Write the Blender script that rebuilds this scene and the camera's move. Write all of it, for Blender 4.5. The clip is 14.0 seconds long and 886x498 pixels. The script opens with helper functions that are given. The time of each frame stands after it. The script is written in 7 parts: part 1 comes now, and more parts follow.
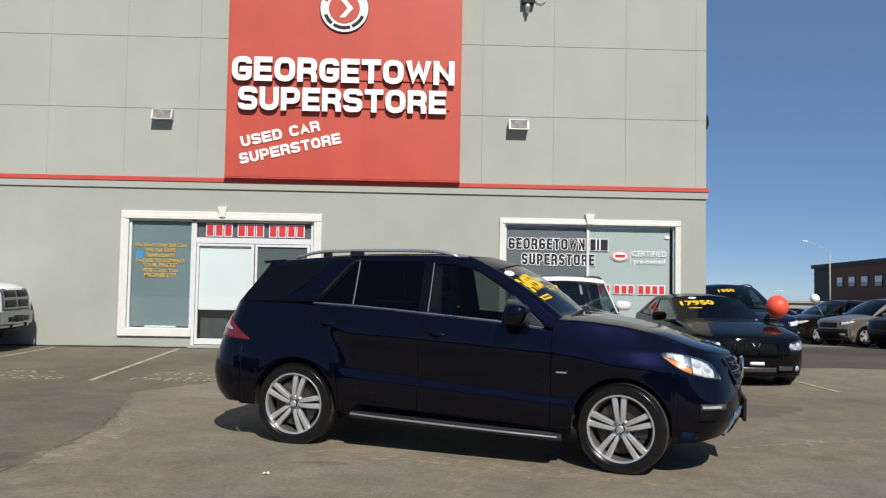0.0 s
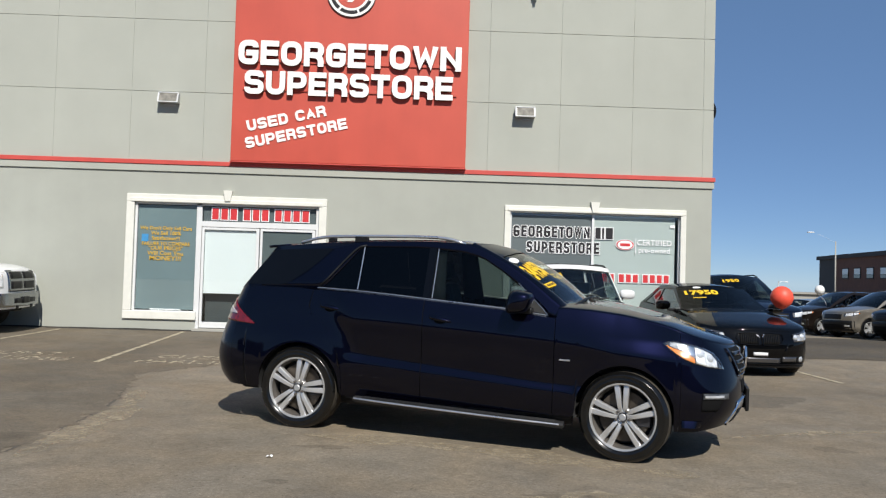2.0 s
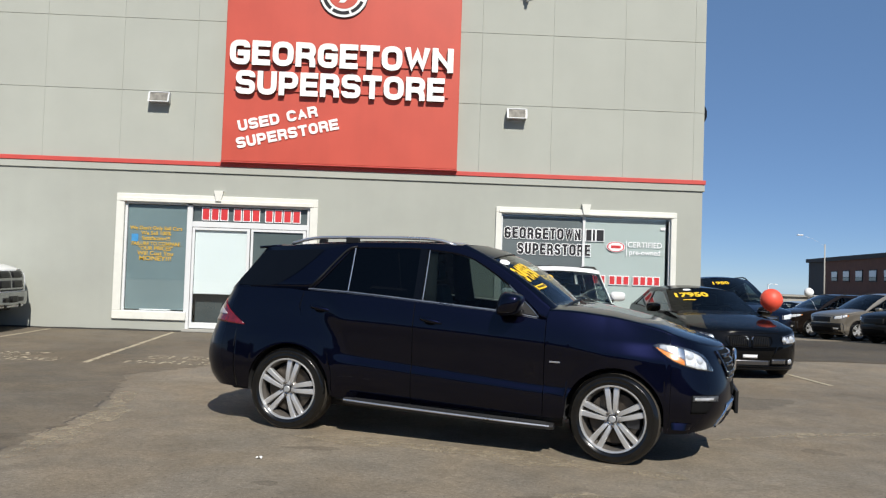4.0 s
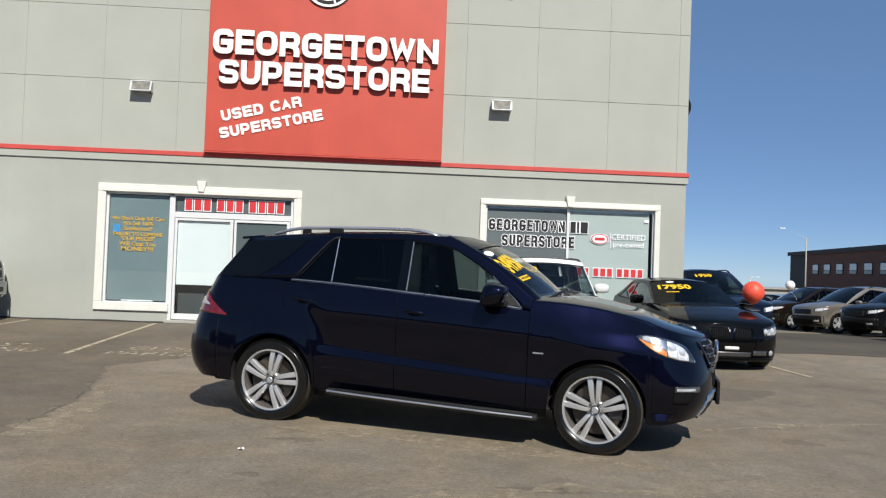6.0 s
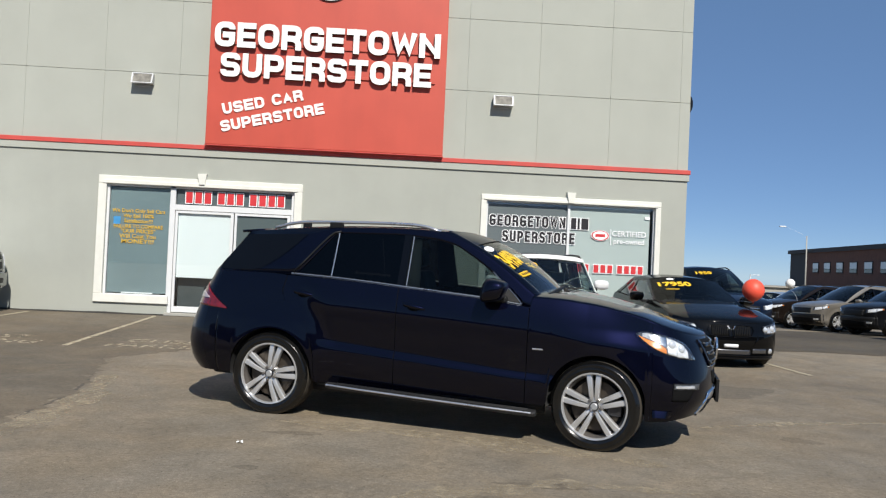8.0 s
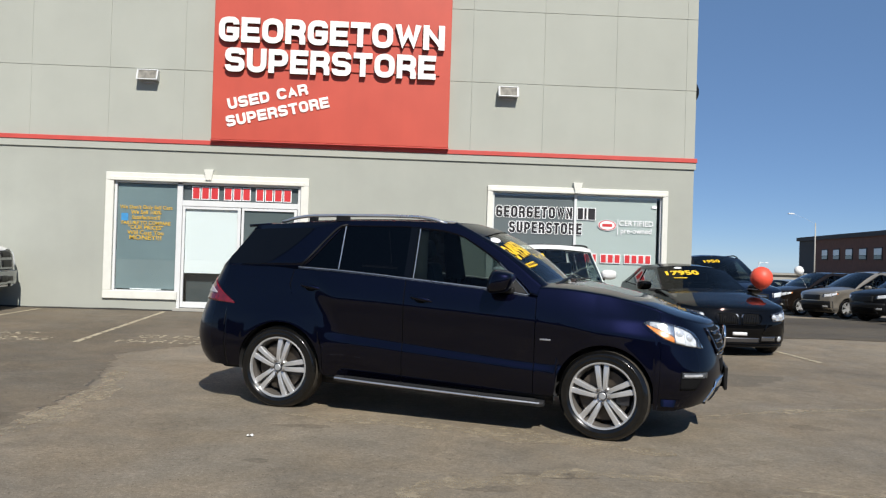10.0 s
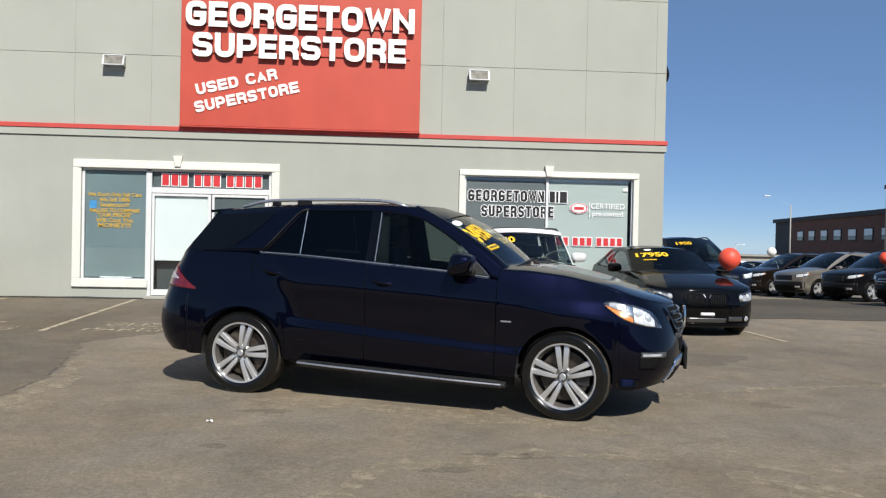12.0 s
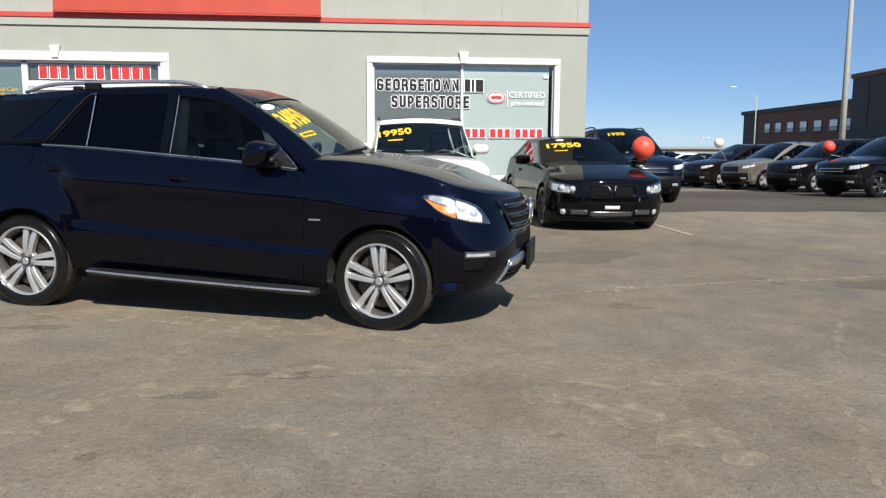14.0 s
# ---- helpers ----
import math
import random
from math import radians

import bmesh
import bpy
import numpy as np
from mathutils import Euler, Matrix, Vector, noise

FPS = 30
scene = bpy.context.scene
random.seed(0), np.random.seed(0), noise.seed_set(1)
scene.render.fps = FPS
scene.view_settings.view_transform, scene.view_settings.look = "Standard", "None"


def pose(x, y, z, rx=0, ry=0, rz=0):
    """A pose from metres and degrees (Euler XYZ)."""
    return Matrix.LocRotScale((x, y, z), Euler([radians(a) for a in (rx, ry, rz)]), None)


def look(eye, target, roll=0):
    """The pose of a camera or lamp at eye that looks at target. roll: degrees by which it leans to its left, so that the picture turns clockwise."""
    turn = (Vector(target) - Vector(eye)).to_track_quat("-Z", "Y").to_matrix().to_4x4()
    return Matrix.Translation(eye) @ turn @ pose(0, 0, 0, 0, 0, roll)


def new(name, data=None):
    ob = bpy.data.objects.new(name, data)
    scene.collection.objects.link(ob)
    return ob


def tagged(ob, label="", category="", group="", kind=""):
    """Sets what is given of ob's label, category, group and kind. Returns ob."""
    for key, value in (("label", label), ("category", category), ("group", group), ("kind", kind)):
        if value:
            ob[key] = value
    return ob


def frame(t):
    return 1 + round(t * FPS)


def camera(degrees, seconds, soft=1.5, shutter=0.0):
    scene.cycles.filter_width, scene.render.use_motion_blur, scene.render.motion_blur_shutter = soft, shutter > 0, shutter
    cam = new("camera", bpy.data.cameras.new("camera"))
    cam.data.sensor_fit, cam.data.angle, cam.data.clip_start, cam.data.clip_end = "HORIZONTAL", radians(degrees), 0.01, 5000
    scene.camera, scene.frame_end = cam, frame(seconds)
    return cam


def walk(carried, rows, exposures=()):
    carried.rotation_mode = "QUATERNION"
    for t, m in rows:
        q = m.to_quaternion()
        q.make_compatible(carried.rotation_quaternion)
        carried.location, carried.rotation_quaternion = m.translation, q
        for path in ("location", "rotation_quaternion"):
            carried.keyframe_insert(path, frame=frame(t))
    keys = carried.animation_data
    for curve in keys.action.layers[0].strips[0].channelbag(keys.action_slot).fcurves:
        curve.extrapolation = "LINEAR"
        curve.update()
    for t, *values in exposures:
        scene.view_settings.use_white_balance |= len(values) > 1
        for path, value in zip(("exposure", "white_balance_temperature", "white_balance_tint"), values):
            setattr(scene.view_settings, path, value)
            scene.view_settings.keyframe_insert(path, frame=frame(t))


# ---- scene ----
cam = camera(57.5, 14.0, soft=1.25)
PATH = [
    (0, (0.425, -0.195, 1.497), (0.482, 1.802, 1.593), 1.0),
    (0.5, (0.423, -0.197, 1.499), (0.482, 1.8, 1.587), 1.4),
    (1, (0.423, -0.199, 1.5), (0.484, 1.798, 1.58), 1.8),
    (1.5, (0.427, -0.196, 1.489), (0.478, 1.803, 1.557), 1.9),
    (2, (0.425, -0.197, 1.494), (0.471, 1.801, 1.557), 1.7),
    (4.5, (0.429, -0.194, 1.497), (0.508, 1.803, 1.564), 1.9),
    (5, (0.43, -0.19, 1.49), (0.521, 1.807, 1.545), 1.8),
    (5.5, (0.429, -0.186, 1.493), (0.521, 1.812, 1.546), 2.0),
    (6, (0.436, -0.18, 1.489), (0.542, 1.816, 1.537), 2.1),
    (6.5, (0.433, -0.179, 1.487), (0.534, 1.818, 1.517), 2.1),
    (7, (0.434, -0.185, 1.492), (0.544, 1.812, 1.515), 2.5),
    (7.5, (0.432, -0.181, 1.494), (0.547, 1.815, 1.525), 2.8),
    (8, (0.435, -0.174, 1.489), (0.541, 1.823, 1.525), 2.6),
    (10.5, (0.448, -0.183, 1.486), (0.539, 1.815, 1.498), 1.7),
    (11, (0.456, -0.184, 1.481), (0.555, 1.814, 1.49), 1.6),
    (11.5, (0.496, -0.185, 1.472), (0.611, 1.812, 1.473), 1.5),
    (12, (0.616, -0.189, 1.472), (0.753, 1.806, 1.453), 1.2),
    (12.2, (0.655, -0.151, 1.474), (0.801, 1.843, 1.413), 0.4),
    (12.3, (0.693, -0.133, 1.45), (0.835, 1.86, 1.369), 0.1),
    (12.5, (0.768, -0.088, 1.432), (0.949, 1.899, 1.306), -0.2),
    (12.7, (0.859, 0.025, 1.445), (1.043, 2.013, 1.319), -0.9),
    (12.8, (0.905, 0.074, 1.423), (1.078, 2.063, 1.296), -1.7),
    (13, (1.035, 0.143, 1.412), (1.218, 2.124, 1.213), -1.1),
    (13.2, (1.174, 0.237, 1.398), (1.36, 2.213, 1.148), -0.6),
    (13.3, (1.26, 0.281, 1.398), (1.431, 2.258, 1.15), -0.1),
    (13.4, (1.360, 0.318, 1.387), (1.503, 2.296, 1.149), -0.25),
    (13.5, (1.46, 0.354, 1.376), (1.566, 2.334, 1.121), -0.4),
    (13.6, (1.580, 0.405, 1.395), (1.645, 2.382, 1.105), -0.8),
    (13.7, (1.703, 0.457, 1.415), (1.78, 2.429, 1.093), -1.2),
    (13.8, (1.79, 0.498, 1.404), (1.904, 2.47, 1.09), -0.9),
    (14, (1.963, 0.604, 1.392), (2.164, 2.576, 1.124), 0.3),
]
walk(cam, [(t, look(eye, target, roll)) for t, eye, target, roll in PATH],
     exposures=[(0.0, 0.25), (2.0, 0.34), (8.0, 0.38), (11.5, 0.40), (12.5, 0.45), (13.5, 0.53), (14.0, 0.60)])
# ---------- world and light ----------
SUN_AZ, SUN_EL = 13.0, 43.0          # degrees to the right of straight behind the first view, and above the horizon
world = bpy.data.worlds.new("sky")
scene.world = world
world.use_nodes = True
sky = world.node_tree.nodes.new("ShaderNodeTexSky")
sky.sky_type, sky.sun_disc = 'NISHITA', False
sky.sun_elevation, sky.sun_rotation = radians(SUN_EL), radians(180 - SUN_AZ)
sky.altitude, sky.air_density, sky.dust_density, sky.ozone_density = 5000, 1.0, 0.0, 3.0
tint = world.node_tree.nodes.new("ShaderNodeVectorMath")
tint.operation = 'MULTIPLY'
tint.inputs[1].default_value = (0.98, 1.0, 1.02)
world.node_tree.links.new(sky.outputs[0], tint.inputs[0])
even = world.node_tree.nodes.new("ShaderNodeMix")
even.data_type = 'RGBA'
even.inputs["Factor"].default_value = 0.42
even.inputs["B"].default_value = (2.1, 4.0, 7.4, 1)
world.node_tree.links.new(tint.outputs[0], even.inputs["A"])
world.node_tree.links.new(even.outputs["Result"], world.node_tree.nodes["Background"].inputs[0])
world.node_tree.nodes["Background"].inputs[1].default_value = 0.067
sun = new("sun", bpy.data.lights.new("sun", 'SUN'))
sun.data.energy, sun.data.angle, sun.data.color = 4.3, radians(0.5), (1.0, 0.955, 0.88)
to_sun = Vector((math.sin(radians(SUN_AZ)) * math.cos(radians(SUN_EL)), -math.cos(radians(SUN_AZ)) * math.cos(radians(SUN_EL)), math.sin(radians(SUN_EL))))
sun.matrix_world = look(to_sun * 30, (0, 0, 0))


# ---------- materials ----------
def material(name, color, rough=0.5, metal=0.0, vary=0.15, scale=4.0, bump=0.0, bump_scale=60.0, coat=0.0, coat_rough=0.03, spec=0.5, rough_vary=0.1, world_space=False, stains=0.0):
    m = bpy.data.materials.new(name)
    m.use_nodes = True
    nt = m.node_tree
    n, l = nt.nodes, nt.links
    b = n["Principled BSDF"]
    b.inputs["Metallic"].default_value = metal
    b.inputs["Coat Weight"].default_value, b.inputs["Coat Roughness"].default_value = coat, coat_rough
    b.inputs["Specular IOR Level"].default_value = spec
    if world_space:
        pos = n.new("ShaderNodeNewGeometry").outputs["Position"]
    else:
        pos = n.new("ShaderNodeTexCoord").outputs["Object"]
    big = n.new("ShaderNodeTexNoise")
    big.inputs["Scale"].default_value, big.inputs["Detail"].default_value, big.inputs["Roughness"].default_value = scale, 6, 0.6
    l.new(pos, big.inputs["Vector"])
    ramp = n.new("ShaderNodeMapRange")
    ramp.inputs[1].default_value, ramp.inputs[2].default_value = 0.3, 0.7
    ramp.inputs[3].default_value, ramp.inputs[4].default_value = 1 - vary, 1 + vary
    l.new(big.outputs["Fac"], ramp.inputs[0])
    mul = n.new("ShaderNodeVectorMath")
    mul.operation = 'SCALE'
    mul.inputs[0].default_value = color
    l.new(ramp.outputs[0], mul.inputs["Scale"])
    out = mul.outputs[0]
    if stains:
        st = n.new("ShaderNodeTexNoise")
        st.inputs["Scale"].default_value, st.inputs["Detail"].default_value = 0.9, 3
        stretch = n.new("ShaderNodeVectorMath")
        stretch.operation = 'MULTIPLY'
        stretch.inputs[1].default_value = (2.2, 2.2, 0.35)
        l.new(pos, stretch.inputs[0])
        l.new(stretch.outputs[0], st.inputs["Vector"])
        r2 = n.new("ShaderNodeMapRange")
        r2.inputs[1].default_value, r2.inputs[2].default_value = 0.42, 0.75
        r2.inputs[3].default_value, r2.inputs[4].default_value = 1.0, 1 - stains
        l.new(st.outputs["Fac"], r2.inputs[0])
        m2 = n.new("ShaderNodeVectorMath")
        m2.operation = 'SCALE'
        l.new(out, m2.inputs[0])
        l.new(r2.outputs[0], m2.inputs["Scale"])
        out = m2.outputs[0]
    l.new(out, b.inputs["Base Color"])
    rr = n.new("ShaderNodeMapRange")
    rr.inputs[3].default_value, rr.inputs[4].default_value = max(0.01, rough - rough_vary), min(1, rough + rough_vary)
    l.new(big.outputs["Fac"], rr.inputs[0])
    l.new(rr.outputs[0], b.inputs["Roughness"])
    if bump:
        fine = n.new("ShaderNodeTexNoise")
        fine.inputs["Scale"].default_value, fine.inputs["Detail"].default_value = bump_scale, 4
        l.new(pos, fine.inputs["Vector"])
        bp = n.new("ShaderNodeBump")
        bp.inputs["Strength"].default_value, bp.inputs["Distance"].default_value = bump, 0.01
        l.new(fine.outputs["Fac"], bp.inputs["Height"])
        l.new(bp.outputs[0], b.inputs["Normal"])
    return m


def glass(name, tint_, base=0.06, top=1.0):
    """A thin pane: it lets light through with a tint and mirrors by Fresnel."""
    m = bpy.data.materials.new(name)
    m.use_nodes = True
    n, l = m.node_tree.nodes, m.node_tree.links
    n.remove(n["Principled BSDF"])
    tr, gl, mix = n.new("ShaderNodeBsdfTransparent"), n.new("ShaderNodeBsdfGlossy"), n.new("ShaderNodeMixShader")
    facing, power, add = n.new("ShaderNodeLayerWeight"), n.new("ShaderNodeMath"), n.new("ShaderNodeMapRange")
    tr.inputs[0].default_value = (*tint_, 1)
    gl.inputs[0].default_value, gl.inputs["Roughness"].default_value = (1, 1, 1, 1), 0.01
    facing.inputs[0].default_value = 0.5
    power.operation, power.inputs[1].default_value = 'POWER', 4.5
    add.inputs[3].default_value, add.inputs[4].default_value = base, top
    l.new(facing.outputs["Facing"], power.inputs[0])
    l.new(power.outputs[0], add.inputs[0])
    l.new(add.outputs[0], mix.inputs[0])
    l.new(tr.outputs[0], mix.inputs[1])
    l.new(gl.outputs[0], mix.inputs[2])
    l.new(mix.outputs[0], n["Material Output"].inputs["Surface"])
    return m


def asphalt(name, tone, crack=True):
    """Worn asphalt with fine stone, stains, dust and a net of cracks, in world metres."""
    m = bpy.data.materials.new(name)
    m.use_nodes = True
    n, l = m.node_tree.nodes, m.node_tree.links
    b = n["Principled BSDF"]
    pos = n.new("ShaderNodeNewGeometry").outputs["Position"]

    def noise_at(scale, detail=5, rough=0.6, source=None, distort=0.0):
        t = n.new("ShaderNodeTexNoise")
        t.inputs["Scale"].default_value, t.inputs["Detail"].default_value, t.inputs["Roughness"].default_value, t.inputs["Distortion"].default_value = scale, detail, rough, distort
        l.new(source or pos, t.inputs["Vector"])
        return t

    def mapped(source, a, b_, lo, hi):
        r = n.new("ShaderNodeMapRange")
        for i, v in enumerate((a, b_, lo, hi)):
            r.inputs[i + 1].default_value = v
        l.new(source, r.inputs[0])
        return r.outputs[0]

    def times(a, b_):
        r = n.new("ShaderNodeMath")
        r.operation = 'MULTIPLY'
        l.new(a, r.inputs[0])
        l.new(b_, r.inputs[1])
        return r.outputs[0]

    large, mid, fine = noise_at(0.16, 5, 0.55, None, 0.6), noise_at(1.1, 6, 0.65, None, 0.3), noise_at(30, 5, 0.75)
    value = times(times(mapped(large.outputs[0], 0.35, 0.68, 0.78, 1.18), mapped(mid.outputs[0], 0.32, 0.7, 0.83, 1.14)), mapped(fine.outputs[0], 0.28, 0.72, 0.72, 1.28))
    grit = n.new("ShaderNodeTexVoronoi")
    grit.inputs["Scale"].default_value = 90
    l.new(pos, grit.inputs["Vector"])
    value = times(value, mapped(grit.outputs["Distance"], 0.0, 0.6, 1.16, 0.87))
    # hand-sized blotches, and pale straw-like scuffs where the binder has gone
    value = times(value, mapped(noise_at(3.2, 8, 0.72, None, 0.6).outputs[0], 0.34, 0.68, 0.86, 1.15))
    chips = n.new("ShaderNodeTexVoronoi")                 # pale and dark stone chips
    chips.inputs["Scale"].default_value = 42
    l.new(pos, chips.inputs["Vector"])
    sep = n.new("ShaderNodeSeparateColor")
    l.new(chips.outputs["Color"], sep.inputs[0])
    near = mapped(chips.outputs["Distance"], 0.22, 0.38, 1.0, 0.0)
    value = times(value, mapped(times(mapped(sep.outputs[0], 0.88, 0.90, 0.0, 1.0), near), 0, 1, 1.0, 1.28))
    value = times(value, mapped(times(mapped(sep.outputs[1], 0.90, 0.92, 0.0, 1.0), near), 0, 1, 1.0, 0.6))
    scuff = times(mapped(noise_at(16, 5, 0.7, None, 1.0).outputs[0], 0.56, 0.70, 0.0, 1.0), mapped(noise_at(0.5, 4, 0.6).outputs[0], 0.47, 0.62, 0.0, 1.0))
    value = times(value, mapped(scuff, 0, 1, 1.0, 1.30))
    # oil drips: sparse dark blots
    drip = noise_at(0.55, 3, 0.5)
    value = times(value, mapped(drip.outputs[0], 0.66, 0.74, 1.0, 0.62))
    relief = value
    if crack:
        warp = noise_at(1.4, 4)
        mixv = n.new("ShaderNodeVectorMath")
        mixv.operation = 'MULTIPLY_ADD'
        l.new(warp.outputs["Color"], mixv.inputs[0])
        mixv.inputs[1].default_value = (0.9, 0.9, 0.0)
        l.new(pos, mixv.inputs[2])
        vor = n.new("ShaderNodeTexVoronoi")
        vor.feature = 'DISTANCE_TO_EDGE'
        vor.inputs["Scale"].default_value = 0.42
        l.new(mixv.outputs[0], vor.inputs["Vector"])
        line = mapped(vor.outputs["Distance"], 0.0, 0.007, 1.0, 0.0)
        where = mapped(noise_at(0.3, 2).outputs[0], 0.56, 0.66, 0.0, 0.8)
        c = times(line, where)
        inv = mapped(c, 0, 1, 1.0, 0.93)
        value = times(value, inv)
    hue = n.new("ShaderNodeMix")
    hue.data_type = 'RGBA'
    hue.inputs["A"].default_value, hue.inputs["B"].default_value = (tone * 1.23, tone * 0.99, tone * 0.685, 1), (tone * 1.12, tone * 0.97, tone * 0.75, 1)
    l.new(mapped(noise_at(0.75, 6, 0.68, None, 0.5).outputs[0], 0.36, 0.64, 0.0, 1.0), hue.inputs["Factor"])
    mul = n.new("ShaderNodeVectorMath")
    mul.operation = 'SCALE'
    l.new(hue.outputs["Result"], mul.inputs[0])
    l.new(value, mul.inputs["Scale"])
    l.new(mul.outputs[0], b.inputs["Base Color"])
    l.new(mapped(mid.outputs[0], 0.3, 0.7, 0.82, 0.97), b.inputs["Roughness"])
    b.inputs["Specular IOR Level"].default_value = 0.3
    bp = n.new("ShaderNodeBump")
    bp.inputs["Strength"].default_value, bp.inputs["Distance"].default_value = 0.5, 0.012
    l.new(relief, bp.inputs["Height"])
    l.new(bp.outputs[0], b.inputs["Normal"])
    return m


def worn_paint(name, color, keep=0.5):
    """Road paint that has flaked: see-through where noise is high."""
    m = material(name, color, 0.75, vary=0.25, scale=9, world_space=True)
    n, l = m.node_tree.nodes, m.node_tree.links
    t = n.new("ShaderNodeTexNoise")
    t.inputs["Scale"].default_value, t.inputs["Detail"].default_value, t.inputs["Roughness"].default_value = 7, 8, 0.75
    l.new(n.new("ShaderNodeNewGeometry").outputs["Position"], t.inputs["Vector"])
    r = n.new("ShaderNodeMapRange")
    r.inputs[1].default_value, r.inputs[2].default_value = keep - 0.06, keep + 0.06
    r.inputs[3].default_value, r.inputs[4].default_value = 0.9, 0.0
    l.new(t.outputs[0], r.inputs[0])
    l.new(r.outputs[0], n["Principled BSDF"].inputs["Alpha"])
    return m


def loose_sand(name, color, keep):
    """Sand swept into hollows: patches with torn, thin edges."""
    m = worn_paint(name, color, keep)
    r = [q for q in m.node_tree.nodes if q.bl_idname == "ShaderNodeMapRange"][-1]
    r.inputs[1].default_value, r.inputs[2].default_value, r.inputs[3].default_value = keep - 0.14, keep + 0.10, 0.75
    return m


def car_paint(name, color, metal=0.0, rough=0.35, coat=0.9):
    """Clear-coated paint with a thin uneven film of dust."""
    m = material(name, color, rough, metal, vary=0.06, scale=2.0, coat=coat, coat_rough=0.05, rough_vary=0.03, spec=0.02)
    return m


M_ASPHALT = asphalt("worn asphalt", 0.190)
M_ASPHALT_DARK = asphalt("newer asphalt", 0.085, crack=False)
M_LINE = worn_paint("worn yellow road paint", (0.43, 0.37, 0.255), 0.60)
M_STENCIL = worn_paint("faded yellow stencil paint", (0.42, 0.355, 0.24), 0.53)
M_STUCCO = material("grey stucco", (0.388, 0.398, 0.350), 0.9, vary=0.035, scale=1.1, bump=0.25, bump_scale=140, world_space=True, stains=0.03, spec=0.2)
M_STUCCO_LOW = material("grey stucco of the ground floor", (0.368, 0.378, 0.334), 0.9, vary=0.04, scale=1.3, bump=0.25, bump_scale=140, world_space=True, stains=0.04, spec=0.2)
M_GROOVE = material("grey joint", (0.30, 0.30, 0.27), 0.95, world_space=True)
M_RED = material("red sign panel", (0.50, 0.070, 0.041), 0.5, vary=0.05, scale=1.2, world_space=True, stains=0.10)
M_RED_TRIM = material("red painted band", (0.52, 0.066, 0.052), 0.6, vary=0.08, scale=3, world_space=True, stains=0.1)
M_TRIM = material("cream painted trim", (0.68, 0.675, 0.61), 0.7, vary=0.05, scale=5, bump=0.12, bump_scale=90, world_space=True)
M_ALU = material("white aluminium", (0.66, 0.67, 0.665), 0.4, vary=0.04, world_space=True)
M_LETTER = material("white letter acrylic", (0.86, 0.85, 0.80), 0.35, vary=0.03, scale=3)
M_RETURN = material("black letter return", (0.03, 0.025, 0.025), 0.5)
M_BLACK = material("black plastic", (0.006, 0.006, 0.0063), 0.5, vary=0.2, scale=8, bump=0.05, spec=0.3)
M_GLOSSBLACK = material("gloss black trim", (0.002, 0.002, 0.0024), 0.1, coat=0.2, spec=0.25)
M_GRILLE = material("grille mesh", (0.004, 0.004, 0.0042), 0.8, spec=0.15)
M_TREAD = material("dusty tyre tread", (0.055, 0.048, 0.038), 0.9, vary=0.35, scale=18, bump=0.4, bump_scale=70, spec=0.2)
M_RUBBER = material("tyre rubber", (0.0050, 0.0049, 0.0047), 0.20, vary=0.3, scale=14, bump=0.04, bump_scale=50, spec=0.5)
M_ALLOY = material("silver alloy", (0.58, 0.58, 0.575), 0.32, 0.6, vary=0.05, scale=10)
M_ALLOY_DARK = material("dark alloy", (0.06, 0.06, 0.065), 0.35, 0.6)
# darker than the spokes; for the rim barrel and the bolts
M_BARREL = material("dark wheel metal", (0.10, 0.09, 0.08), 0.55, 0.3, vary=0.2, scale=12)
M_DISC = material("brake steel", (0.09, 0.075, 0.06), 0.5, 0.7, vary=0.2, scale=20)
M_CHROME = material("chrome", (0.78, 0.79, 0.8), 0.12, 1.0, vary=0.03)
M_DULLCHROME = material("dull chrome", (0.30, 0.31, 0.32), 0.22, 1.0, vary=0.15, scale=6)
M_SATIN = material("satin aluminium", (0.62, 0.63, 0.65), 0.3, 0.9, vary=0.04)
M_STEEL = material("galvanised steel", (0.45, 0.46, 0.46), 0.5, 0.6, vary=0.12, scale=6)
M_CONCRETE = material("concrete pole", (0.36, 0.35, 0.31), 0.85, vary=0.1, scale=3, bump=0.2, world_space=True)
M_CABIN = material("dark cabin trim", (0.028, 0.028, 0.03), 0.7, vary=0.2, scale=6)
M_LEATHER = material("black leather", (0.035, 0.034, 0.033), 0.5, vary=0.15, scale=10, bump=0.1)
M_UNDER = material("underbody", (0.012, 0.012, 0.012), 0.9)
M_LAMP = material("headlamp reflector", (0.93, 0.94, 0.95), 0.16, 0.35, vary=0.25, scale=30, bump=1.0, bump_scale=48, coat=0.6)
M_LAMP_DARK = material("dark headlamp bezel", (0.1, 0.1, 0.105), 0.25, 0.7, coat=1.0)
M_LAMP_GREY = material("clear lamp glass over grey", (0.50, 0.51, 0.52), 0.2, 0.4, vary=0.35, scale=24, bump=0.3, bump_scale=30, coat=1.0)
M_DRL = material("grey running lamp", (0.07, 0.073, 0.076), 0.3, 0.3, vary=0.4, scale=30, coat=0.4)
M_BULB = material("lamp lens", (0.70, 0.73, 0.76), 0.08, 0.4, vary=0.1, scale=30, coat=1.0)
M_AMBER = material("amber lens", (0.75, 0.23, 0.03), 0.25, vary=0.2, scale=30, coat=1.0)
M_TAIL = material("red tail lens", (0.13, 0.003, 0.005), 0.2, vary=0.45, scale=30, coat=1.0)
M_CLEARLENS = material("clear tail lens", (0.38, 0.34, 0.36), 0.2, coat=1.0)
M_YELLOW = material("yellow window lettering", (0.82, 0.52, 0.02), 0.6, vary=0.05)
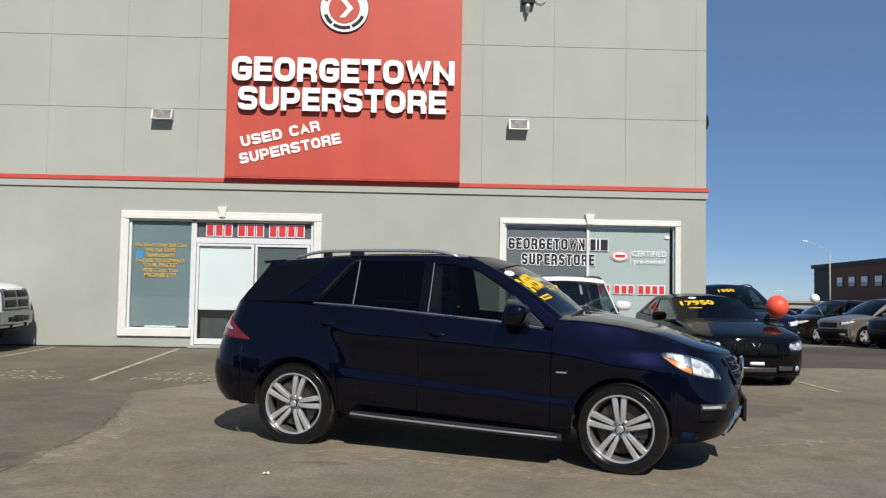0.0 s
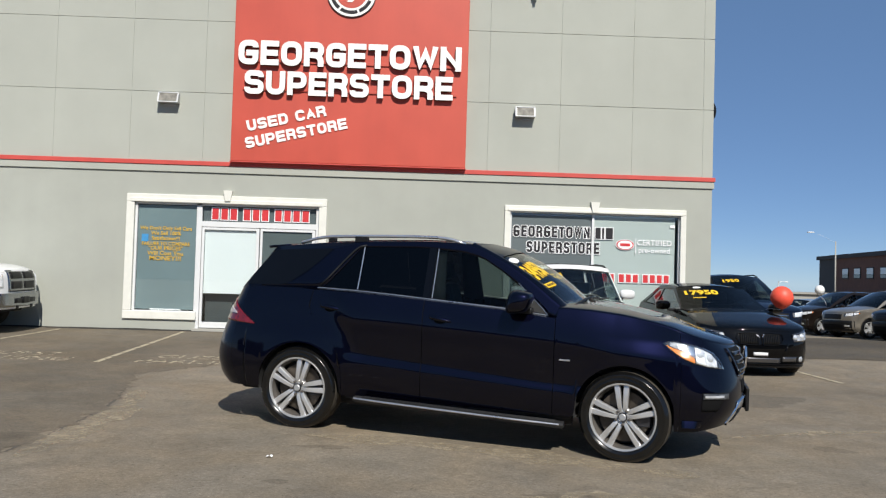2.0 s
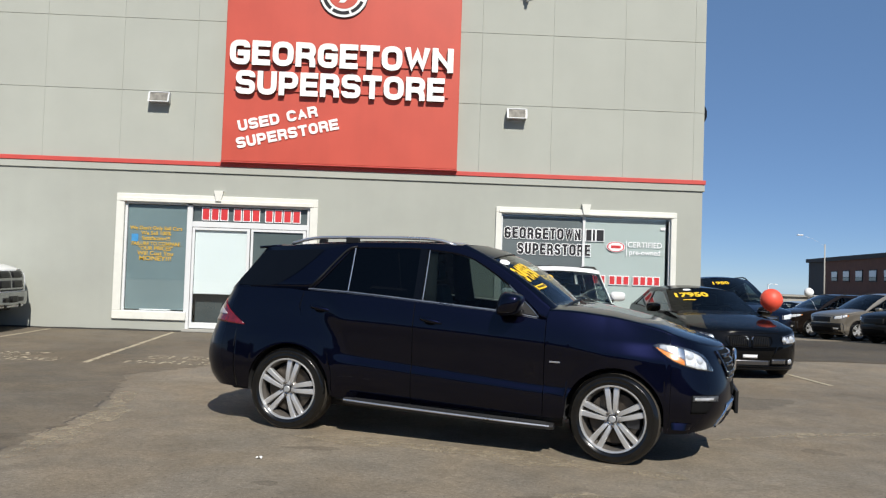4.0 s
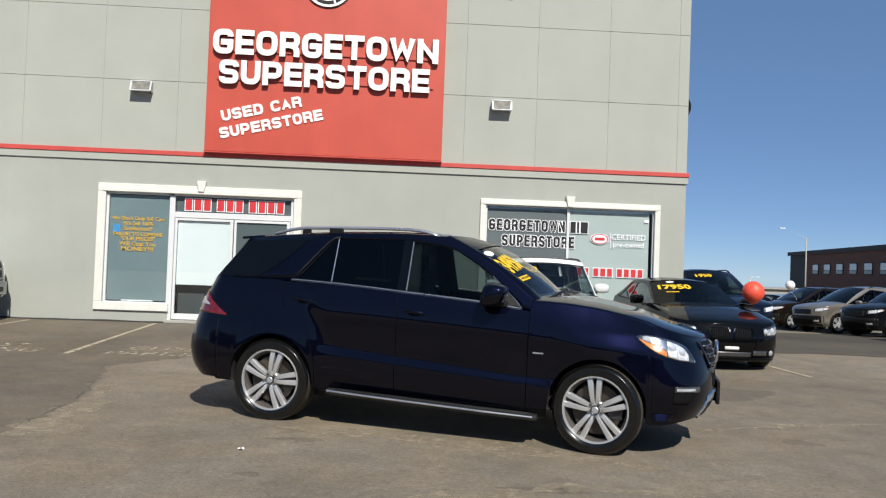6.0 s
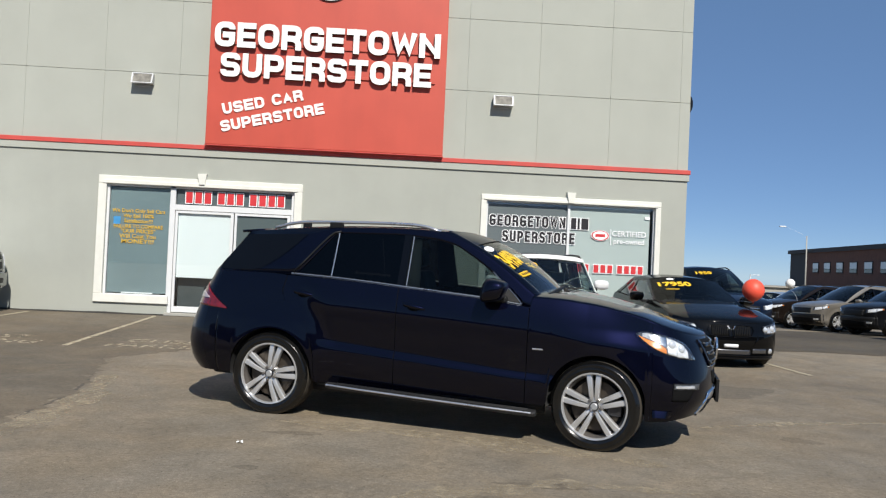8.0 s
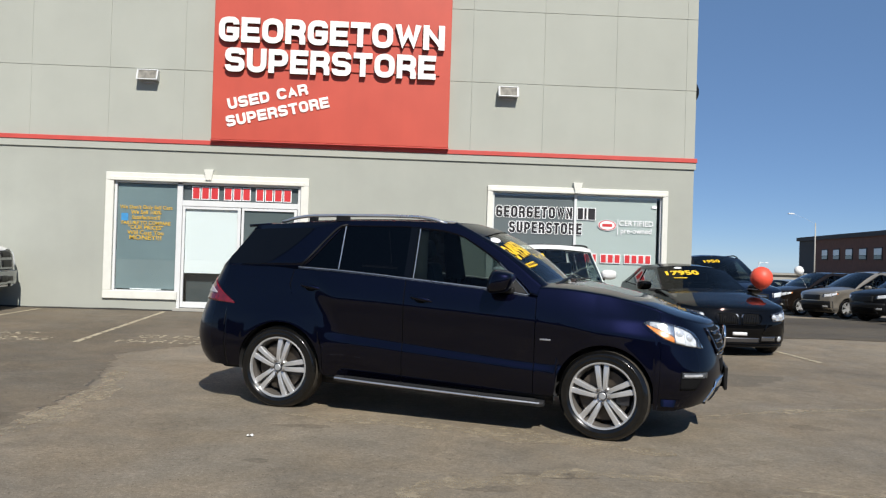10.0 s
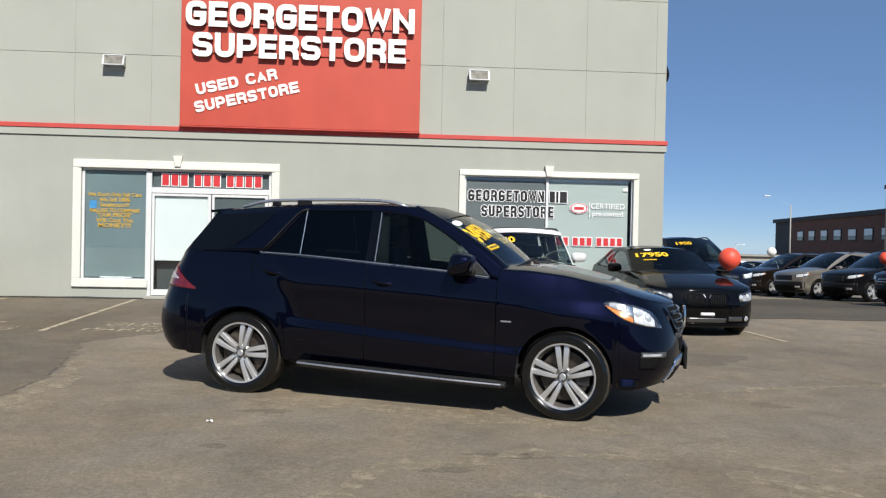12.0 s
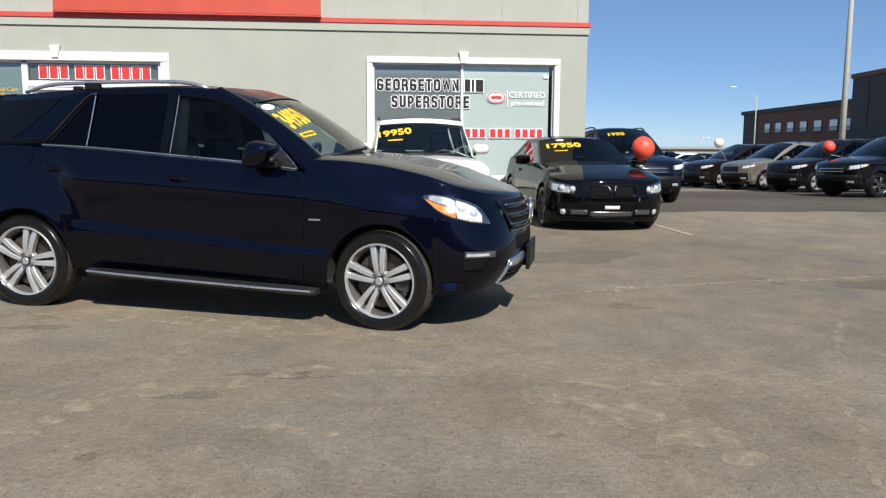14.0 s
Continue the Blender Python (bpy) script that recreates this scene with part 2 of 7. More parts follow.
M_AMBERVINYL = material("weathered amber window lettering", (0.60, 0.37, 0.035), 0.6, vary=0.15, scale=20)
M_WHITE = material("white vinyl", (0.82, 0.82, 0.82), 0.5, vary=0.03)
M_GREYVINYL = material("dark grey vinyl", (0.026, 0.025, 0.028), 0.6, spec=0.2)
M_REDVINYL = material("red vinyl", (0.55, 0.03, 0.035), 0.5)
M_BLUEVINYL = material("blue vinyl", (0.05, 0.25, 0.5), 0.5)
M_FILM = material("frosted window film", (0.53, 0.575, 0.55), 0.6, vary=0.05, scale=0.8, coat=0.6, coat_rough=0.03, world_space=True)
M_BLIND = material("white door blind", (0.84, 0.87, 0.855), 0.55, vary=0.03, scale=1.0, coat=0.5, coat_rough=0.05, world_space=True)
M_ROOM = material("dim room paint", (0.26, 0.29, 0.29), 0.9, vary=0.1, scale=1, world_space=True)
M_BRICK = material("dark red brick", (0.15, 0.073, 0.05), 0.9, vary=0.18, scale=1.5, world_space=True)
M_DARKPANEL = material("dark metal cladding", (0.028, 0.028, 0.029), 0.7, vary=0.2, scale=0.6, world_space=True)
M_BALLOON = material("orange red balloon rubber", (0.78, 0.085, 0.045), 0.5, vary=0.03)
M_BALLOON_W = material("white balloon rubber", (0.8, 0.8, 0.78), 0.35, vary=0.03)
M_PAPER = material("white paper", (0.82, 0.82, 0.8), 0.8)
M_FARGREY = material("pale far wall", (0.3, 0.29, 0.26), 0.9, vary=0.15, scale=0.3, world_space=True)
G_CLEAR = glass("clear car glass", (0.89, 0.95, 0.89))
G_SIDE = glass("tinted side glass", (0.29, 0.345, 0.34), 0.018)
G_DARK = glass("privacy glass", (0.012, 0.012, 0.014), 0.022, 0.8)
G_COUPE = glass("dark tinted windscreen", (0.13, 0.145, 0.145), 0.02, 0.5)
G_LENS = glass("clear lamp lens", (0.97, 0.98, 0.98), 0.05)
G_SHOP = glass("shop glass", (0.90, 0.94, 0.94), 0.10)
P_NAVY = car_paint("navy metallic paint", (0.0022, 0.0026, 0.0115), 0.9, 0.40, 0.65)
P_BLACK = car_paint("black paint", (0.0012, 0.0012, 0.0014), 0.0, 0.5, 0.6)
P_ROW = car_paint("polished black paint", (0.003, 0.003, 0.0034), 0.0, 0.4, 0.9)
P_DARKBLUE = car_paint("dark blue paint", (0.003, 0.006, 0.018), 0.3, 0.4, 0.6)
P_WHITE = car_paint("white paint", (0.78, 0.78, 0.77))
P_BROWN = car_paint("dark brown metallic paint", (0.014, 0.010, 0.008), 0.4, 0.4, 0.7)
P_CHAMPAGNE = car_paint("champagne metallic paint", (0.30, 0.27, 0.225), 0.7)
P_CHARCOAL = car_paint("charcoal metallic paint", (0.008, 0.0085, 0.010), 0.3, 0.4, 0.6)
P_SILVER = car_paint("silver blue paint", (0.33, 0.38, 0.43), 0.5)


# ---------- mesh helpers ----------
def mesh_ob(name, verts, faces, mat_, parent=None, smooth=False, label="", extra=()):
    me = bpy.data.meshes.new(name)
    me.from_pydata([tuple(v) for v in verts], [], faces)
    me.materials.append(mat_)
    for e in extra:
        me.materials.append(e)
    if smooth:
        me.polygons.foreach_set("use_smooth", [True] * len(me.polygons))
    me.update()
    ob = new(name, me)
    if parent:
        ob.parent = parent
    if label:
        ob["label"] = label
    return ob


def part(name, bm, mat_, parent=None, label="", smooth=False):
    me = bpy.data.meshes.new(name)
    bm.normal_update()
    bm.to_mesh(me)
    bm.free()
    me.materials.append(mat_)
    if smooth:
        me.polygons.foreach_set("use_smooth", [True] * len(me.polygons))
    ob = new(name, me)
    if parent:
        ob.parent = parent
    if label:
        ob["label"] = label
    return ob


def box_bm(a, b, bevel=0.0, bm=None):
    bm = bm or bmesh.new()
    made = bmesh.ops.create_cube(bm, size=1)["verts"]
    for v in made:
        v.co = Vector([a[i] + (b[i] - a[i]) * (v.co[i] + 0.5) for i in range(3)])
    if bevel:
        edges = list({e for v in made for e in v.link_edges})
        bmesh.ops.bevel(bm, geom=edges, offset=bevel, segments=2, affect='EDGES', profile=0.5)
    return bm


def box(name, a, b, mat_, parent=None, bevel=0.0, label=""):
    return part(name, box_bm(a, b, bevel), mat_, parent, label)


def empty(name, m=None, label="", category="", group="", kind=""):
    ob = new(name)
    if m is not None:
        ob.matrix_world = m
    return tagged(ob, label, category, group, kind)


def grid_data(fn, nu, nv, flip=False):
    """Vertices and faces of the surface fn(u, v) for u, v in 0..1."""
    verts = [fn(i / nu, j / nv) for i in range(nu + 1) for j in range(nv + 1)]
    faces = []
    for i in range(nu):
        for j in range(nv):
            a, b, c, d = i * (nv + 1) + j, (i + 1) * (nv + 1) + j, (i + 1) * (nv + 1) + j + 1, i * (nv + 1) + j + 1
            faces.append((a, d, c, b) if flip else (a, b, c, d))
    return verts, faces


def surface(name, fn, nu, nv, mat_, parent, flip=False, thick=0.0, label="", smooth=True):
    v, f = grid_data(fn, nu, nv, flip)
    ob = mesh_ob(name, v, f, mat_, parent, smooth, label)
    if thick:
        md = ob.modifiers.new("thickness", 'SOLIDIFY')
        md.thickness, md.offset = thick, -1
    return ob


def lathe(profile, n=48, axis='y', bm=None):
    """Turns a profile of (radius, height) round the y or z axis."""
    bm = bm or bmesh.new()
    rings = []
    for r, h in profile:
        ring = []
        for k in range(n):
            a = 2 * math.pi * k / n
            p = (r * math.cos(a), h, r * math.sin(a)) if axis == 'y' else (r * math.cos(a), r * math.sin(a), h)
            ring.append(bm.verts.new(p))
        rings.append(ring)
    for a, b in zip(rings, rings[1:]):
        for k in range(n):
            bm.faces.new((a[k], a[(k + 1) % n], b[(k + 1) % n], b[k]))
    return bm


def tube_bm(points, radius, sides=8, bm=None, taper=None):
    """A round bar along points."""
    bm = bm or bmesh.new()
    pts = [Vector(p) for p in points]
    rings = []
    for i, p in enumerate(pts):
        d = (pts[min(i + 1, len(pts) - 1)] - pts[max(i - 1, 0)]).normalized()
        a = d.cross(Vector((0, 0, 1)) if abs(d.z) < 0.9 else Vector((1, 0, 0))).normalized()
        b = d.cross(a)
        r = radius if taper is None else radius + (taper - radius) * i / (len(pts) - 1)
        rings.append([bm.verts.new(p + r * (math.cos(2 * math.pi * k / sides) * a + math.sin(2 * math.pi * k / sides) * b)) for k in range(sides)])
    for a, b in zip(rings, rings[1:]):
        for k in range(sides):
            bm.faces.new((a[k], b[k], b[(k + 1) % sides], a[(k + 1) % sides]))
    bm.faces.new(rings[0])
    bm.faces.new(list(reversed(rings[-1])))
    return bm


def curve(pts, soft=0.0):
    xs, ys = [p[0] for p in pts], [p[1] for p in pts]
    if not soft:
        return lambda x: float(np.interp(x, xs, ys))
    return lambda x: float(np.mean(np.interp([x - soft, x - soft / 2, x, x + soft / 2, x + soft], xs, ys)))


# ---------- lettering ----------
# Extended block capitals as strokes in a unit box; a third value of 1 rounds the corner, 2 cuts the end flat.
GLYPH = {
    "G": [[(1, .76, 2), (1, 1, 1), (0, 1, 1), (0, 0, 1), (1, 0, 1), (1, .47), (.55, .47)]],
    "E": [[(1, 1), (0, 1), (0, 0), (1, 0)], [(0, .5), (.92, .5)]],
    "O": [[(.5, 1), (1, 1, 1), (1, 0, 1), (0, 0, 1), (0, 1, 1), (.5, 1)]],
    "R": [[(0, 0), (0, 1)], [(0, 1), (1, 1, 1), (1, .45, 1), (0, .45)], [(.5, .45), (1, .42, 1), (1, 0)]],
    "T": [[(0, 1), (1, 1)], [(.5, 1), (.5, 0)]],
    "W": [[(0, 1), (.22, 0), (.5, .92), (.78, 0), (1, 1)]],
    "N": [[(0, 0), (0, 1)], [(1, 0), (1, 1)], [(0, 1), (1, 0)]],
    "S": [[(1, .78, 2), (1, 1, 1), (0, 1, 1), (0, .52, 1), (1, .48, 1), (1, 0, 1), (0, 0, 1), (0, .22, 2)]],
    "U": [[(0, 1), (0, 0, 1), (1, 0, 1), (1, 1)]],
    "P": [[(0, 0), (0, 1)], [(0, 1), (1, 1, 1), (1, .38, 1), (0, .38)]],
    "D": [[(0, .5), (0, 1), (1, 1, 1), (1, 0, 1), (0, 0), (0, .5)]],
    "C": [[(1, .74, 2), (1, 1, 1), (0, 1, 1), (0, 0, 1), (1, 0, 1), (1, .26, 2)]],
    "A": [[(0, 0), (.5, 1), (1, 0)], [(.2, .28), (.8, .28)]],
}


def stroke_outline(path, w, h, t):
    """The two edges of a stroke of width t along a path whose outer size is w by h."""
    pts = [Vector((t / 2 + p[0] * (w - t), t / 2 + p[1] * (h - t))) for p in path]
    line = []
    for i, p in enumerate(pts):
        if len(path[i]) > 2 and path[i][2] == 1:
            r = min(1.45 * t, (0.95 if i == 1 else 0.48) * (pts[i - 1] - p).length, (0.95 if i == len(pts) - 2 else 0.48) * (pts[i + 1] - p).length)
            a, b = p + (pts[i - 1] - p).normalized() * r, p + (pts[i + 1] - p).normalized() * r
            line += [(1 - k) ** 2 * a + 2 * k * (1 - k) * p + k * k * b for k in (0, .17, .33, .5, .67, .83, 1)]
        else:
            line.append(p)
    closed = (line[0] - line[-1]).length < 1e-6
    if not closed and len(path[0]) < 3:
        line[0] = line[0] + (line[0] - line[1]).normalized() * t / 2      # square ends
    if not closed and len(path[-1]) < 3:
        line[-1] = line[-1] + (line[-1] - line[-2]).normalized() * t / 2
    left, right = [], []
    for i, p in enumerate(line):
        d0 = (p - line[i - 1]).normalized() if i else (line[1] - p).normalized()
        d1 = (line[i + 1] - p).normalized() if i < len(line) - 1 else d0
        n0, n1 = Vector((-d0.y, d0.x)), Vector((-d1.y, d1.x))
        m = (n0 + n1).normalized()
        k = t / 2 / max(0.42, m.dot(n0))
        left.append(p + m * k)
        right.append(p - m * k)
    for side in (left, right):                       # ends and mitres stay inside the letter's box
        for q in side:
            q.x, q.y = min(max(q.x, 0), w), min(max(q.y, 0), h)
    return left, right


def glyph_bm(ch, w, h, t, depth, grow=0.0):
    """A block capital lying in x, y with its face at z = depth."""
    bm = bmesh.new()
    for n, path in enumerate(GLYPH[ch]):
        left, right = stroke_outline(path, w, h, t)
        if grow:
            for a, b in zip(left, right):
                d = (a - b).normalized() * grow
                a += d
                b -= d
            for e, f in ((0, 1), (-1, -2)):
                d = ((left[e] + right[e]) - (left[f] + right[f])).normalized() * grow
                left[e], right[e] = left[e] + d, right[e] + d
        top = depth + 0.0015 * n
        up = [[bm.verts.new((*q, top)) for q in side] for side in (left, right)]
        dn = [[bm.verts.new((*q, 0.0005 * n)) for q in side] for side in (left, right)]
        for i in range(len(left) - 1):
            bm.faces.new((up[0][i], up[1][i], up[1][i + 1], up[0][i + 1]))
            bm.faces.new((dn[0][i], dn[0][i + 1], dn[1][i + 1], dn[1][i]))
            bm.faces.new((dn[0][i], up[0][i], up[0][i + 1], dn[0][i + 1]))
            bm.faces.new((dn[1][i], dn[1][i + 1], up[1][i + 1], up[1][i]))
        for e in (0, -1):
            bm.faces.new((dn[0][e], dn[1][e], up[1][e], up[0][e]))
    bmesh.ops.recalc_face_normals(bm, faces=bm.faces)
    return bm


def plane_frame(origin, across, up):
    """A frame whose x runs across, y up and z out of a surface."""
    x = Vector(across).normalized()
    z = x.cross(Vector(up)).normalized()
    y = z.cross(x)
    m = Matrix((x, y, z)).transposed().to_4x4()
    m.translation = Vector(origin)
    return m


def text_ob(name, body, size, mat_, parent, m, bold=0.0, extrude=0.0, stretch=1.0, align='CENTER', shear=0.0):
    cu = bpy.data.curves.new(name, 'FONT')
    cu.body, cu.size, cu.align_x, cu.align_y, cu.extrude, cu.offset, cu.shear, cu.resolution_u = body, size, align, 'CENTER', extrude, bold, shear, 3
    tmp = bpy.data.objects.new(name, cu)
    scene.collection.objects.link(tmp)
    me = bpy.data.meshes.new_from_object(tmp.evaluated_get(bpy.context.evaluated_depsgraph_get()))
    bpy.data.objects.remove(tmp)
    bpy.data.curves.remove(cu)
    me.materials.clear()
    me.materials.append(mat_)
    ob = new(name, me)
    ob.parent = parent
    ob.matrix_local = m @ Matrix.Diagonal((stretch, 1, 1, 1))
    return ob


def fitted_text(name, body, x0, x1, z0, z1, y, mat_, parent, bold):
    """A word that fills a box on a wall that faces -y."""
    ob = text_ob(name, body, 1.0, mat_, parent, Matrix(), bold=bold)
    me = ob.data
    a = np.array([v.co for v in me.vertices])
    lo, hi = a.min(0), a.max(0)
    sx, sy = (x1 - x0) / (hi[0] - lo[0]), (z1 - z0) / (hi[1] - lo[1])
    ob.matrix_local = Matrix.Translation((x0 - lo[0] * sx, y, z0 - lo[1] * sy)) @ Matrix.Rotation(radians(90), 4, 'X') @ Matrix.Diagonal((sx, sy, 1, 1))
    return ob


# ---------- ground ----------
def smooth(a, b, x):
    t = min(1.0, max(0.0, (x - a) / (b - a)))
    return t * t * (3 - 2 * t)


def gz(x, y):
    """Height of the ground: it rises gently to the building, and falls away beside and behind it."""
    rise = -0.043 + 0.0105 * max(-8.0, min(y, 17.5)) - 0.030 * math.tanh((x - 0.6) / 1.6)
    k = math.log1p(math.exp(min(40.0, (y - 15.2) / 1.2))) * 1.2
    fall = -0.043 + 0.0105 * min(y, 15.0) - 0.030 * math.tanh((x - 0.6) / 1.6) - 0.0325 * min(k, 17.0) - 0.0085 * max(0.0, y - 32.2)
    s = smooth(5.2, 8.0, x)
    return rise * (1 - s) + fall * s


def steps(edges):
    out = []
    for (a, n), (b, _) in zip(edges, edges[1:]):
        out += [a + (b - a) * i / n for i in range(n)]
    return out + [edges[-1][0]]


GX = steps([(-1500, 6), (-60, 12), (-12, 60), (18, 30), (60, 12), (200, 8), (3000, 1)])
GY = steps([(-900, 5), (-40, 10), (-8, 70), (40, 20), (160, 10), (3500, 1)])
verts = [(x, y, gz(x, y)) for x in GX for y in GY]
ny = len(GY)
faces = [(i * ny + j, (i + 1) * ny + j, (i + 1) * ny + j + 1, i * ny + j + 1) for i in range(len(GX) - 1) for j in range(ny - 1)]
ground = tagged(mesh_ob("ground", verts, faces, M_ASPHALT, smooth=True), "worn grey-brown asphalt of the car lot", "ground", kind="structure")


def laid(name, x0, x1, y0, y1, mat_, lift, nx=6, ny_=12, skew=0.0, label=""):
    """A thin sheet that follows the ground."""
    def fn(u, v):
        x, y = x0 + (x1 - x0) * u + skew * v, y0 + (y1 - y0) * v
        return (x, y, gz(x, y) + lift)
    return tagged(surface(name, fn, nx, ny_, mat_, None, smooth=False), label, "", "", "structure")


def patch_edge(u, v):
    x = 7.3 + 33 * u
    lo = 15.6 - 0.35 * (x - 7.3) * 0.2 + 0.15 * math.sin(3 * x)
    y = lo + (26.5 + 3 * u - lo) * v
    return (x, y, gz(x, y) + 0.005)


tagged(surface("road", patch_edge, 50, 24, M_ASPHALT_DARK, None, smooth=False), "darker asphalt of the lane before the parked row", "road", "", "structure")

def blot(name, x, y, rx, ry, mat_, label, seed, lift=0.0015):
    """An irregular thin mark on the asphalt."""
    rnd = random.Random(seed)
    ph = [rnd.uniform(0, 6.28) for _ in range(4)]
    v = [(x, y, gz(x, y) + lift)]
    rings = max(1, int(max(rx, ry) / 0.25))
    for j in range(1, rings + 1):
        for k in range(40):
            a = 2 * math.pi * k / 40
            q = (1 + 0.18 * math.sin(2 * a + ph[0]) + 0.12 * math.sin(3 * a + ph[1]) + 0.09 * math.sin(7 * a + ph[2]) + 0.06 * math.sin(11 * a + ph[3])) * j / rings
            px_, py_ = x + rx * q * math.cos(a), y + ry * q * math.sin(a)
            v.append((px_, py_, gz(px_, py_) + lift))
    f = [(0, 1 + k, 1 + (k + 1) % 40) for k in range(40)]
    for j in range(rings - 1):
        for k in range(40):
            p, q = 1 + j * 40 + k, 1 + j * 40 + (k + 1) % 40
            f.append((p, p + 40, q + 40, q))
    tagged(mesh_ob(name, v, f, mat_), label, "", "", "structure")


def fissure(points, width, seed, mat_=None, label="dark ragged crack in the asphalt"):
    """An open crack: a ragged narrow strip that follows the ground."""
    rnd = random.Random(seed)
    line = []
    for (xa, ya), (xb, yb) in zip(points, points[1:]):
        n = max(3, int(math.hypot(xb - xa, yb - ya) / 0.035))
        line += [(xa + (xb - xa) * k / n + rnd.gauss(0, 0.012), ya + (yb - ya) * k / n + rnd.gauss(0, 0.018)) for k in range(n)]
    v, f = [], []
    for k, (x, y) in enumerate(line):
        (xa, ya), (xb, yb) = line[max(0, k - 3)], line[min(len(line) - 1, k + 3)]
        d = max(1e-6, math.hypot(xb - xa, yb - ya))
        w = width * (0.35 + rnd.random()) * math.sin(math.pi * (k + 0.5) / len(line)) ** 0.4
        px_, py_ = -w * (yb - ya) / d, w * (xb - xa) / d
        v += [(x - px_, y - py_, gz(x, y) + 0.0015), (x + px_, y + py_, gz(x, y) + 0.0015)]
        if k:
            f.append((2 * k - 2, 2 * k, 2 * k + 1, 2 * k - 1))
    tagged(mesh_ob("asphalt_crack", v, f, mat_ or M_CRACK), label, "crack", "", "structure")


M_CRACK = material("crack shade", (0.085, 0.073, 0.058), 0.95, vary=0.4, scale=12, world_space=True)
M_CRACK_DARK = material("joint shade", (0.03, 0.027, 0.024), 0.95, vary=0.4, scale=9, world_space=True)
M_STAIN = asphalt("oil-dark asphalt", 0.148, crack=False)
M_GRIT = asphalt("bleached asphalt", 0.205, crack=False)
M_SAND = loose_sand("pale loose sand", (0.345, 0.285, 0.195), 0.53)


def drift(points, width, seed, lift=0.0025):
    """A band of loose sand along a crack or a patch's edge."""
    rnd = random.Random(seed)
    ph = [rnd.uniform(0, 6.28) for _ in range(4)]
    xs, ys = [q[0] for q in points], [q[1] for q in points]
    at = list(range(len(points)))

    def fn(u, v):
        t = u * (len(points) - 1)
        x, y = float(np.interp(t, at, xs)), float(np.interp(t, at, ys))
        t0, t1 = max(0, t - 0.2), min(len(points) - 1, t + 0.2)
        dx, dy = float(np.interp(t1, at, xs) - np.interp(t0, at, xs)), float(np.interp(t1, at, ys) - np.interp(t0, at, ys))
        d = max(1e-6, math.hypot(dx, dy))
        w = width * (0.75 + 0.3 * math.sin(5 * t + ph[0]) + 0.2 * math.sin(11 * t + ph[1])) * math.sin(math.pi * min(1.0, max(0.0, u))) ** 0.4 * (2 * v - 1)
        x, y = x - w * dy / d, y + w * dx / d
        return (x, y, gz(x, y) + lift)
    tagged(surface("sand_drift", fn, 12 * (len(points) - 1), 4, M_SAND, None, smooth=False), "pale sand drifted along the broken asphalt", "sand", "", "structure")


fissure([(0.23, 4.0), (0.30, 4.30), (0.48, 4.74), (0.58, 5.11), (0.95, 5.11), (1.25, 5.22), (1.60, 5.42)], 0.012, 1, M_SAND, "crumbled pale crack in the asphalt")
drift([(0.23, 4.0), (0.32, 4.35), (0.48, 4.74), (0.66, 5.06), (0.95, 5.10), (1.25, 5.20), (1.60, 5.42), (1.97, 5.38), (2.59, 5.26)], 0.13, 41)
drift([(1.35, 4.50), (1.60, 4.44), (1.85, 4.36)], 0.07, 42)
drift([(2.85, 4.95), (3.15, 4.75), (3.40, 4.45), (3.62, 4.20), (3.70, 3.85)], 0.24, 43)
drift([(3.0, 5.2), (3.4, 5.05), (3.8, 5.0)], 0.10, 44)
drift([(-2.55, 5.9), (-2.52, 6.5), (-2.45, 7.3), (-2.55, 8.2), (-2.75, 9.1)], 0.20, 45)
drift([(-0.6, 7.0), (0.6, 6.75), (1.8, 6.35), (2.6, 6.0)], 0.22, 46)
fissure([(-2.74, 5.7), (-2.70, 6.3), (-2.68, 7.26), (-2.67, 7.88), (-2.82, 8.61), (-2.97, 9.27), (-2.86, 9.45)], 0.022, 3)
fissure([(6.03, 6.96), (5.3, 5.85), (4.74, 4.89), (4.38, 4.19), (4.11, 3.61), (3.95, 3.0)], 0.030, 5, M_SAND, "crumbled pale crack in the asphalt")
drift([(3.16, 7.45), (4.3, 7.85), (5.79, 8.15), (8.6, 8.5)], 0.10, 47)
for q in ((4.2, 7.12, 0.16, 0.13, 11), (7.1, 7.85, 0.5, 0.28, 12), (-0.35, 6.55, 0.20, 0.07, 13), (2.90, 4.28, 0.045, 0.03, 14), (4.5, 9.85, 0.75, 0.45, 15), (3.25, 4.0, 0.05, 0.03, 16), (1.50, 5.34, 0.30, 0.06, 17), (1.02, 4.98, 0.16, 0.07, 18), (-0.55, 5.45, 0.10, 0.05, 19), (0.75, 4.15, 0.05, 0.04, 20)):
    blot("oil_stain", *q[:4], M_STAIN, "dark worn stain on the asphalt", q[4])
for q in ((-3.0, 6.6, 0.8, 0.35, 21), (4.6, 4.3, 0.5, 0.2, 23), (5.2, 12.05, 0.65, 0.10, 26)):
    blot("worn_patch", *q[:4], M_GRIT, "pale grit where the asphalt has worn", q[4])

# a newer patch with a crisp curved edge and a rim of sand
cut_edge = curve([(-3.2, 4.2), (-0.4, 4.02), (0.0, 3.96), (0.22, 3.93), (0.40, 3.78), (0.57, 3.67), (0.72, 3.44), (0.86, 3.0), (0.95, 2.3), (1.0, 1.6)], 0.03)


def cut_fn(u, v):
    x = -3.2 + 4.18 * u
    y = 1.2 + (cut_edge(x) + 0.012 * math.sin(31 * x) + 0.008 * math.sin(67 * x) - 1.2) * v
    return (x, y, gz(x, y) + 0.003)


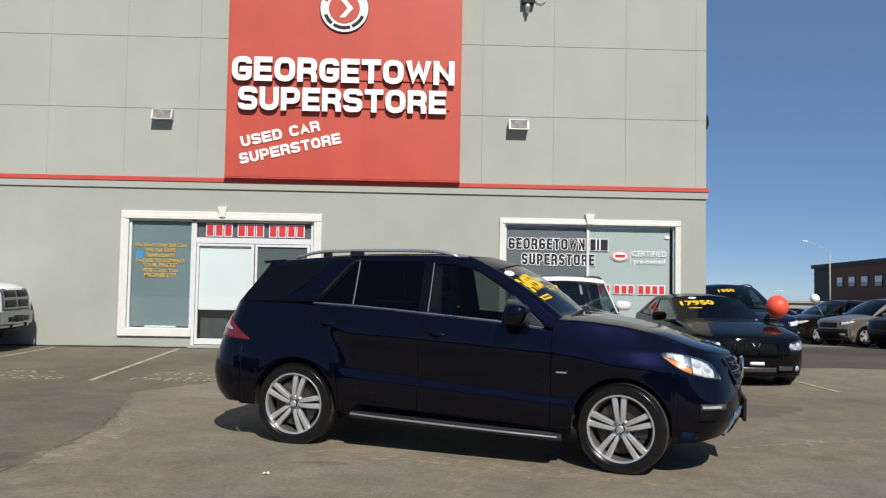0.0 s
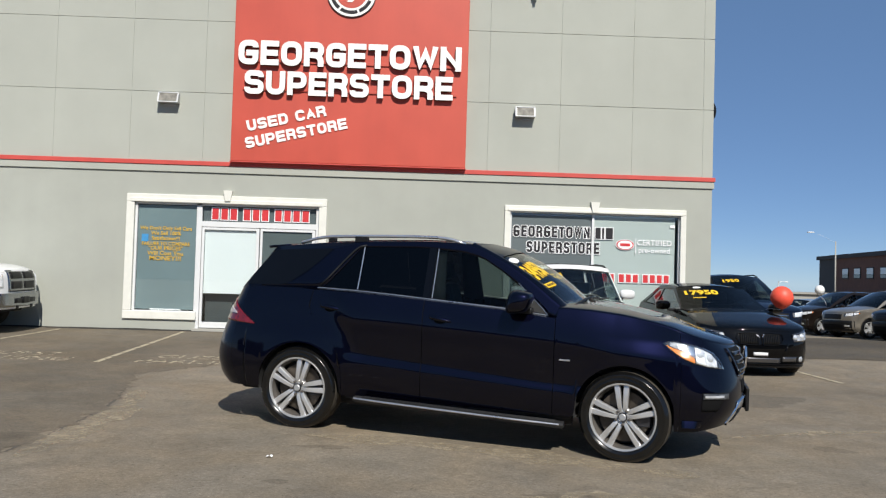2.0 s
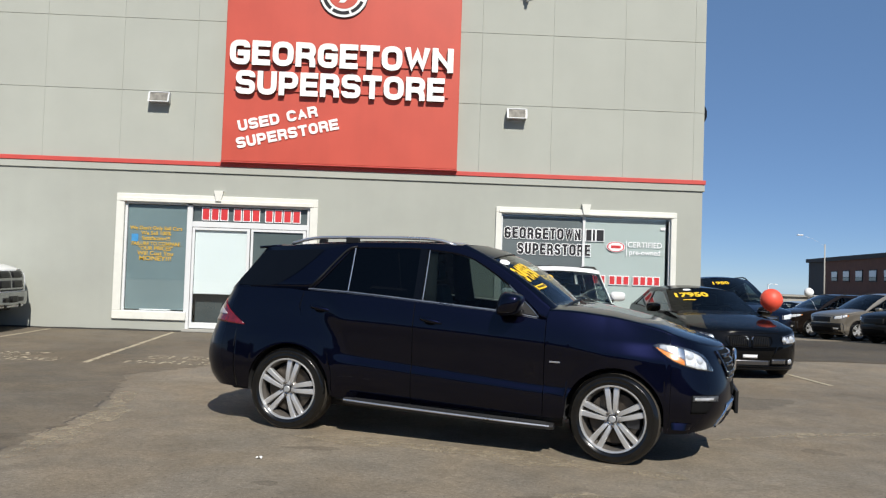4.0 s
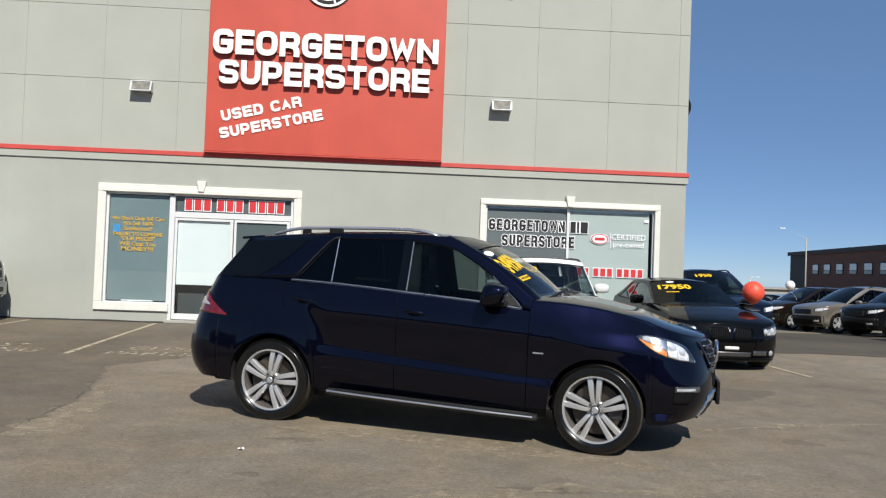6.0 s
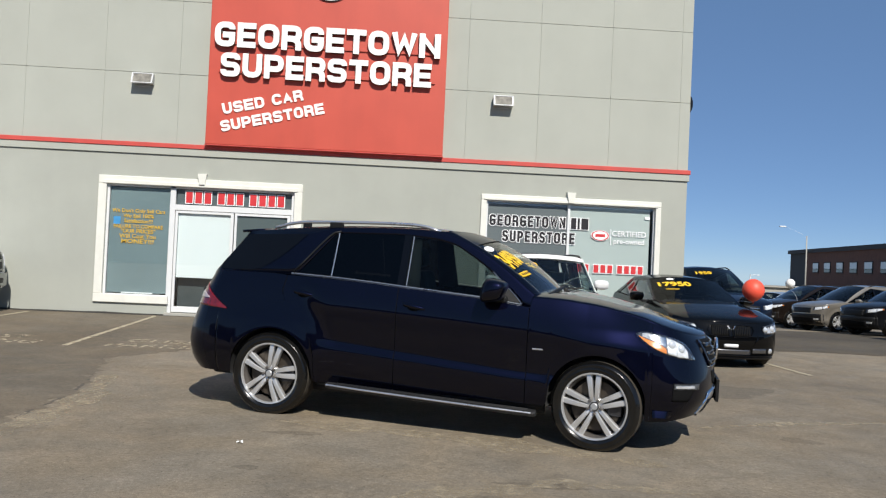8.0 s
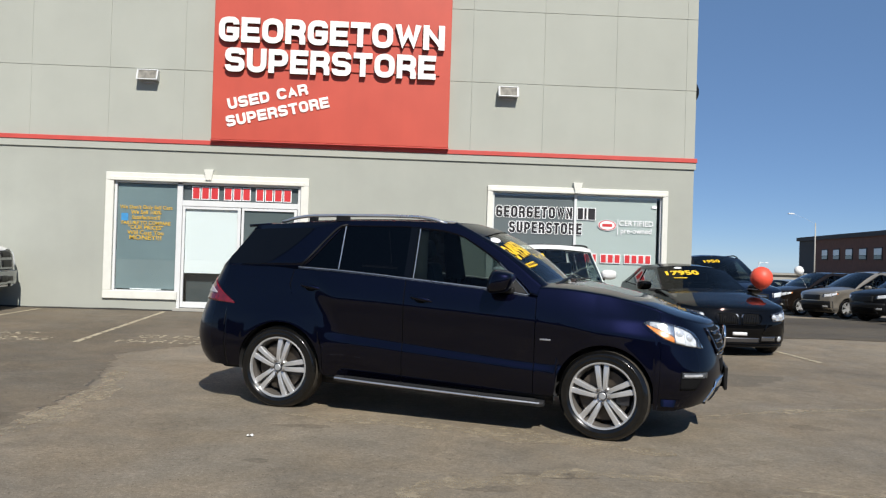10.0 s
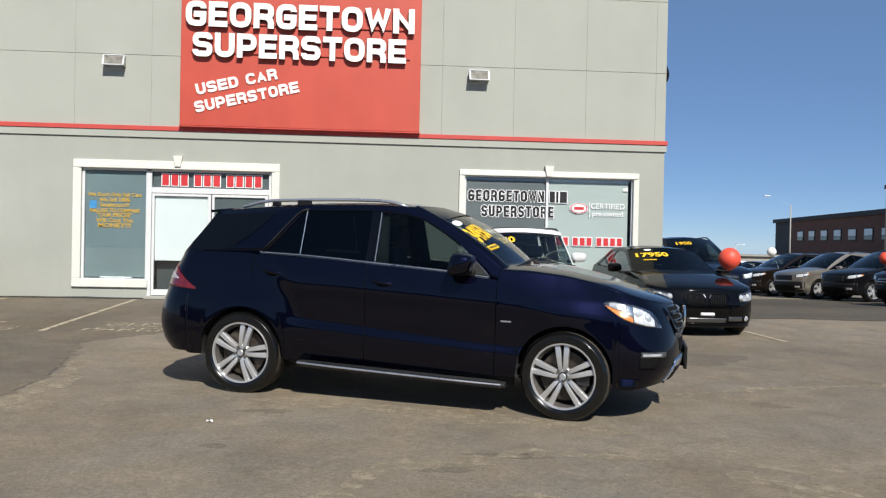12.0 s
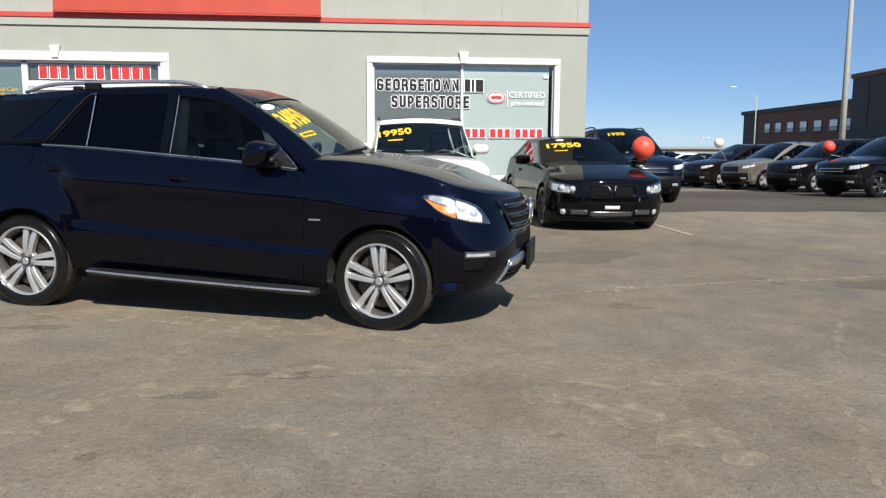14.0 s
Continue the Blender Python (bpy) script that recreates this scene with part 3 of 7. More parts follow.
tagged(surface("patched_asphalt", cut_fn, 90, 14, asphalt("patched asphalt", 0.165, crack=False), None, smooth=False), "darker patch of asphalt with a curved edge", "", "", "structure")
drift([(x, cut_edge(x) + 0.07) for x in (-2.2, -1.4, -0.8, -0.4, 0.0, 0.25, 0.45, 0.62, 0.76, 0.88)], 0.10, 48, 0.0045)

# darker, greyer asphalt of the guest bays, with a ragged edge
bay_edge = curve([(4.6, -2.78), (6.08, -2.72), (6.46, -2.69), (7.88, -2.68), (8.61, -2.82), (9.27, -2.97), (9.6, -3.0), (10.16, -3.2), (10.6, -3.13), (11, -2.73), (11.74, -2.46), (13, -1.2), (16.7, -0.7)])


def bay_fn(u, v):
    y = 4.6 + 12.09 * v
    x1 = bay_edge(y) + 0.05 * math.sin(9 * y) + 0.04 * math.sin(23 * y + 1) + 0.02 * math.sin(57 * y)
    x = -26 + (x1 + 26) * u ** 0.5
    return (x, y, gz(x, y) + 0.003)


tagged(surface("pavement", bay_fn, 30, 160, asphalt("greyer asphalt", 0.138, crack=True), None, smooth=False), "darker grey asphalt of the guest bays", "", "", "structure")

# bay lines and stencils
for x0, y0, x1, y1 in ((-4.17, 11.37, -4.45, 16.5), (-6.98, 13.2, -6.9, 16.4), (-1.75, 11.8, -1.85, 16.5), (6.69, 11.7, 6.6, 13.6)):
    laid("parking_line", x0 - 0.042, x0 + 0.042, y0, y1, M_LINE, 0.007, 1, 16, x1 - x0, "worn yellow painted parking bay line")


def stencil(text, x, y, width, height):
    """A word laid on the ground, fitted to its width and height."""
    ob = text_ob("stencil", text, 1.0, M_STENCIL, None, Matrix(), bold=0.006)
    a = np.array([v.co for v in ob.data.vertices])
    lo, hi = a.min(0), a.max(0)
    for v in ob.data.vertices:
        v.co.x, v.co.y = (v.co.x - (lo[0] + hi[0]) / 2) * width / (hi[0] - lo[0]), (v.co.y - (lo[1] + hi[1]) / 2) * height / (hi[1] - lo[1])
    ob.matrix_world = plane_frame((x, y, gz(x, y) + 0.008), (1, 0, (gz(x + 1, y) - gz(x - 1, y)) / 2), (0, 1, 0.0102))
    tagged(ob, "faded yellow stencilled word on the asphalt", "marking", "", "structure")


for cx in (-5.63, -2.93):
    stencil("GUEST", cx, 12.22, 1.27, 0.40)
    stencil("PARKING", cx + 0.12, 11.64, 1.74, 0.40)


# ---------- cars ----------
def wheel(parent, x, side, S, rim_mat, style):
    """A wheel whose outer face looks to -y: a tyre that sits flat on the ground, a rim of five spokes, brake, bolts and cap."""
    R, r, w = S["R"], S["rim"], S["tyre_w"]
    front = x > 1
    hz = R - S.get("sag", 0.004)
    hub = empty("wheel")
    hub.parent = parent
    hub.location = (x + S.get("wheel_dx", (0.0, 0.0))[1 if front else 0], side * (S["hw"] - S.get("tuck", 0.005)), hz)
    hub.rotation_euler = (0, 0, (radians(S.get("steer", 0.0)) if front else 0.0) + (math.pi if side > 0 else 0))
    spin = S["spin"][1 if front else 0] if "spin" in S else 0.3 + x

    def settle(bm):
        for v in bm.verts:
            if v.co.z < 0.003 - hz:
                v.co.z = 0.003 - hz
                v.co.y += 0.010 if v.co.y > w / 2 else -0.010
        return bm
    part("tyre", settle(lathe([(r - 0.006, 0.016), (r + 0.006, 0.002), (r + 0.016, -0.008), (r + 0.026, -0.011), (r + 0.029, -0.014), (r + 0.033, -0.012), (r + 0.05, -0.015), (R - 0.04, -0.010), (R - 0.036, -0.013), (R - 0.030, -0.007), (R - 0.016, 0.008), (R - 0.006, 0.026)], 64)), M_RUBBER, hub, smooth=True)
    prof = [(R - 0.006, 0.026), (R - 0.002, 0.042)]
    for k in range(1, 5):                             # tread ribs
        y = 0.05 + (w - 0.10) * k / 5
        prof += [(R, y - 0.014), (R, y + 0.008), (R - 0.009, y + 0.010), (R - 0.009, y + 0.018)]
    prof += [(R - 0.003, w - 0.05), (R - 0.02, w - 0.015), (R - 0.06, w), (r, w - 0.01)]
    bm = lathe(prof, 64)
    part("tread", settle(bm), M_TREAD, hub, "dusty grooved tyre tread", smooth=False)
    rim = part("rim", lathe([(r + 0.003, 0.012), (r + 0.005, 0.002), (r + 0.001, -0.003), (r - 0.008, -0.001), (r - 0.011, 0.010), (r - 0.014, 0.022)], 56), rim_mat, hub, smooth=False)
    part("rim_barrel", lathe([(r - 0.014, 0.022), (r - 0.03, 0.060), (r - 0.036, w - 0.03), (r, w - 0.01)], 40), M_BARREL, rim)
    rim.rotation_euler = (0, spin, 0)
    for k in range(5):
        bm = bmesh.new()
        for lean in ((-1, 1) if style == "twin" else (0,)):
            rows = []
            for i in range(7):
                q = i / 6
                rad = 0.040 + (r - 0.046) * q
                mid, half = (lean * (0.0180 + 0.0235 * q), 0.0165 + 0.0085 * q) if lean else (0.0, 0.034 + 0.016 * q)
                yy = 0.022 - 0.016 * math.sin(math.pi * q ** 0.8) - 0.004 * q
                rows.append([bm.verts.new((o, yy + dy, rad)) for o, dy in ((mid - half, 0.050), (mid - half, 0.007), (mid - half * 0.72, 0.0), (mid + half * 0.72, 0.0), (mid + half, 0.007), (mid + half, 0.050))])
            for a, b in zip(rows, rows[1:]):
                for j in range(5):
                    bm.faces.new((a[j], b[j], b[j + 1], a[j + 1]))
        bmesh.ops.rotate(bm, verts=bm.verts, cent=(0, 0, 0), matrix=Matrix.Rotation(2 * math.pi * k / 5, 3, 'Y'))
        bmesh.ops.recalc_face_normals(bm, faces=bm.faces)
        part("spoke", bm, rim_mat, rim)
    part("hub_plate", lathe([(0.0, 0.016), (0.034, 0.016), (0.040, 0.021), (0.062, 0.023), (0.074, 0.032), (0.078, 0.07)], 28), rim_mat, rim)
    if S.get("bolts"):
        part("centre_cap", lathe([(0.0, 0.0), (0.024, 0.001), (0.031, 0.006), (0.032, 0.02)], 24), M_STEEL, rim)
        part("cap_ring", lathe([(0.031, 0.004), (0.036, 0.001), (0.039, 0.006), (0.040, 0.02)], 24), M_ALLOY_DARK, rim)
        for k in range(5):
            a = 2 * math.pi * (k + 0.5) / 5 + math.pi / 2
            ob = part("wheel_bolt", lathe([(0.0, 0.008), (0.007, 0.007), (0.0125, 0.010), (0.0135, 0.03)], 8), M_BARREL, rim)
            ob.location = (0.058 * math.cos(a), -0.008, 0.058 * math.sin(a))
    part("brake_disc", lathe([(0.05, 0.085), (r * 0.76, 0.085), (r * 0.76, 0.105), (0.05, 0.105)], 32), M_DISC, hub)
    part("brake_shield", lathe([(0.05, 0.125), (r - 0.04, 0.125)], 32), M_UNDER, hub)
    part("brake_caliper", box_bm((r * 0.35, 0.065, -0.07), (r * 0.80, 0.125, 0.07), 0.012), M_ALLOY_DARK, hub)
    return hub


def car(name, label, S, paint, m, group=""):
    """A car in metres: x forwards from the rear axle, y to its left, z up from the ground."""
    root = empty(name, m, label, "car", group)
    wb, R, hw, arch = S["wb"], S["R"], S["hw"], S["arch"]
    xf, xr, ins = curve(S["xf"], 0.04), curve(S["xr"], 0.04), curve(S["ins"], S.get("ins_soft", 0.03))
    belt, hood, roofe = curve(S["belt"], 0.05), curve(S["hood"], 0.06), curve(S["roof"], 0.08)
    pf, pr, LF, LR, P = S["pf"], S["pr"], 1.2, 1.2, S.get("round", 2.5)
    PR = S.get("round_r", P)
    sill, bf, br = S["sill"], S["bump_f"], S["bump_r"]
    smax, smin = pf + LF, pr - LR

    def body(s, z, side, off=0.0):
        w = hw - (S["ins_fn"](min(max(s, pr), pf), z) if "ins_fn" in S else ins(z))
        if S.get("even") and (s > pf or s < pr):       # rounded ends, stepped evenly along the car
            end, t, p = (xf(z), min(1.0, (s - pf) / LF), S["nose_pow"](z)) if s > pf else (xr(z), min(1.0, (pr - s) / LR), PR)
            q = math.sin(t * math.pi / 2)
            f = max(0.0, 1 - q ** p) ** (1 / p)
            base = pf if s > pf else pr
            x, y = base + (end - base) * q, w * f
            nx, nyy = q ** (p - 1) / abs(end - base), f ** (p - 1) / w
            k = math.hypot(nx, nyy)
            nx, nyy = math.copysign(nx / k, s - base), nyy / k
        elif s > pf:
            a = min(1.0, (s - pf) / LF) * math.pi / 2
            x, y = pf + (xf(z) - pf) * math.sin(a) ** (2 / P), w * max(0.0, math.cos(a)) ** (2 / P)
            nx, nyy = math.sin(a), math.cos(a)
        elif s < pr:
            a = min(1.0, (pr - s) / LR) * math.pi / 2
            x, y = pr + (xr(z) - pr) * math.sin(a) ** (2 / PR), w * max(0.0, math.cos(a)) ** (2 / PR)
            nx, nyy = -math.sin(a), math.cos(a)
        else:
            mid = (pf + pr) / 2
            x, y = s, w
            nx, nyy = 0.0, 1.0
        for xc in (0.0, wb):
            d = math.hypot(x - xc, z - R)
            if d < arch + 0.25:
                y += S.get("flare", 0.018) * math.exp(-((d - arch) / S.get("lip", 0.07)) ** 2) * nyy
            if S.get("haunch") and z > R and xc == 0.0:              # swelling of the sheet metal over the wheel
                y += S["haunch"] * math.exp(-((d - arch - 0.04) / 0.2) ** 2) * nyy * max(0.0, min(1.0, (1.05 - z) / 0.2)) * min(1.0, (z - R) / 0.2)
        return Vector((x + nx * off, side * (y + nyy * off), z))

    def s_of(x, z):
        """The place along the flank where the car's length is x."""
        lo, hi = (pf, smax) if x > pf else (smin, pr)
        if pr <= x <= pf:
            return x
        for _ in range(24):
            mid = (lo + hi) / 2
            if body(mid, z, 1).x < x:
                lo = mid
            else:
                hi = mid
        return (lo + hi) / 2

    def under(s):
        x = body(s, 0.5, 1).x
        z = sill
        if x > wb + arch:
            z = bf + (sill - bf) * max(0, 1 - (x - wb - arch) / 0.05) * 0
        elif x < -arch:
            z = br
        for xc in (0.0, wb):
            if abs(x - xc) < arch:
                z = max(z, R + math.sqrt(arch ** 2 - (x - xc) ** 2)) if abs(x - xc) < arch * 0.98 else max(z, R * 0.95)
        return z

    def top(s):
        x = body(s, 0.9, 1).x
        return hood(x) if x > S["cowl"] else belt(x)

    def flank(pname, s0, s1, lo, hi, mat_, off=0.0, n=None, nz=10, both=False, parent=None, thick=0.0, lab="", bend=None):
        n = n or max(4, int(abs(s1 - s0) / 0.035))
        made = []
        data = []
        for side in (1, -1):
            def fn(u, v, side=side):
                s = s0 + (s1 - s0) * u
                a, b = lo(s), hi(s)
                if bend:                                # the edge of the rear door sweeps round the wheel
                    s += S["gap"](v) * bend(u)
                return body(s, a + (b - a) * v, side, off)
            data.append(grid_data(fn, n, nz, flip=side > 0))
        if both:
            v = data[0][0] + data[1][0]
            k = len(data[0][0])
            made.append(mesh_ob(pname, v, data[0][1] + [tuple(i + k for i in f) for f in data[1][1]], mat_, parent or root, True, lab))
        else:
            made = [mesh_ob(pname, v, f, mat_, parent or root, True, lab) for v, f in data]
        for ob in made:
            if thick:
                md = ob.modifiers.new("thickness", 'SOLIDIFY')
                md.thickness, md.offset = thick, -1
        return made

    g = 0.003
    cuts = S["doors"]                                  # x of door gaps, rear to front
    fb, rb = S["bumper_cut"]
    flank("rear_bumper", smin, s_of(rb, 0.6) - (0.0 if S.get("even") else g), lambda s: br, lambda s: S["rb_top"], P_OR(S, "bumper_mat", paint), n=26, both=True)
    tg, s_rb = smin + S.get("tailgate", 0.66), s_of(rb, 0.6)
    flank("tailgate", smin, tg - g, lambda s: S["rb_top"] + S.get("rb_gap", 0.006), top, paint, n=26, both=True)
    swept, fine = "gap" in S, S.get("rows", 14)
    flank("rear_quarter", tg, cuts[0] - g, lambda s: under(s) if s >= s_rb else S["rb_top"] + S.get("rb_gap", 0.006), top, paint, nz=fine, n=96, bend=(lambda u: u ** 3) if swept else None)
    for a, b, nm in [(cuts[i], cuts[i + 1], "rear_door" if len(cuts) == 3 and i == 0 else "front_door") for i in range(len(cuts) - 1)]:
        flank(nm, a + g, b - g, under, top, paint, nz=fine + 2, n=40, bend=(lambda u: (1 - u) ** 2) if swept and a == cuts[0] else None)
    flank("front_fender", cuts[-1] + g, s_of(fb, 0.7) - g, under, top, paint, nz=fine, n=70)
    for c in cuts:                                     # dark jambs behind the door gaps
        flank("door_jamb", c - 0.035, c + 0.035, lambda s: under(s) + 0.01, lambda s: top(s) - 0.01, M_GRILLE, off=-0.014, n=2, nz=14, bend=(lambda u: 1.0) if swept and c == cuts[0] else None)
    bump_lo = curve(S["bump_lo"]) if "bump_lo" in S else (lambda s: bf)
    flank("front_bumper", s_of(fb, 0.7), smax, bump_lo, top, paint, n=40, nz=22, both=True)

    def hood_fn(u, v):
        s = S["cowl"] + (smax - S["cowl"]) * u
        e = body(s, hood(body(s, 0.9, 1).x), 1)
        k = 2 * v - 1
        c = S["crown"] * (1 - u ** 6)
        return (e.x, e.y * k, e.z + c * (1 - abs(k) ** S.get("crown_pow", 2.6)) + 0.002)
    surface("bonnet", hood_fn, 40, 24, paint, root, flip=False, thick=0.015)
    if S.get("deck"):
        def deck_fn(u, v):
            s = smin + (S["deck"] - smin) * u
            e = body(s, belt(body(s, 0.9, 1).x), 1)
            k = 2 * v - 1
            return (e.x, e.y * k, e.z + 0.03 * (1 - k * k) * min(1, u * 4))
        surface("boot_lid", deck_fn, 24, 12, paint, root, thick=0.015)
    # dark inner shell that closes the body
    x_in0, x_in1 = xr(0.6) + 0.12, xf(0.6) - 0.14
    bm = box_bm((x_in0 + 0.2, -hw + 0.28, max(0.18, sill - 0.05)), (x_in1 - 0.15, hw - 0.28, R + 0.28), 0.03)
    box_bm((arch + 0.02, -hw + 0.07, sill - 0.03), (wb - arch - 0.02, hw - 0.07, R + 0.2), 0.02, bm)
    box_bm((x_in0, -hw + 0.35, br + 0.03), (-arch - 0.03, hw - 0.35, belt(-0.4) - 0.18), 0.03, bm)
    box_bm((wb + arch + 0.03 - 0.5, -hw + 0.34, bf + 0.05), (x_in1, hw - 0.34, hood(x_in1) - 0.08), 0.03, bm)
    box_bm((S["cowl"] + 0.0, -hw + 0.2, R + 0.3), (wb + 0.1, hw - 0.2, hood(wb) - 0.06), 0.02, bm)
    part("underbody", bm, M_UNDER, root)
    for xc in (0.0, wb):                               # wheel housings
        for side in (1, -1):
            def well(u, v, xc=xc, side=side):
                a = math.pi * (-0.12 + 1.24 * u)
                return (xc + (arch + 0.005) * math.cos(a), side * (hw - 0.035 - 0.33 * v), max(sill, R + (arch + 0.005) * math.sin(a)))
            surface("wheel_arch_liner", well, 24, 2, M_UNDER, root)

    # greenhouse
    gb, gr, zb, zr = S["gh"]                           # half widths at belt and roof, and their heights

    def gy(x, z):
        t = (z - zb) / (zr - zb)
        w = gb + (gr - gb) * t - 0.02 * max(0, t) * (1 - max(0, t))
        return w - S.get("taper_f", 0.05) * max(0.0, (x - S["gmid"]) / (S["A"][0][0] - S["gmid"])) ** 2 - S.get("taper_r", 0.06) * (0.42 + 0.58 * min(1.0, max(0.0, t))) * max(0.0, (S["gmid"] - x) / (S["gmid"] - S["D"][0][0])) ** S.get("taper_pow", 2)

    def gpanel(pname, x0, x1, lo, hi, mat_, off=0.0, n=14, nz=8, lab="", thick=0.0):
        for side in (1, -1):
            def fn(u, v, side=side):
                x = x0 + (x1 - x0) * u
                a, b = lo(x), hi(x)
                z = a + (b - a) * v
                return (x, side * (gy(x, z) + off), z)
            v, f = grid_data(fn, n, nz, flip=side > 0)
            ob = mesh_ob(pname, v, f, mat_, root, True, lab)
            if thick:
                md = ob.modifiers.new("thickness", 'SOLIDIFY')
                md.thickness, md.offset = thick, -1

    (ax0, az0), (ax1, az1) = S["A"]
    (dx0, dz0), (dx1, dz1) = S["D"]

    def shield(u, v, line, bulge):
        (x0, z0), (x1, z1) = line
        x, z = x0 + (x1 - x0) * v, z0 + (z1 - z0) * v
        k = 2 * u - 1
        return Vector((x + bulge * (1 - k * k) * (1 - 0.3 * v), k * gy(x, z), z + (S.get("roof_crown", 0.045) * v + S.get("screen_crown", 0.0) * math.sin(math.pi * v)) * (1 - k * k) + (4 * S.get("glass_bow", S.get("bow", 0.0)) * v * (1 - v) if line is S["A"] else 0.0)))
    surface("windscreen", lambda u, v: shield(u, v, S["A"], S.get("bulge", 0.16)), 20, 12, S.get("front_glass", G_CLEAR), root, flip=False)
    surface("rear_window", lambda u, v: shield(u, v, S["D"], -S.get("bulge_r", 0.08)), 16, 8, G_DARK, root, flip=True)
    # cowl between bonnet and windscreen
    def cowl_fn(u, v):
        k = 2 * u - 1
        p = shield(u, 0.03, S["A"], S.get("bulge", 0.16))
        e = body(S["cowl"] + 0.02, hood(S["cowl"] + 0.02), 1)
        q = Vector((e.x, e.y * k, e.z + S["crown"] * (1 - abs(k) ** 2.6) - 0.006))
        r = p.lerp(q, v)
        return (r.x, r.y, r.z - 0.01)
    surface("cowl", cowl_fn, 16, 2, M_BLACK, root)

    def roof_fn(u, v):
        x = dx1 + (ax1 - dx1) * u
        k = 2 * v - 1
        end = 1 - (2 * u - 1) ** 4
        xx = x + S.get("bulge", 0.16) * 0.7 * (1 - k * k) * u ** 3 - 0.06 * (1 - k * k) * (1 - u) ** 3
        return (xx, gy(x, roofe(x)) * k, roofe(x) + S.get("roof_crown", 0.045) * ((1 - k * k) + 0.27 * end * (1 - abs(k) ** 4)))
    surface("roof", roof_fn, 24, 20, paint, root, thick=0.02)
    if S.get("sunroof"):
        surface("sunroof", lambda u, v: Vector(roof_fn(S["sunroof"][0] + (S["sunroof"][1] - S["sunroof"][0]) * u, 0.16 + 0.68 * v)) + Vector((0, 0, 0.006)), 10, 10, M_GLOSSBLACK, root, thick=0.006)
    wtop = curve(S["wtop"])

    def roofline(x):
        if x > ax1:
            k = (ax0 - x) / (ax0 - ax1)
            return az0 + (az1 - az0) * k + 4 * S.get("bow", 0.0) * k * (1 - k)
        if x < dx1:
            return dz0 + (dz1 - dz0) * (x - dx0) / (dx1 - dx0)
        return roofe(x)
    # painted frame over the windows, with the front pillar
    gpanel("window_frame", S["frame_x0"], ax0 - 0.01, lambda x: min(max(wtop(x), belt(x) - 0.03), roofline(x) - 0.004), roofline, S.get("pillar_mat", paint), 0.004, n=60, nz=4, thick=0.02)
    for nm, x0, x1, lo, hi, mt in S["side_glass"](belt, wtop):
        gpanel(nm, x0, x1, lo, hi, mt, -0.004 if mt in (G_CLEAR, G_DARK, G_SIDE) else 0.009, n=24)
    # shoulder sheet between flank and windows
    for side in (1, -1):
        def ledge(u, v, side=side):
            x = S["D"][0][0] + (S["A"][0][0] - S["D"][0][0]) * u
            a = body(x, belt(x), side)
            b = Vector((x, side * (gy(x, belt(x)) - 0.02), belt(x) + 0.004))
            return a.lerp(b, v)
        surface("window_ledge", ledge, 40, 2, P_OR(S, "ledge_mat", paint), root, flip=side < 0)
        if S.get("belt_chrome"):
            def strip(u, v, side=side):
                x = S["belt_chrome"][0] + (S["belt_chrome"][1] - S["belt_chrome"][0]) * u
                z = belt(x) + 0.004 + 0.010 * v
                return (x, side * (gy(x, z) + 0.012 + 0.006 * math.sin(math.pi * v)), z)
            surface("belt_moulding", strip, 40, 4, M_SATIN, root, flip=side > 0, label="satin chrome moulding under the windows")
    # cabin
    bm = box_bm((dx0 + 0.35, -gb + 0.1, sill + 0.1), (ax0 - 0.25, gb - 0.1, sill + 0.2), 0.01)
    part("cabin_floor", bm, M_CABIN, root)
    seat_z = zb - 0.62 + S.get("seat_up", 0.0)
    def dash(u, v):
        a = math.pi * v
        return (ax0 - 0.38 + 0.30 * (1 - math.cos(a)) / 2 * 1.3 - 0.02, (2 * u - 1) * (gb - 0.06), zb - 0.10 + 0.09 * math.sin(a) - (0.4 if v in (0.0,) else 0))
    surface("dashboard", dash, 10, 8, M_CABIN, root)
    w_c = pose(ax0 - 0.52, 0.36 * gb / 0.85, zb - 0.06, 0, -65, 0)
    ring = [w_c @ Vector((0.185 * math.cos(2 * math.pi * k / 28), 0.185 * math.sin(2 * math.pi * k / 28), 0)) for k in range(29)]
    bm = tube_bm(ring, 0.016, 6)
    tube_bm([w_c @ Vector((-0.18, 0, 0)), w_c @ Vector((0.18, 0, 0))], 0.02, 6, bm)
    tube_bm([w_c @ Vector((0, 0, 0)), w_c @ Vector((0, 0.18, 0))], 0.02, 6, bm)
    part("steering_wheel", bm, M_LEATHER, root)
    seat_mat = S.get("seat_mat", M_LEATHER)
    for row_x in ([S["gmid"] + 0.05] if len(cuts) < 3 else [S["gmid"] + 0.05 + S.get("seat_fwd", 0.0), S["gmid"] - 0.82]):
        for sy in (-0.37, 0.37):
            sx = row_x
            bm = box_bm((sx - 0.02, sy - 0.24, seat_z), (sx + 0.48, sy + 0.24, seat_z + 0.15), 0.05)
            b2 = box_bm((-0.07, sy - 0.23, 0.0), (0.07, sy + 0.23, 0.60), 0.05)
            bmesh.ops.rotate(b2, verts=b2.verts, cent=(0, 0, 0), matrix=Matrix.Rotation(radians(-14), 3, 'Y'))
            bmesh.ops.translate(b2, verts=b2.verts, vec=(sx, 0, seat_z + 0.1))
            hr = box_bm((-0.065, sy - 0.14, 0.64), (0.055, sy + 0.14, 0.84), 0.045, None)
            bmesh.ops.rotate(hr, verts=hr.verts, cent=(0, 0, 0), matrix=Matrix.Rotation(radians(-14), 3, 'Y'))
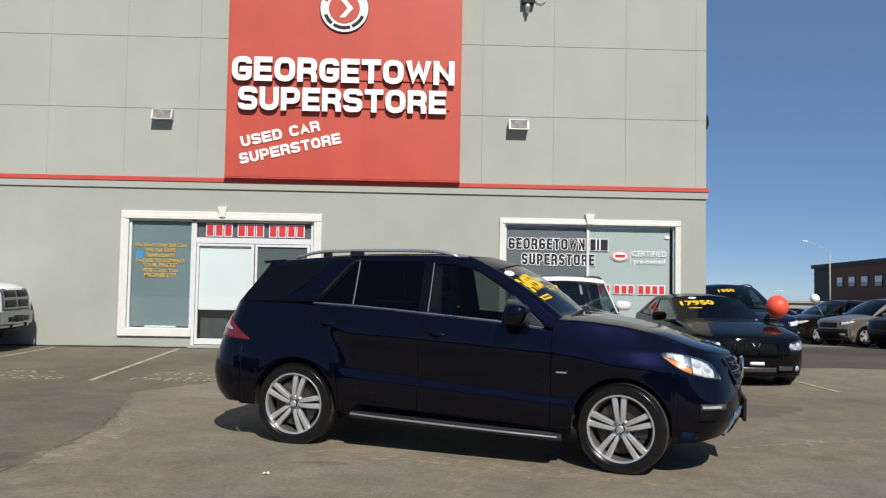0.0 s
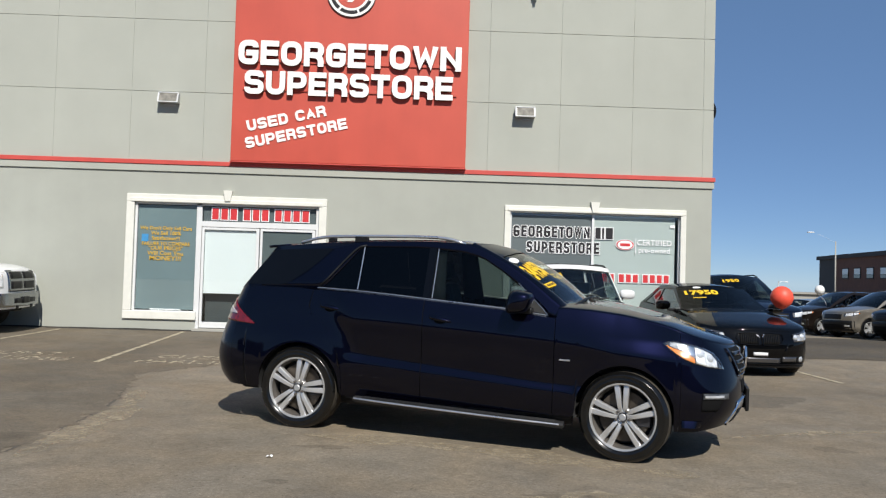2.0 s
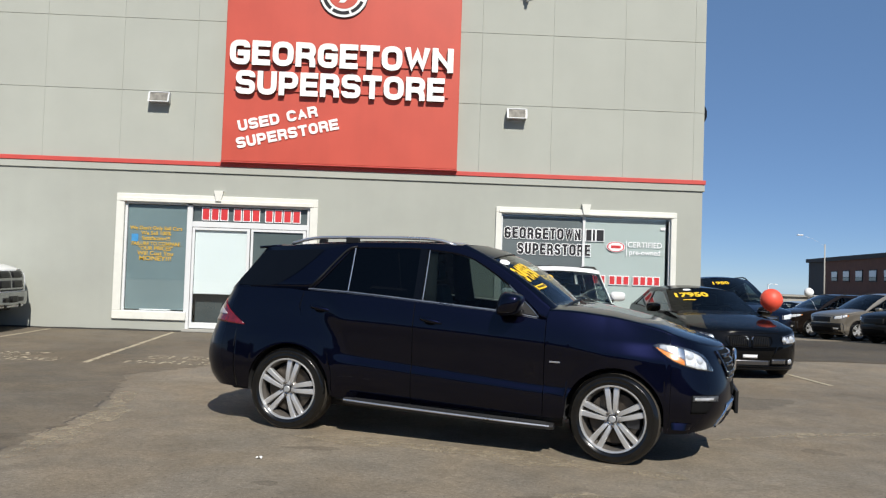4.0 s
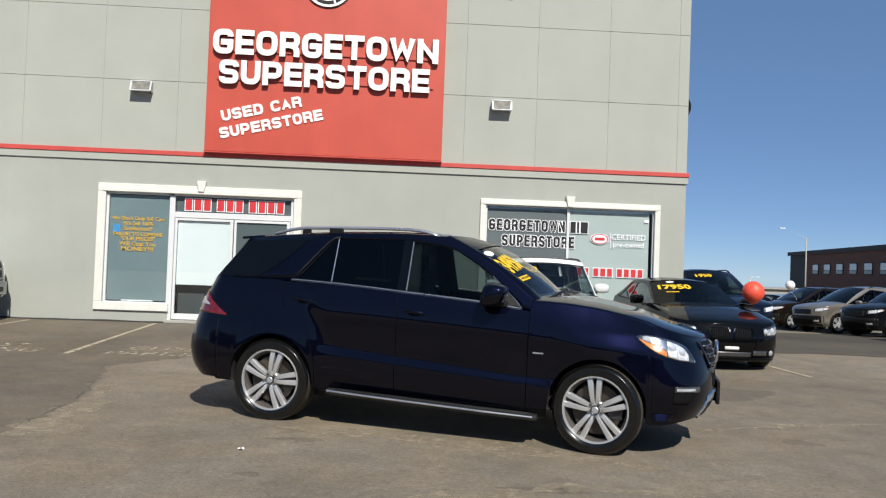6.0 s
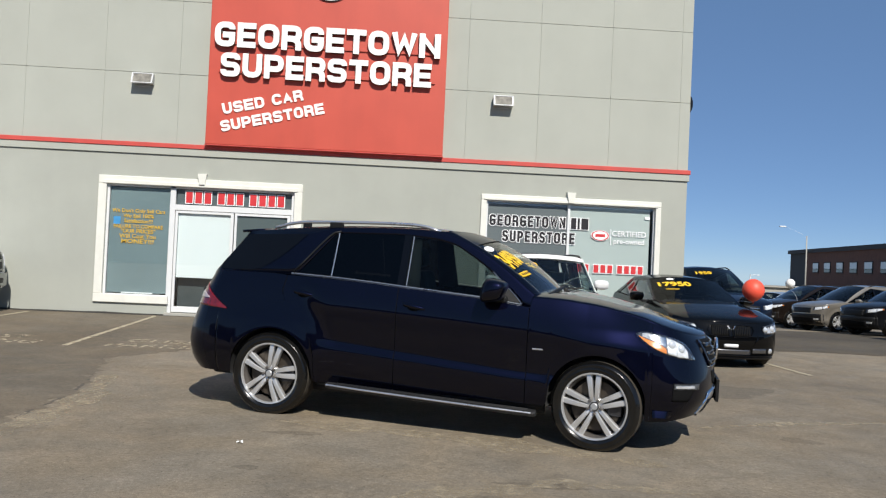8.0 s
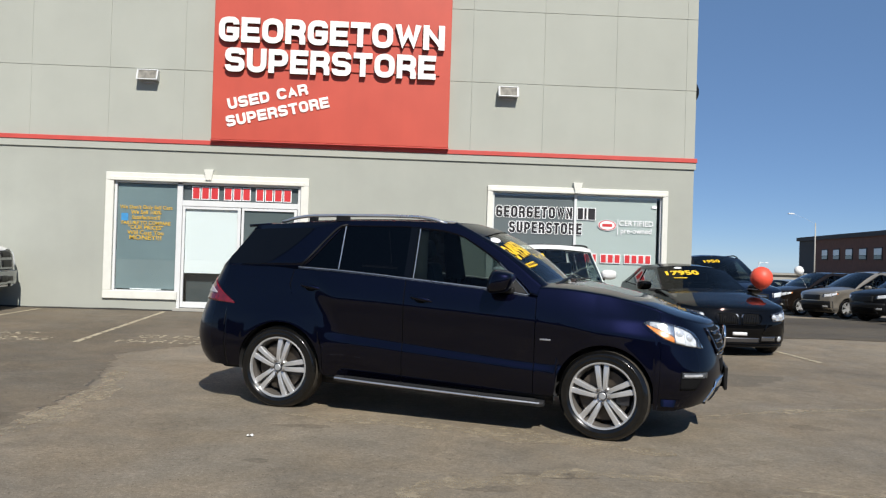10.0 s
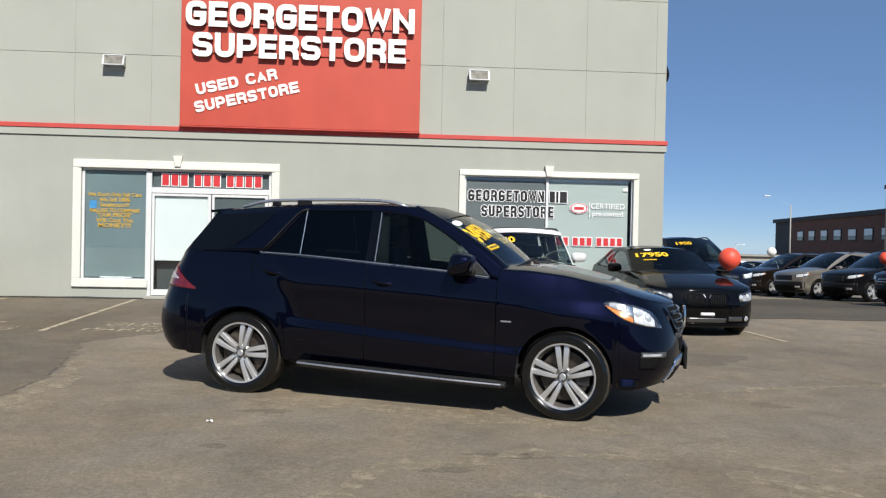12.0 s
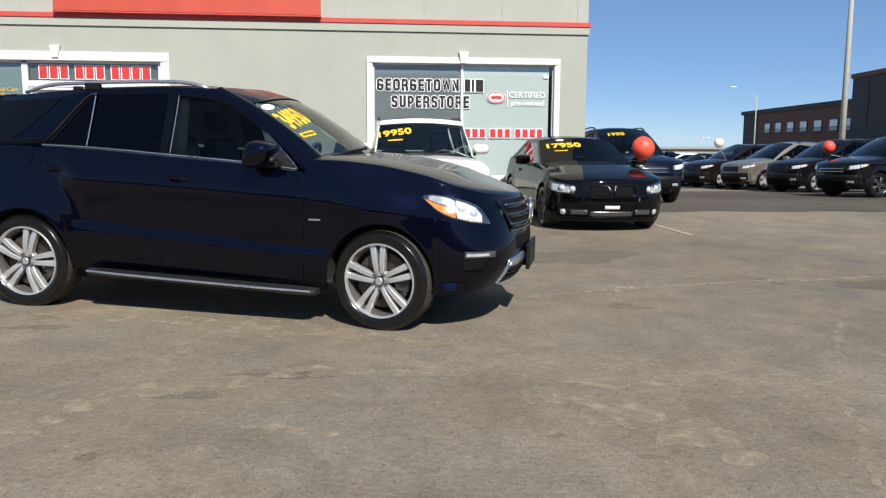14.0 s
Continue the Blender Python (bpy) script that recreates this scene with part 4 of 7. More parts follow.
            bmesh.ops.translate(hr, verts=hr.verts, vec=(sx + 0.02, 0, seat_z + 0.1))
            for q in (b2, hr):
                tmp = bpy.data.meshes.new("t")
                q.to_mesh(tmp)
                q.free()
                bm.from_mesh(tmp)
                bpy.data.meshes.remove(tmp)
            part("seat", bm, seat_mat, root, smooth=False)
    # mirrors
    mx, my, mz = S["mirror"]
    ms = S.get("mirror_size", 1.0)
    for side in (1, -1):
        bm = bmesh.new()
        bmesh.ops.create_uvsphere(bm, u_segments=20, v_segments=12, radius=1)
        for v in bm.verts:
            c = v.co
            q = [math.copysign(abs(c[i]) ** 0.6, c[i]) for i in range(3)]
            v.co = (mx + ms * (0.085 * q[0] + 0.02 * q[2]), side * (my + ms * 0.125 * q[1]), mz + ms * (0.080 - 0.012 * q[0]) * q[2])
        ob = part("wing_mirror", bm, P_OR(S, "mirror_mat", paint), root, smooth=True)
        part("mirror_foot", box_bm((mx - 0.03, side * (my - 0.2) if side > 0 else -(my - 0.08), mz - 0.10), (mx + 0.09, side * (my - 0.08) if side > 0 else -(my - 0.2), mz - 0.05), 0.012), M_BLACK, root)
    # handles
    for hx, hz in S["handles"]:
        for side in (1, -1):
            base = abs(body(hx, hz, side).y)
            n = 14
            rows = []
            bm = bmesh.new()
            for i in range(n + 1):
                q = i / n
                x, z = hx - 0.105 + 0.21 * q, hz + S.get("handle_tilt", 0.0) * (0.5 - q)
                out = 0.036 * math.sin(math.pi * q) ** 0.45
                tall = 0.013 + 0.008 * math.sin(math.pi * min(1.0, q * 1.15))
                rows.append([bm.verts.new((x, side * (base - 0.004 + out * f), z + tall * h)) for f, h in ((0.0, 0.9), (0.75, 1.0), (1.0, 0.55), (1.05, -0.1), (0.9, -0.8), (0.5, -1.0))])
            for a, b in zip(rows, rows[1:]):
                for j in range(5):
                    bm.faces.new((a[j], b[j], b[j + 1], a[j + 1]))
            bmesh.ops.recalc_face_normals(bm, faces=bm.faces)
            part("door_handle", bm, paint, root, smooth=True)
            v = [body(hx + 0.055 * math.cos(2 * math.pi * k / 20), hz - 0.012 + 0.026 * math.sin(2 * math.pi * k / 20), side, 0.0015) for k in range(20)]
            mesh_ob("handle_recess", v, [tuple(range(20))], M_GRILLE, root)
    for xc in (0.0, wb):
        for side in (1, -1):
            wheel(root, xc, side, S, S.get("rim_mat", M_ALLOY), S.get("rim_style", "twin"))
    # lamps and grille
    for nm, (x0, x1), lo, hi, mt, off in S["lamps"]:
        zz = (lo(0.5) + hi(0.5)) / 2
        s0, s1 = s_of(x0, zz), s_of(x1, zz)
        along = (lambda s: (body(s, zz, 1).x - x0) / (x1 - x0)) if S.get("even") else (lambda s: (s - s0) / (s1 - s0))
        flank(nm, s0, s1, lambda s: lo(along(s)), lambda s: hi(along(s)), mt, off, n=22, nz=8, thick=min(0.02, off + 0.006))
    S["extra"](root, body, s_of, smax, shield, paint, gy, roof_fn) if "extra" in S else None
    return root


def P_OR(S, key, paint):
    return S.get(key, paint)


def front_sheet(name, body, smax, y0, y1, z0, z1, mat_, root, off, n=12, nz=6, shape=None, label=""):
    """A sheet on the car's nose between y0 and y1, z0 and z1."""
    def at(y, z):
        lo, hi = smax - 1.2, smax
        for _ in range(22):
            mid = (lo + hi) / 2
            if body(mid, z, 1).y > abs(y):
                lo = mid
            else:
                hi = mid
        p = body(lo, z, 1)
        return Vector((p.x + off, y, z))
    def fn(u, v):
        z = z0 + (z1 - z0) * v
        a, b = (y0, y1) if shape is None else (y0 * shape(v), y1 * shape(v))
        return at(a + (b - a) * u, z)
    return surface(name, fn, n, nz, mat_, root, thick=min(0.02, max(0.004, off)), label=label)


def windscreen_text(root, shield, A, bulge, body_text, u0, v0, size, tilt=0.0, mat_=None, name="price_lettering", bold=0.006, lift=0.008, wide=1.1):
    """Words painted on a windscreen: they follow its curve."""
    p = shield(u0, v0, A, bulge)
    su, sv = (shield(u0 + 0.02, v0, A, bulge) - p).length / 0.02, (shield(u0, v0 + 0.02, A, bulge) - p).length / 0.02
    ob = text_ob(name, body_text, size, mat_ or M_YELLOW, root, Matrix(), bold=bold)
    ob.matrix_local = Matrix()
    bm = bmesh.new()
    bm.from_mesh(ob.data)
    bmesh.ops.subdivide_edges(bm, edges=[e for e in bm.edges if e.calc_length() > 0.03], cuts=2)
    c, s_ = math.cos(radians(tilt)), math.sin(radians(tilt))
    for v in bm.verts:
        x, y = v.co.x * wide, v.co.y
        u, w = u0 + (x * c - y * s_) / su, v0 + (x * s_ + y * c) / sv
        q = shield(u, w, A, bulge)
        n = (shield(u + 0.01, w, A, bulge) - q).cross(shield(u, w + 0.01, A, bulge) - q).normalized()
        v.co = q + n * lift
    bm.to_mesh(ob.data)
    bm.free()
    ob["label"] = "yellow painted price digits"
    return ob


def disc_on(root, m, r, mat_, name, sx=1.0, n=24, parent=None):
    v = [m @ Vector((sx * r * math.cos(2 * math.pi * k / n), r * math.sin(2 * math.pi * k / n), 0)) for k in range(n)]
    return mesh_ob(name, v, [tuple(range(n))], mat_, root)


def const(a):
    return lambda t: a


laid("wall_joint", -22.0, 6.5, 16.61, 16.735, M_CRACK_DARK, 0.006, 60, 1, 0.0, "dark gap where the asphalt meets the wall")


# ---------- building ----------
YF, XC = 16.73, 6.48                    # face and corner of the front wall
WX0, WTOP, YB = -16.0, 9.6, 31.0


def holed_wall(name, xs, zs, holes, y0, y1, mat_, label):
    """A wall in cells from y0 (outside) to y1, open where a cell's middle lies in a hole."""
    def solid(i, k):
        if not (0 <= i < len(xs) - 1 and 0 <= k < len(zs) - 1):
            return False
        x, z = (xs[i] + xs[i + 1]) / 2, (zs[k] + zs[k + 1]) / 2
        return not any(a < x < b and c < z < d for a, b, c, d in holes)
    v, f = [], []

    def quad(*p):
        f.append(tuple(range(len(v), len(v) + 4)))
        v.extend(p)
    for i in range(len(xs) - 1):
        for k in range(len(zs) - 1):
            if not solid(i, k):
                continue
            a, b, c, d = xs[i], xs[i + 1], zs[k], zs[k + 1]
            quad((a, y0, c), (b, y0, c), (b, y0, d), (a, y0, d))
            quad((a, y1, d), (b, y1, d), (b, y1, c), (a, y1, c))
            if not solid(i - 1, k):
                quad((a, y1, c), (a, y0, c), (a, y0, d), (a, y1, d))
            if not solid(i + 1, k):
                quad((b, y0, c), (b, y1, c), (b, y1, d), (b, y0, d))
            if not solid(i, k - 1):
                quad((a, y1, c), (b, y1, c), (b, y0, c), (a, y0, c))
            if not solid(i, k + 1):
                quad((a, y0, d), (b, y0, d), (b, y1, d), (a, y1, d))
    return tagged(mesh_ob(name, v, f, mat_), label, "wall", "", "structure")


D_X0, D_XM, D_X1, D_Z0, D_ZS, D_Z1 = -5.62, -4.30, -1.80, 0.17, 0.40, 2.84
W_X0, W_X1, W_Z0, W_Z1 = 2.20, 5.83, 0.62, 2.88
holed_wall("wall_south", [WX0, D_X0, D_XM, D_X1, W_X0, W_X1, XC], [-0.6, D_Z0, D_ZS, W_Z0, D_Z1, W_Z1, 3.46],
                      [(D_X0, D_XM, D_ZS, D_Z1), (D_XM, D_X1, D_Z0, D_Z1), (W_X0, W_X1, W_Z0, W_Z1)], YF, YF + 0.32, M_STUCCO_LOW, "grey stucco ground-floor wall with two shop openings")
wall_up = tagged(box("wall_south_upper", (WX0, YF + 0.022, 3.46), (XC - 0.02, YF + 0.32, WTOP), M_GROOVE), "upper front wall clad in grey stucco panels", "wall", "", "structure")
wall_e = tagged(box("wall_east", (XC - 0.32, YF + 0.32, -0.8), (XC, YB, WTOP), M_STUCCO_LOW), "grey stucco side wall", "wall", "", "structure")
tagged(box("wall_north", (WX0, YB, -1.0), (XC, YB + 0.3, WTOP), M_STUCCO_LOW), "grey stucco back wall", "wall", "", "structure")
tagged(box("wall_west", (WX0 - 0.3, YF, -0.6), (WX0, YB + 0.3, WTOP), M_STUCCO_LOW), "grey stucco side wall", "wall", "", "structure")
tagged(box("roof_slab", (WX0, YF + 0.32, WTOP - 0.5), (XC - 0.32, YB, WTOP - 0.2), M_CONCRETE), "flat roof of the showroom", "roof", "", "structure")
tagged(box("ceiling", (WX0, YF + 0.33, 3.2), (XC - 0.33, YF + 6, 3.4), M_ROOM), "plain ceiling of the showroom", "ceiling", "", "structure")
tagged(box("floor", (WX0, YF + 0.33, 0.05), (XC - 0.33, YF + 6, 0.16), M_ROOM), "dim floor of the showroom", "floor", "", "structure")
tagged(box("wall_inner", (WX0, YF + 6, 0.05), (XC - 0.33, YF + 6.2, 3.4), M_ROOM), "dim inner wall of the showroom", "wall", "", "structure")
tagged(box("trim_ledge", (WX0, YF - 0.035, 3.47), (XC + 0.035, YF + 0.022, 3.615), M_STUCCO, bevel=0.008), "projecting stucco ledge under the red band", "trim", "", "structure")
tagged(box("trim_band", (WX0, YF - 0.055, 3.615), (XC + 0.05, YF + 0.022, 3.705), M_RED_TRIM, bevel=0.006), "red band along the facade", "trim", "", "structure")
tagged(box("trim_ledge", (XC + 0.0, YF + 0.022, 3.47), (XC + 0.035, YB, 3.615), M_STUCCO), "projecting stucco ledge along the side wall", "trim", "", "structure")
tagged(box("trim_band", (XC + 0.0, YF + 0.022, 3.615), (XC + 0.05, YB, 3.705), M_RED_TRIM), "red band along the side wall", "trim", "", "structure")
# thin dark strip that follows the ground along the wall base
M_FOOT = material("dark wall foot", (0.055, 0.052, 0.046), 0.95, vary=0.3, scale=3, world_space=True)
tagged(surface("baseboard", lambda u, v: (WX0 + (XC + 0.006 - WX0) * u, YF - 0.008, gz(WX0 + (XC - WX0) * u, YF) - 0.06 + (0.086 + 0.008 * math.sin(37 * u) * math.sin(91 * u)) * v), 120, 1, M_FOOT, None, smooth=False, thick=0.006), "dark strip along the foot of the stucco wall", "trim", "", "structure")
# stucco panels of the upper wall: seams near 1.53 m apart
px = [WX0, -14.98, -13.46, -11.94, -10.42, -8.90, -7.37, -5.79, -4.27, -2.75, -1.22, 0.25, 1.69, 3.21, 4.75, 6.26, XC]
pz = [3.700, 5.15, 6.67, 8.17, WTOP]
for i in range(len(px) - 1):
    for k in range(len(pz) - 1):
        box("panel", (px[i] + 0.0012, YF, pz[k] + 0.004), (px[i + 1] - (0.0012 if i < len(px) - 2 else 0), YF + 0.022, pz[k + 1] - 0.004), M_STUCCO, wall_up, bevel=0.0025)
for k in range(len(pz) - 1):
    for i in range(9):
        y0 = YF + 0.03 + 1.56 * i
        box("panel", (XC, y0 + 0.007, pz[k] + 0.007), (XC + 0.018, min(YB, y0 + 1.56) - 0.007, pz[k + 1] - 0.007), M_STUCCO, wall_e, bevel=0.004)

# ---------- red sign ----------
sign = empty("shop_sign", Matrix.Translation((-1.22, YF, 3.73)), "tall red illuminated sign board with white raised letters", "sign")


def on_sign(x, z, y=0.0):
    return Vector((x + 1.22, y, z - 3.73))


SF = -0.14                               # face of the board, before the wall
part("board", box_bm(on_sign(-3.66, 3.725, SF), on_sign(1.225, 8.7, -0.004), 0.012), M_RED, sign)
part("lower_edge", box_bm(on_sign(-3.67, 3.70, SF - 0.008), on_sign(1.235, 3.722, -0.004), 0.003), M_RED_TRIM, sign)
for z in (5.83, 5.24):
    part("raceway", box_bm(on_sign(-3.45, z - 0.03, SF - 0.03), on_sign(1.0, z + 0.03, SF + 0.0), 0.003), M_RED, sign, "red mounting rail behind the letters")


def channel_letter(ch, x, z, w, h, t, parent, depth, y, turn=0.0, origin=None, mats=(M_LETTER, M_RETURN)):
    m = Matrix.Translation(on_sign(x, z, y)) if origin is None else origin
    m = m @ Matrix.Rotation(radians(90), 4, 'X')
    face = part("letter", glyph_bm(ch, w, h, t, 0.012), mats[0], parent)
    face.matrix_local = m @ Matrix.Translation((0, 0, depth))
    if mats[1]:
        back = part("letter_return", glyph_bm(ch, w, h, t, depth), mats[1], parent)
        back.matrix_local = m


def word(text, x0, x1, z, h, t, depth, y, narrow=None):
    n = len(text)
    weights = [{"W": 1.3, "N": 1.08, "O": 1.05, "E": 0.92, "T": 0.98}.get(c, 1.0) for c in text]
    gap = 0.045
    unit = (x1 - x0 - gap * (n - 1)) / sum(weights)
    x = x0
    for c, k in zip(text, weights):
        channel_letter(c, x, z, unit * k, h, t * {"W": 1.12, "N": 1.03}.get(c, 1.0), sign, depth, y)
        x += unit * k + gap


word("GEORGETOWN", -3.545, 1.08, 5.725, 0.51, 0.120, 0.065, SF - 0.025)
word("SUPERSTORE", -3.40, 0.915, 5.115, 0.49, 0.115, 0.065, SF - 0.025)


def slanted(text, x0, z0, length, h, t, angle):
    m0 = Matrix.Translation(on_sign(x0, z0, SF)) @ Matrix.Rotation(radians(-angle), 4, 'Y')
    cells = [0.55 if c == " " else {"W": 1.3}.get(c, 1.0) for c in text]
    gap = 0.028
    unit = (length - gap * (len(text) - 1)) / sum(cells)
    x = 0.0
    for c, k in zip(text, cells):
        if c != " ":
            face = part("letter", glyph_bm(c, unit * k, h, t, 0.02), M_LETTER, sign)
            face.matrix_local = m0 @ Matrix.Translation((x, 0, 0)) @ Matrix.Rotation(radians(90), 4, 'X')
        x += unit * k + gap


slanted("USED CAR", -3.31, 4.345, 1.66, 0.225, 0.055, 13.2)
slanted("SUPERSTORE", -3.33, 3.985, 2.14, 0.225, 0.055, 13.2)
# round badge: plain rings and a chevron, with plain bars for its small print
bc = on_sign(-1.255, 7.32, SF - 0.03)
for r0, y, mt, nm in ((0.515, 0.0, M_RETURN, "badge_rim"), (0.50, -0.012, M_LETTER, "badge_ring"), (0.325, -0.018, M_RED, "badge_field")):
    b = lathe([(0.0, y), (r0, y), (r0, y + 0.05)], 64)
    o = part(nm, b, mt, sign)
    o.location = bc
mesh_ob("badge_chevron", [bc + Vector((x, y, z)) for y in (-0.03, -0.018) for x, z in ((-0.10, 0.20), (0.02, 0.20), (0.19, 0.0), (0.02, -0.20), (-0.10, -0.20), (0.07, 0.0))],
               [(0, 1, 2, 5), (5, 2, 3, 4), (6, 11, 8, 7), (11, 10, 9, 8), (0, 6, 7, 1), (1, 7, 8, 2), (2, 8, 9, 3), (3, 9, 10, 4), (4, 10, 11, 5), (5, 11, 6, 0)], M_LETTER, sign)
for a0, a1 in ((-160, -128), (-122, -72), (-66, -22), (100, 160), (28, 84)):
    pts = []
    for k in range(9):
        a = radians(a0 + (a1 - a0) * k / 8)
        pts += [bc + Vector((r * math.cos(a), -0.0155, r * math.sin(a))) for r in (0.375, 0.45)]
    mesh_ob("badge_bar", pts, [(2 * k, 2 * k + 1, 2 * k + 3, 2 * k + 2) for k in range(8)], M_RED_TRIM if a1 > 90 else M_GREYVINYL, sign)

# ---------- entrance and window ----------
TY = YF - 0.045                          # face of the cream surrounds


def profile_frame(name, bars, parent):
    for a, b, bev in bars:
        part(name, box_bm(a, b, bev), M_TRIM, parent)


def surround(parent, x0, x1, z0, z1, wd, sill):
    """Raised moulding round an opening: an outer band and a thinner inner lip."""
    w2 = wd * 0.45
    profile_frame("moulding", [((x0, TY, z1 - wd), (x1, YF, z1), 0.012), ((x0, TY, z0), (x0 + wd, YF, z1 - wd), 0.012), ((x1 - wd, TY, z0), (x1, YF, z1 - wd), 0.012),
                               ((x0 + wd - w2, TY - 0.018, z1 - wd - 0.002), (x1 - wd + w2, YF - 0.004, z1 - wd + w2), 0.008)], parent)
    if sill:
        profile_frame("sill", [((sill[0], TY - 0.006, z0 - 0.17), (sill[1], YF, z0), 0.012)], parent)


def keystone(parent, x, z):
    v = [(x - 0.055, z), (x + 0.055, z), (x + 0.095, z + 0.22), (x - 0.095, z + 0.22)]
    pts = [(a, TY - 0.05, b) for a, b in v] + [(a, YF, b) for a, b in v]
    mesh_ob("keystone", pts, [(0, 1, 2, 3), (1, 5, 6, 2), (5, 4, 7, 6), (4, 0, 3, 7), (3, 2, 6, 7), (0, 4, 5, 1)], M_TRIM, parent)


GY0 = YF + 0.06                          # plane of the shop glass


def pane(name, x0, x1, z0, z1, parent, mat_=None, y=None):
    y = GY0 if y is None else y
    ob = mesh_ob(name, [(x0, y, z0), (x1, y, z0), (x1, y, z1), (x0, y, z1)],
                 [(0, 1, 2, 3)], mat_ or G_SHOP, parent)
    return ob


def bars_of(name, parent, items, mat_=None, depth=0.07):
    for x0, x1, z0, z1 in items:
        part(name, box_bm((x0, GY0 - depth / 2, z0), (x1, GY0 + depth / 2, z1), 0.004), mat_ or M_ALU, parent)


door = empty("door_1", None, "shop entrance with white aluminium doors in a cream surround", "door", "", "structure")
surround(door, -5.785, -1.635, 0.565, 2.995, 0.165, (-5.785, -4.28))
profile_frame("moulding", [((-1.80, TY, 0.18), (-1.635, YF, 0.565), 0.01)], door)
keystone(door, -3.69, 2.885)
bars_of("frame_bar", door, [(-5.62, -5.57, 0.565, 2.84), (-4.345, -4.235, 0.20, 2.84), (-1.86, -1.80, 0.20, 2.84), (-5.57, -1.86, 2.785, 2.84), (-5.57, -4.345, 0.40, 0.575), (-4.235, -1.86, 2.345, 2.46)])
pane("pane", -5.57, -4.345, 0.575, 2.785, door)
pane("pane", -4.235, -1.86, 2.46, 2.785, door)
part("banner", box_bm((-4.22, GY0 + 0.03, 2.47), (-1.87, GY0 + 0.04, 2.78)), material("dark banner", (0.12, 0.14, 0.145), 0.6), door)
part("threshold", box_bm((-4.345, YF - 0.06, 0.165), (-1.80, YF + 0.25, 0.225), 0.008), M_CONCRETE, door)
for x0, x1, hinge in ((-4.225, -3.035, -3.10), (-3.015, -1.87, -2.95)):
    leaf = empty("door_leaf")
    leaf.parent = door
    bars_of("stile", leaf, [(x0, x0 + 0.05, 0.24, 2.335), (x1 - 0.065, x1, 0.24, 2.335), (x0 + 0.05, x1 - 0.065, 0.24, 0.36), (x0 + 0.05, x1 - 0.065, 2.285, 2.335)], None, 0.05)
    pane("pane", x0 + 0.05, x1 - 0.065, 0.36, 2.285, leaf)
    part("pull_handle", tube_bm([(hinge + 0.02, GY0 - 0.03, 1.05), (hinge + 0.02, GY0 - 0.08, 1.08), (hinge + 0.02, GY0 - 0.08, 1.36), (hinge + 0.02, GY0 - 0.03, 1.39)], 0.014, 8), M_BLACK, leaf)
part("door_blind", box_bm((-4.17, GY0 + 0.03, 0.957), (-3.11, GY0 + 0.042, 2.28)), M_BLIND, door, "white blind behind the door glass")
# added dark sheet: its colour stands in for the hall's shade behind the glass
part("hall_shade_sheet", box_bm((-4.17, GY0 + 0.22, 0.25), (-1.95, GY0 + 0.24, 2.30)), material("painted shade of the hall", (0.055, 0.068, 0.07), 0.9), door)
part("leaf_film", box_bm((-2.96, GY0 + 0.012, 0.37), (-1.94, GY0 + 0.017, 2.28)), material("dim grey door film", (0.105, 0.128, 0.128), 0.5, vary=0.15, scale=0.9, world_space=True), door)
part("film", box_bm((-5.56, GY0 + 0.012, 0.60), (-4.36, GY0 + 0.017, 2.77)), material("grey green window film", (0.20, 0.262, 0.272), 0.5, vary=0.1, scale=0.7, world_space=True), door)


def shop_text(parent, lines, xc, mat_, y):
    for s, z, size, st in lines:
        text_ob("lettering", s, size, mat_, parent, plane_frame((xc, y, z), (1, 0, 0), (0, 0, 1)), bold=0.002, stretch=st)


shop_text(door, [("We Don't Only Sell Cars", 2.285, 0.105, 1.0), ("We Sell 100%", 2.18, 0.11, 1.0), ("Satisfaction!!!", 2.075, 0.11, 1.0), ("FAILURE TO COMPARE", 1.96, 0.105, 0.93),
                 ("\"OUR PRICES\"", 1.865, 0.115, 1.0), ("Will Cost You", 1.76, 0.12, 1.05), ("MONEY!!!", 1.655, 0.125, 1.25)], -4.975, M_AMBERVINYL, GY0 - 0.004)
part("sill_strip", box_bm((-5.26, GY0 + 0.002, 0.585), (-4.62, GY0 + 0.008, 0.612)), M_WHITE, door)
part("blue_mark", box_bm((-5.48, GY0 - 0.002, 2.0), (-5.34, GY0 - 0.001, 2.16)), M_BLUEVINYL, door)


def outlined_bars(parent, x0, x1, z0, z1, groups, gap):
    """A number shown as plain red bars with white edges."""
    total = sum(groups) + gap * (len(groups) - 1)
    unit = (x1 - x0) / total
    x = x0
    for gsize in groups:
        for k in range(gsize):
            a, b = x + unit * (k + 0.15), x + unit * (k + 0.85)
            part("number_edge", box_bm((a - 0.018, GY0 - 0.006, z0 - 0.018), (b + 0.018, GY0 - 0.003, z1 + 0.018)), M_WHITE, parent)
            part("number_bar", box_bm((a, GY0 - 0.012, z0), (b, GY0 - 0.008, z1)), M_REDVINYL, parent)
        x += unit * (gsize + gap)


outlined_bars(door, -4.06, -1.99, 2.505, 2.74, (3, 3, 4), 0.45)

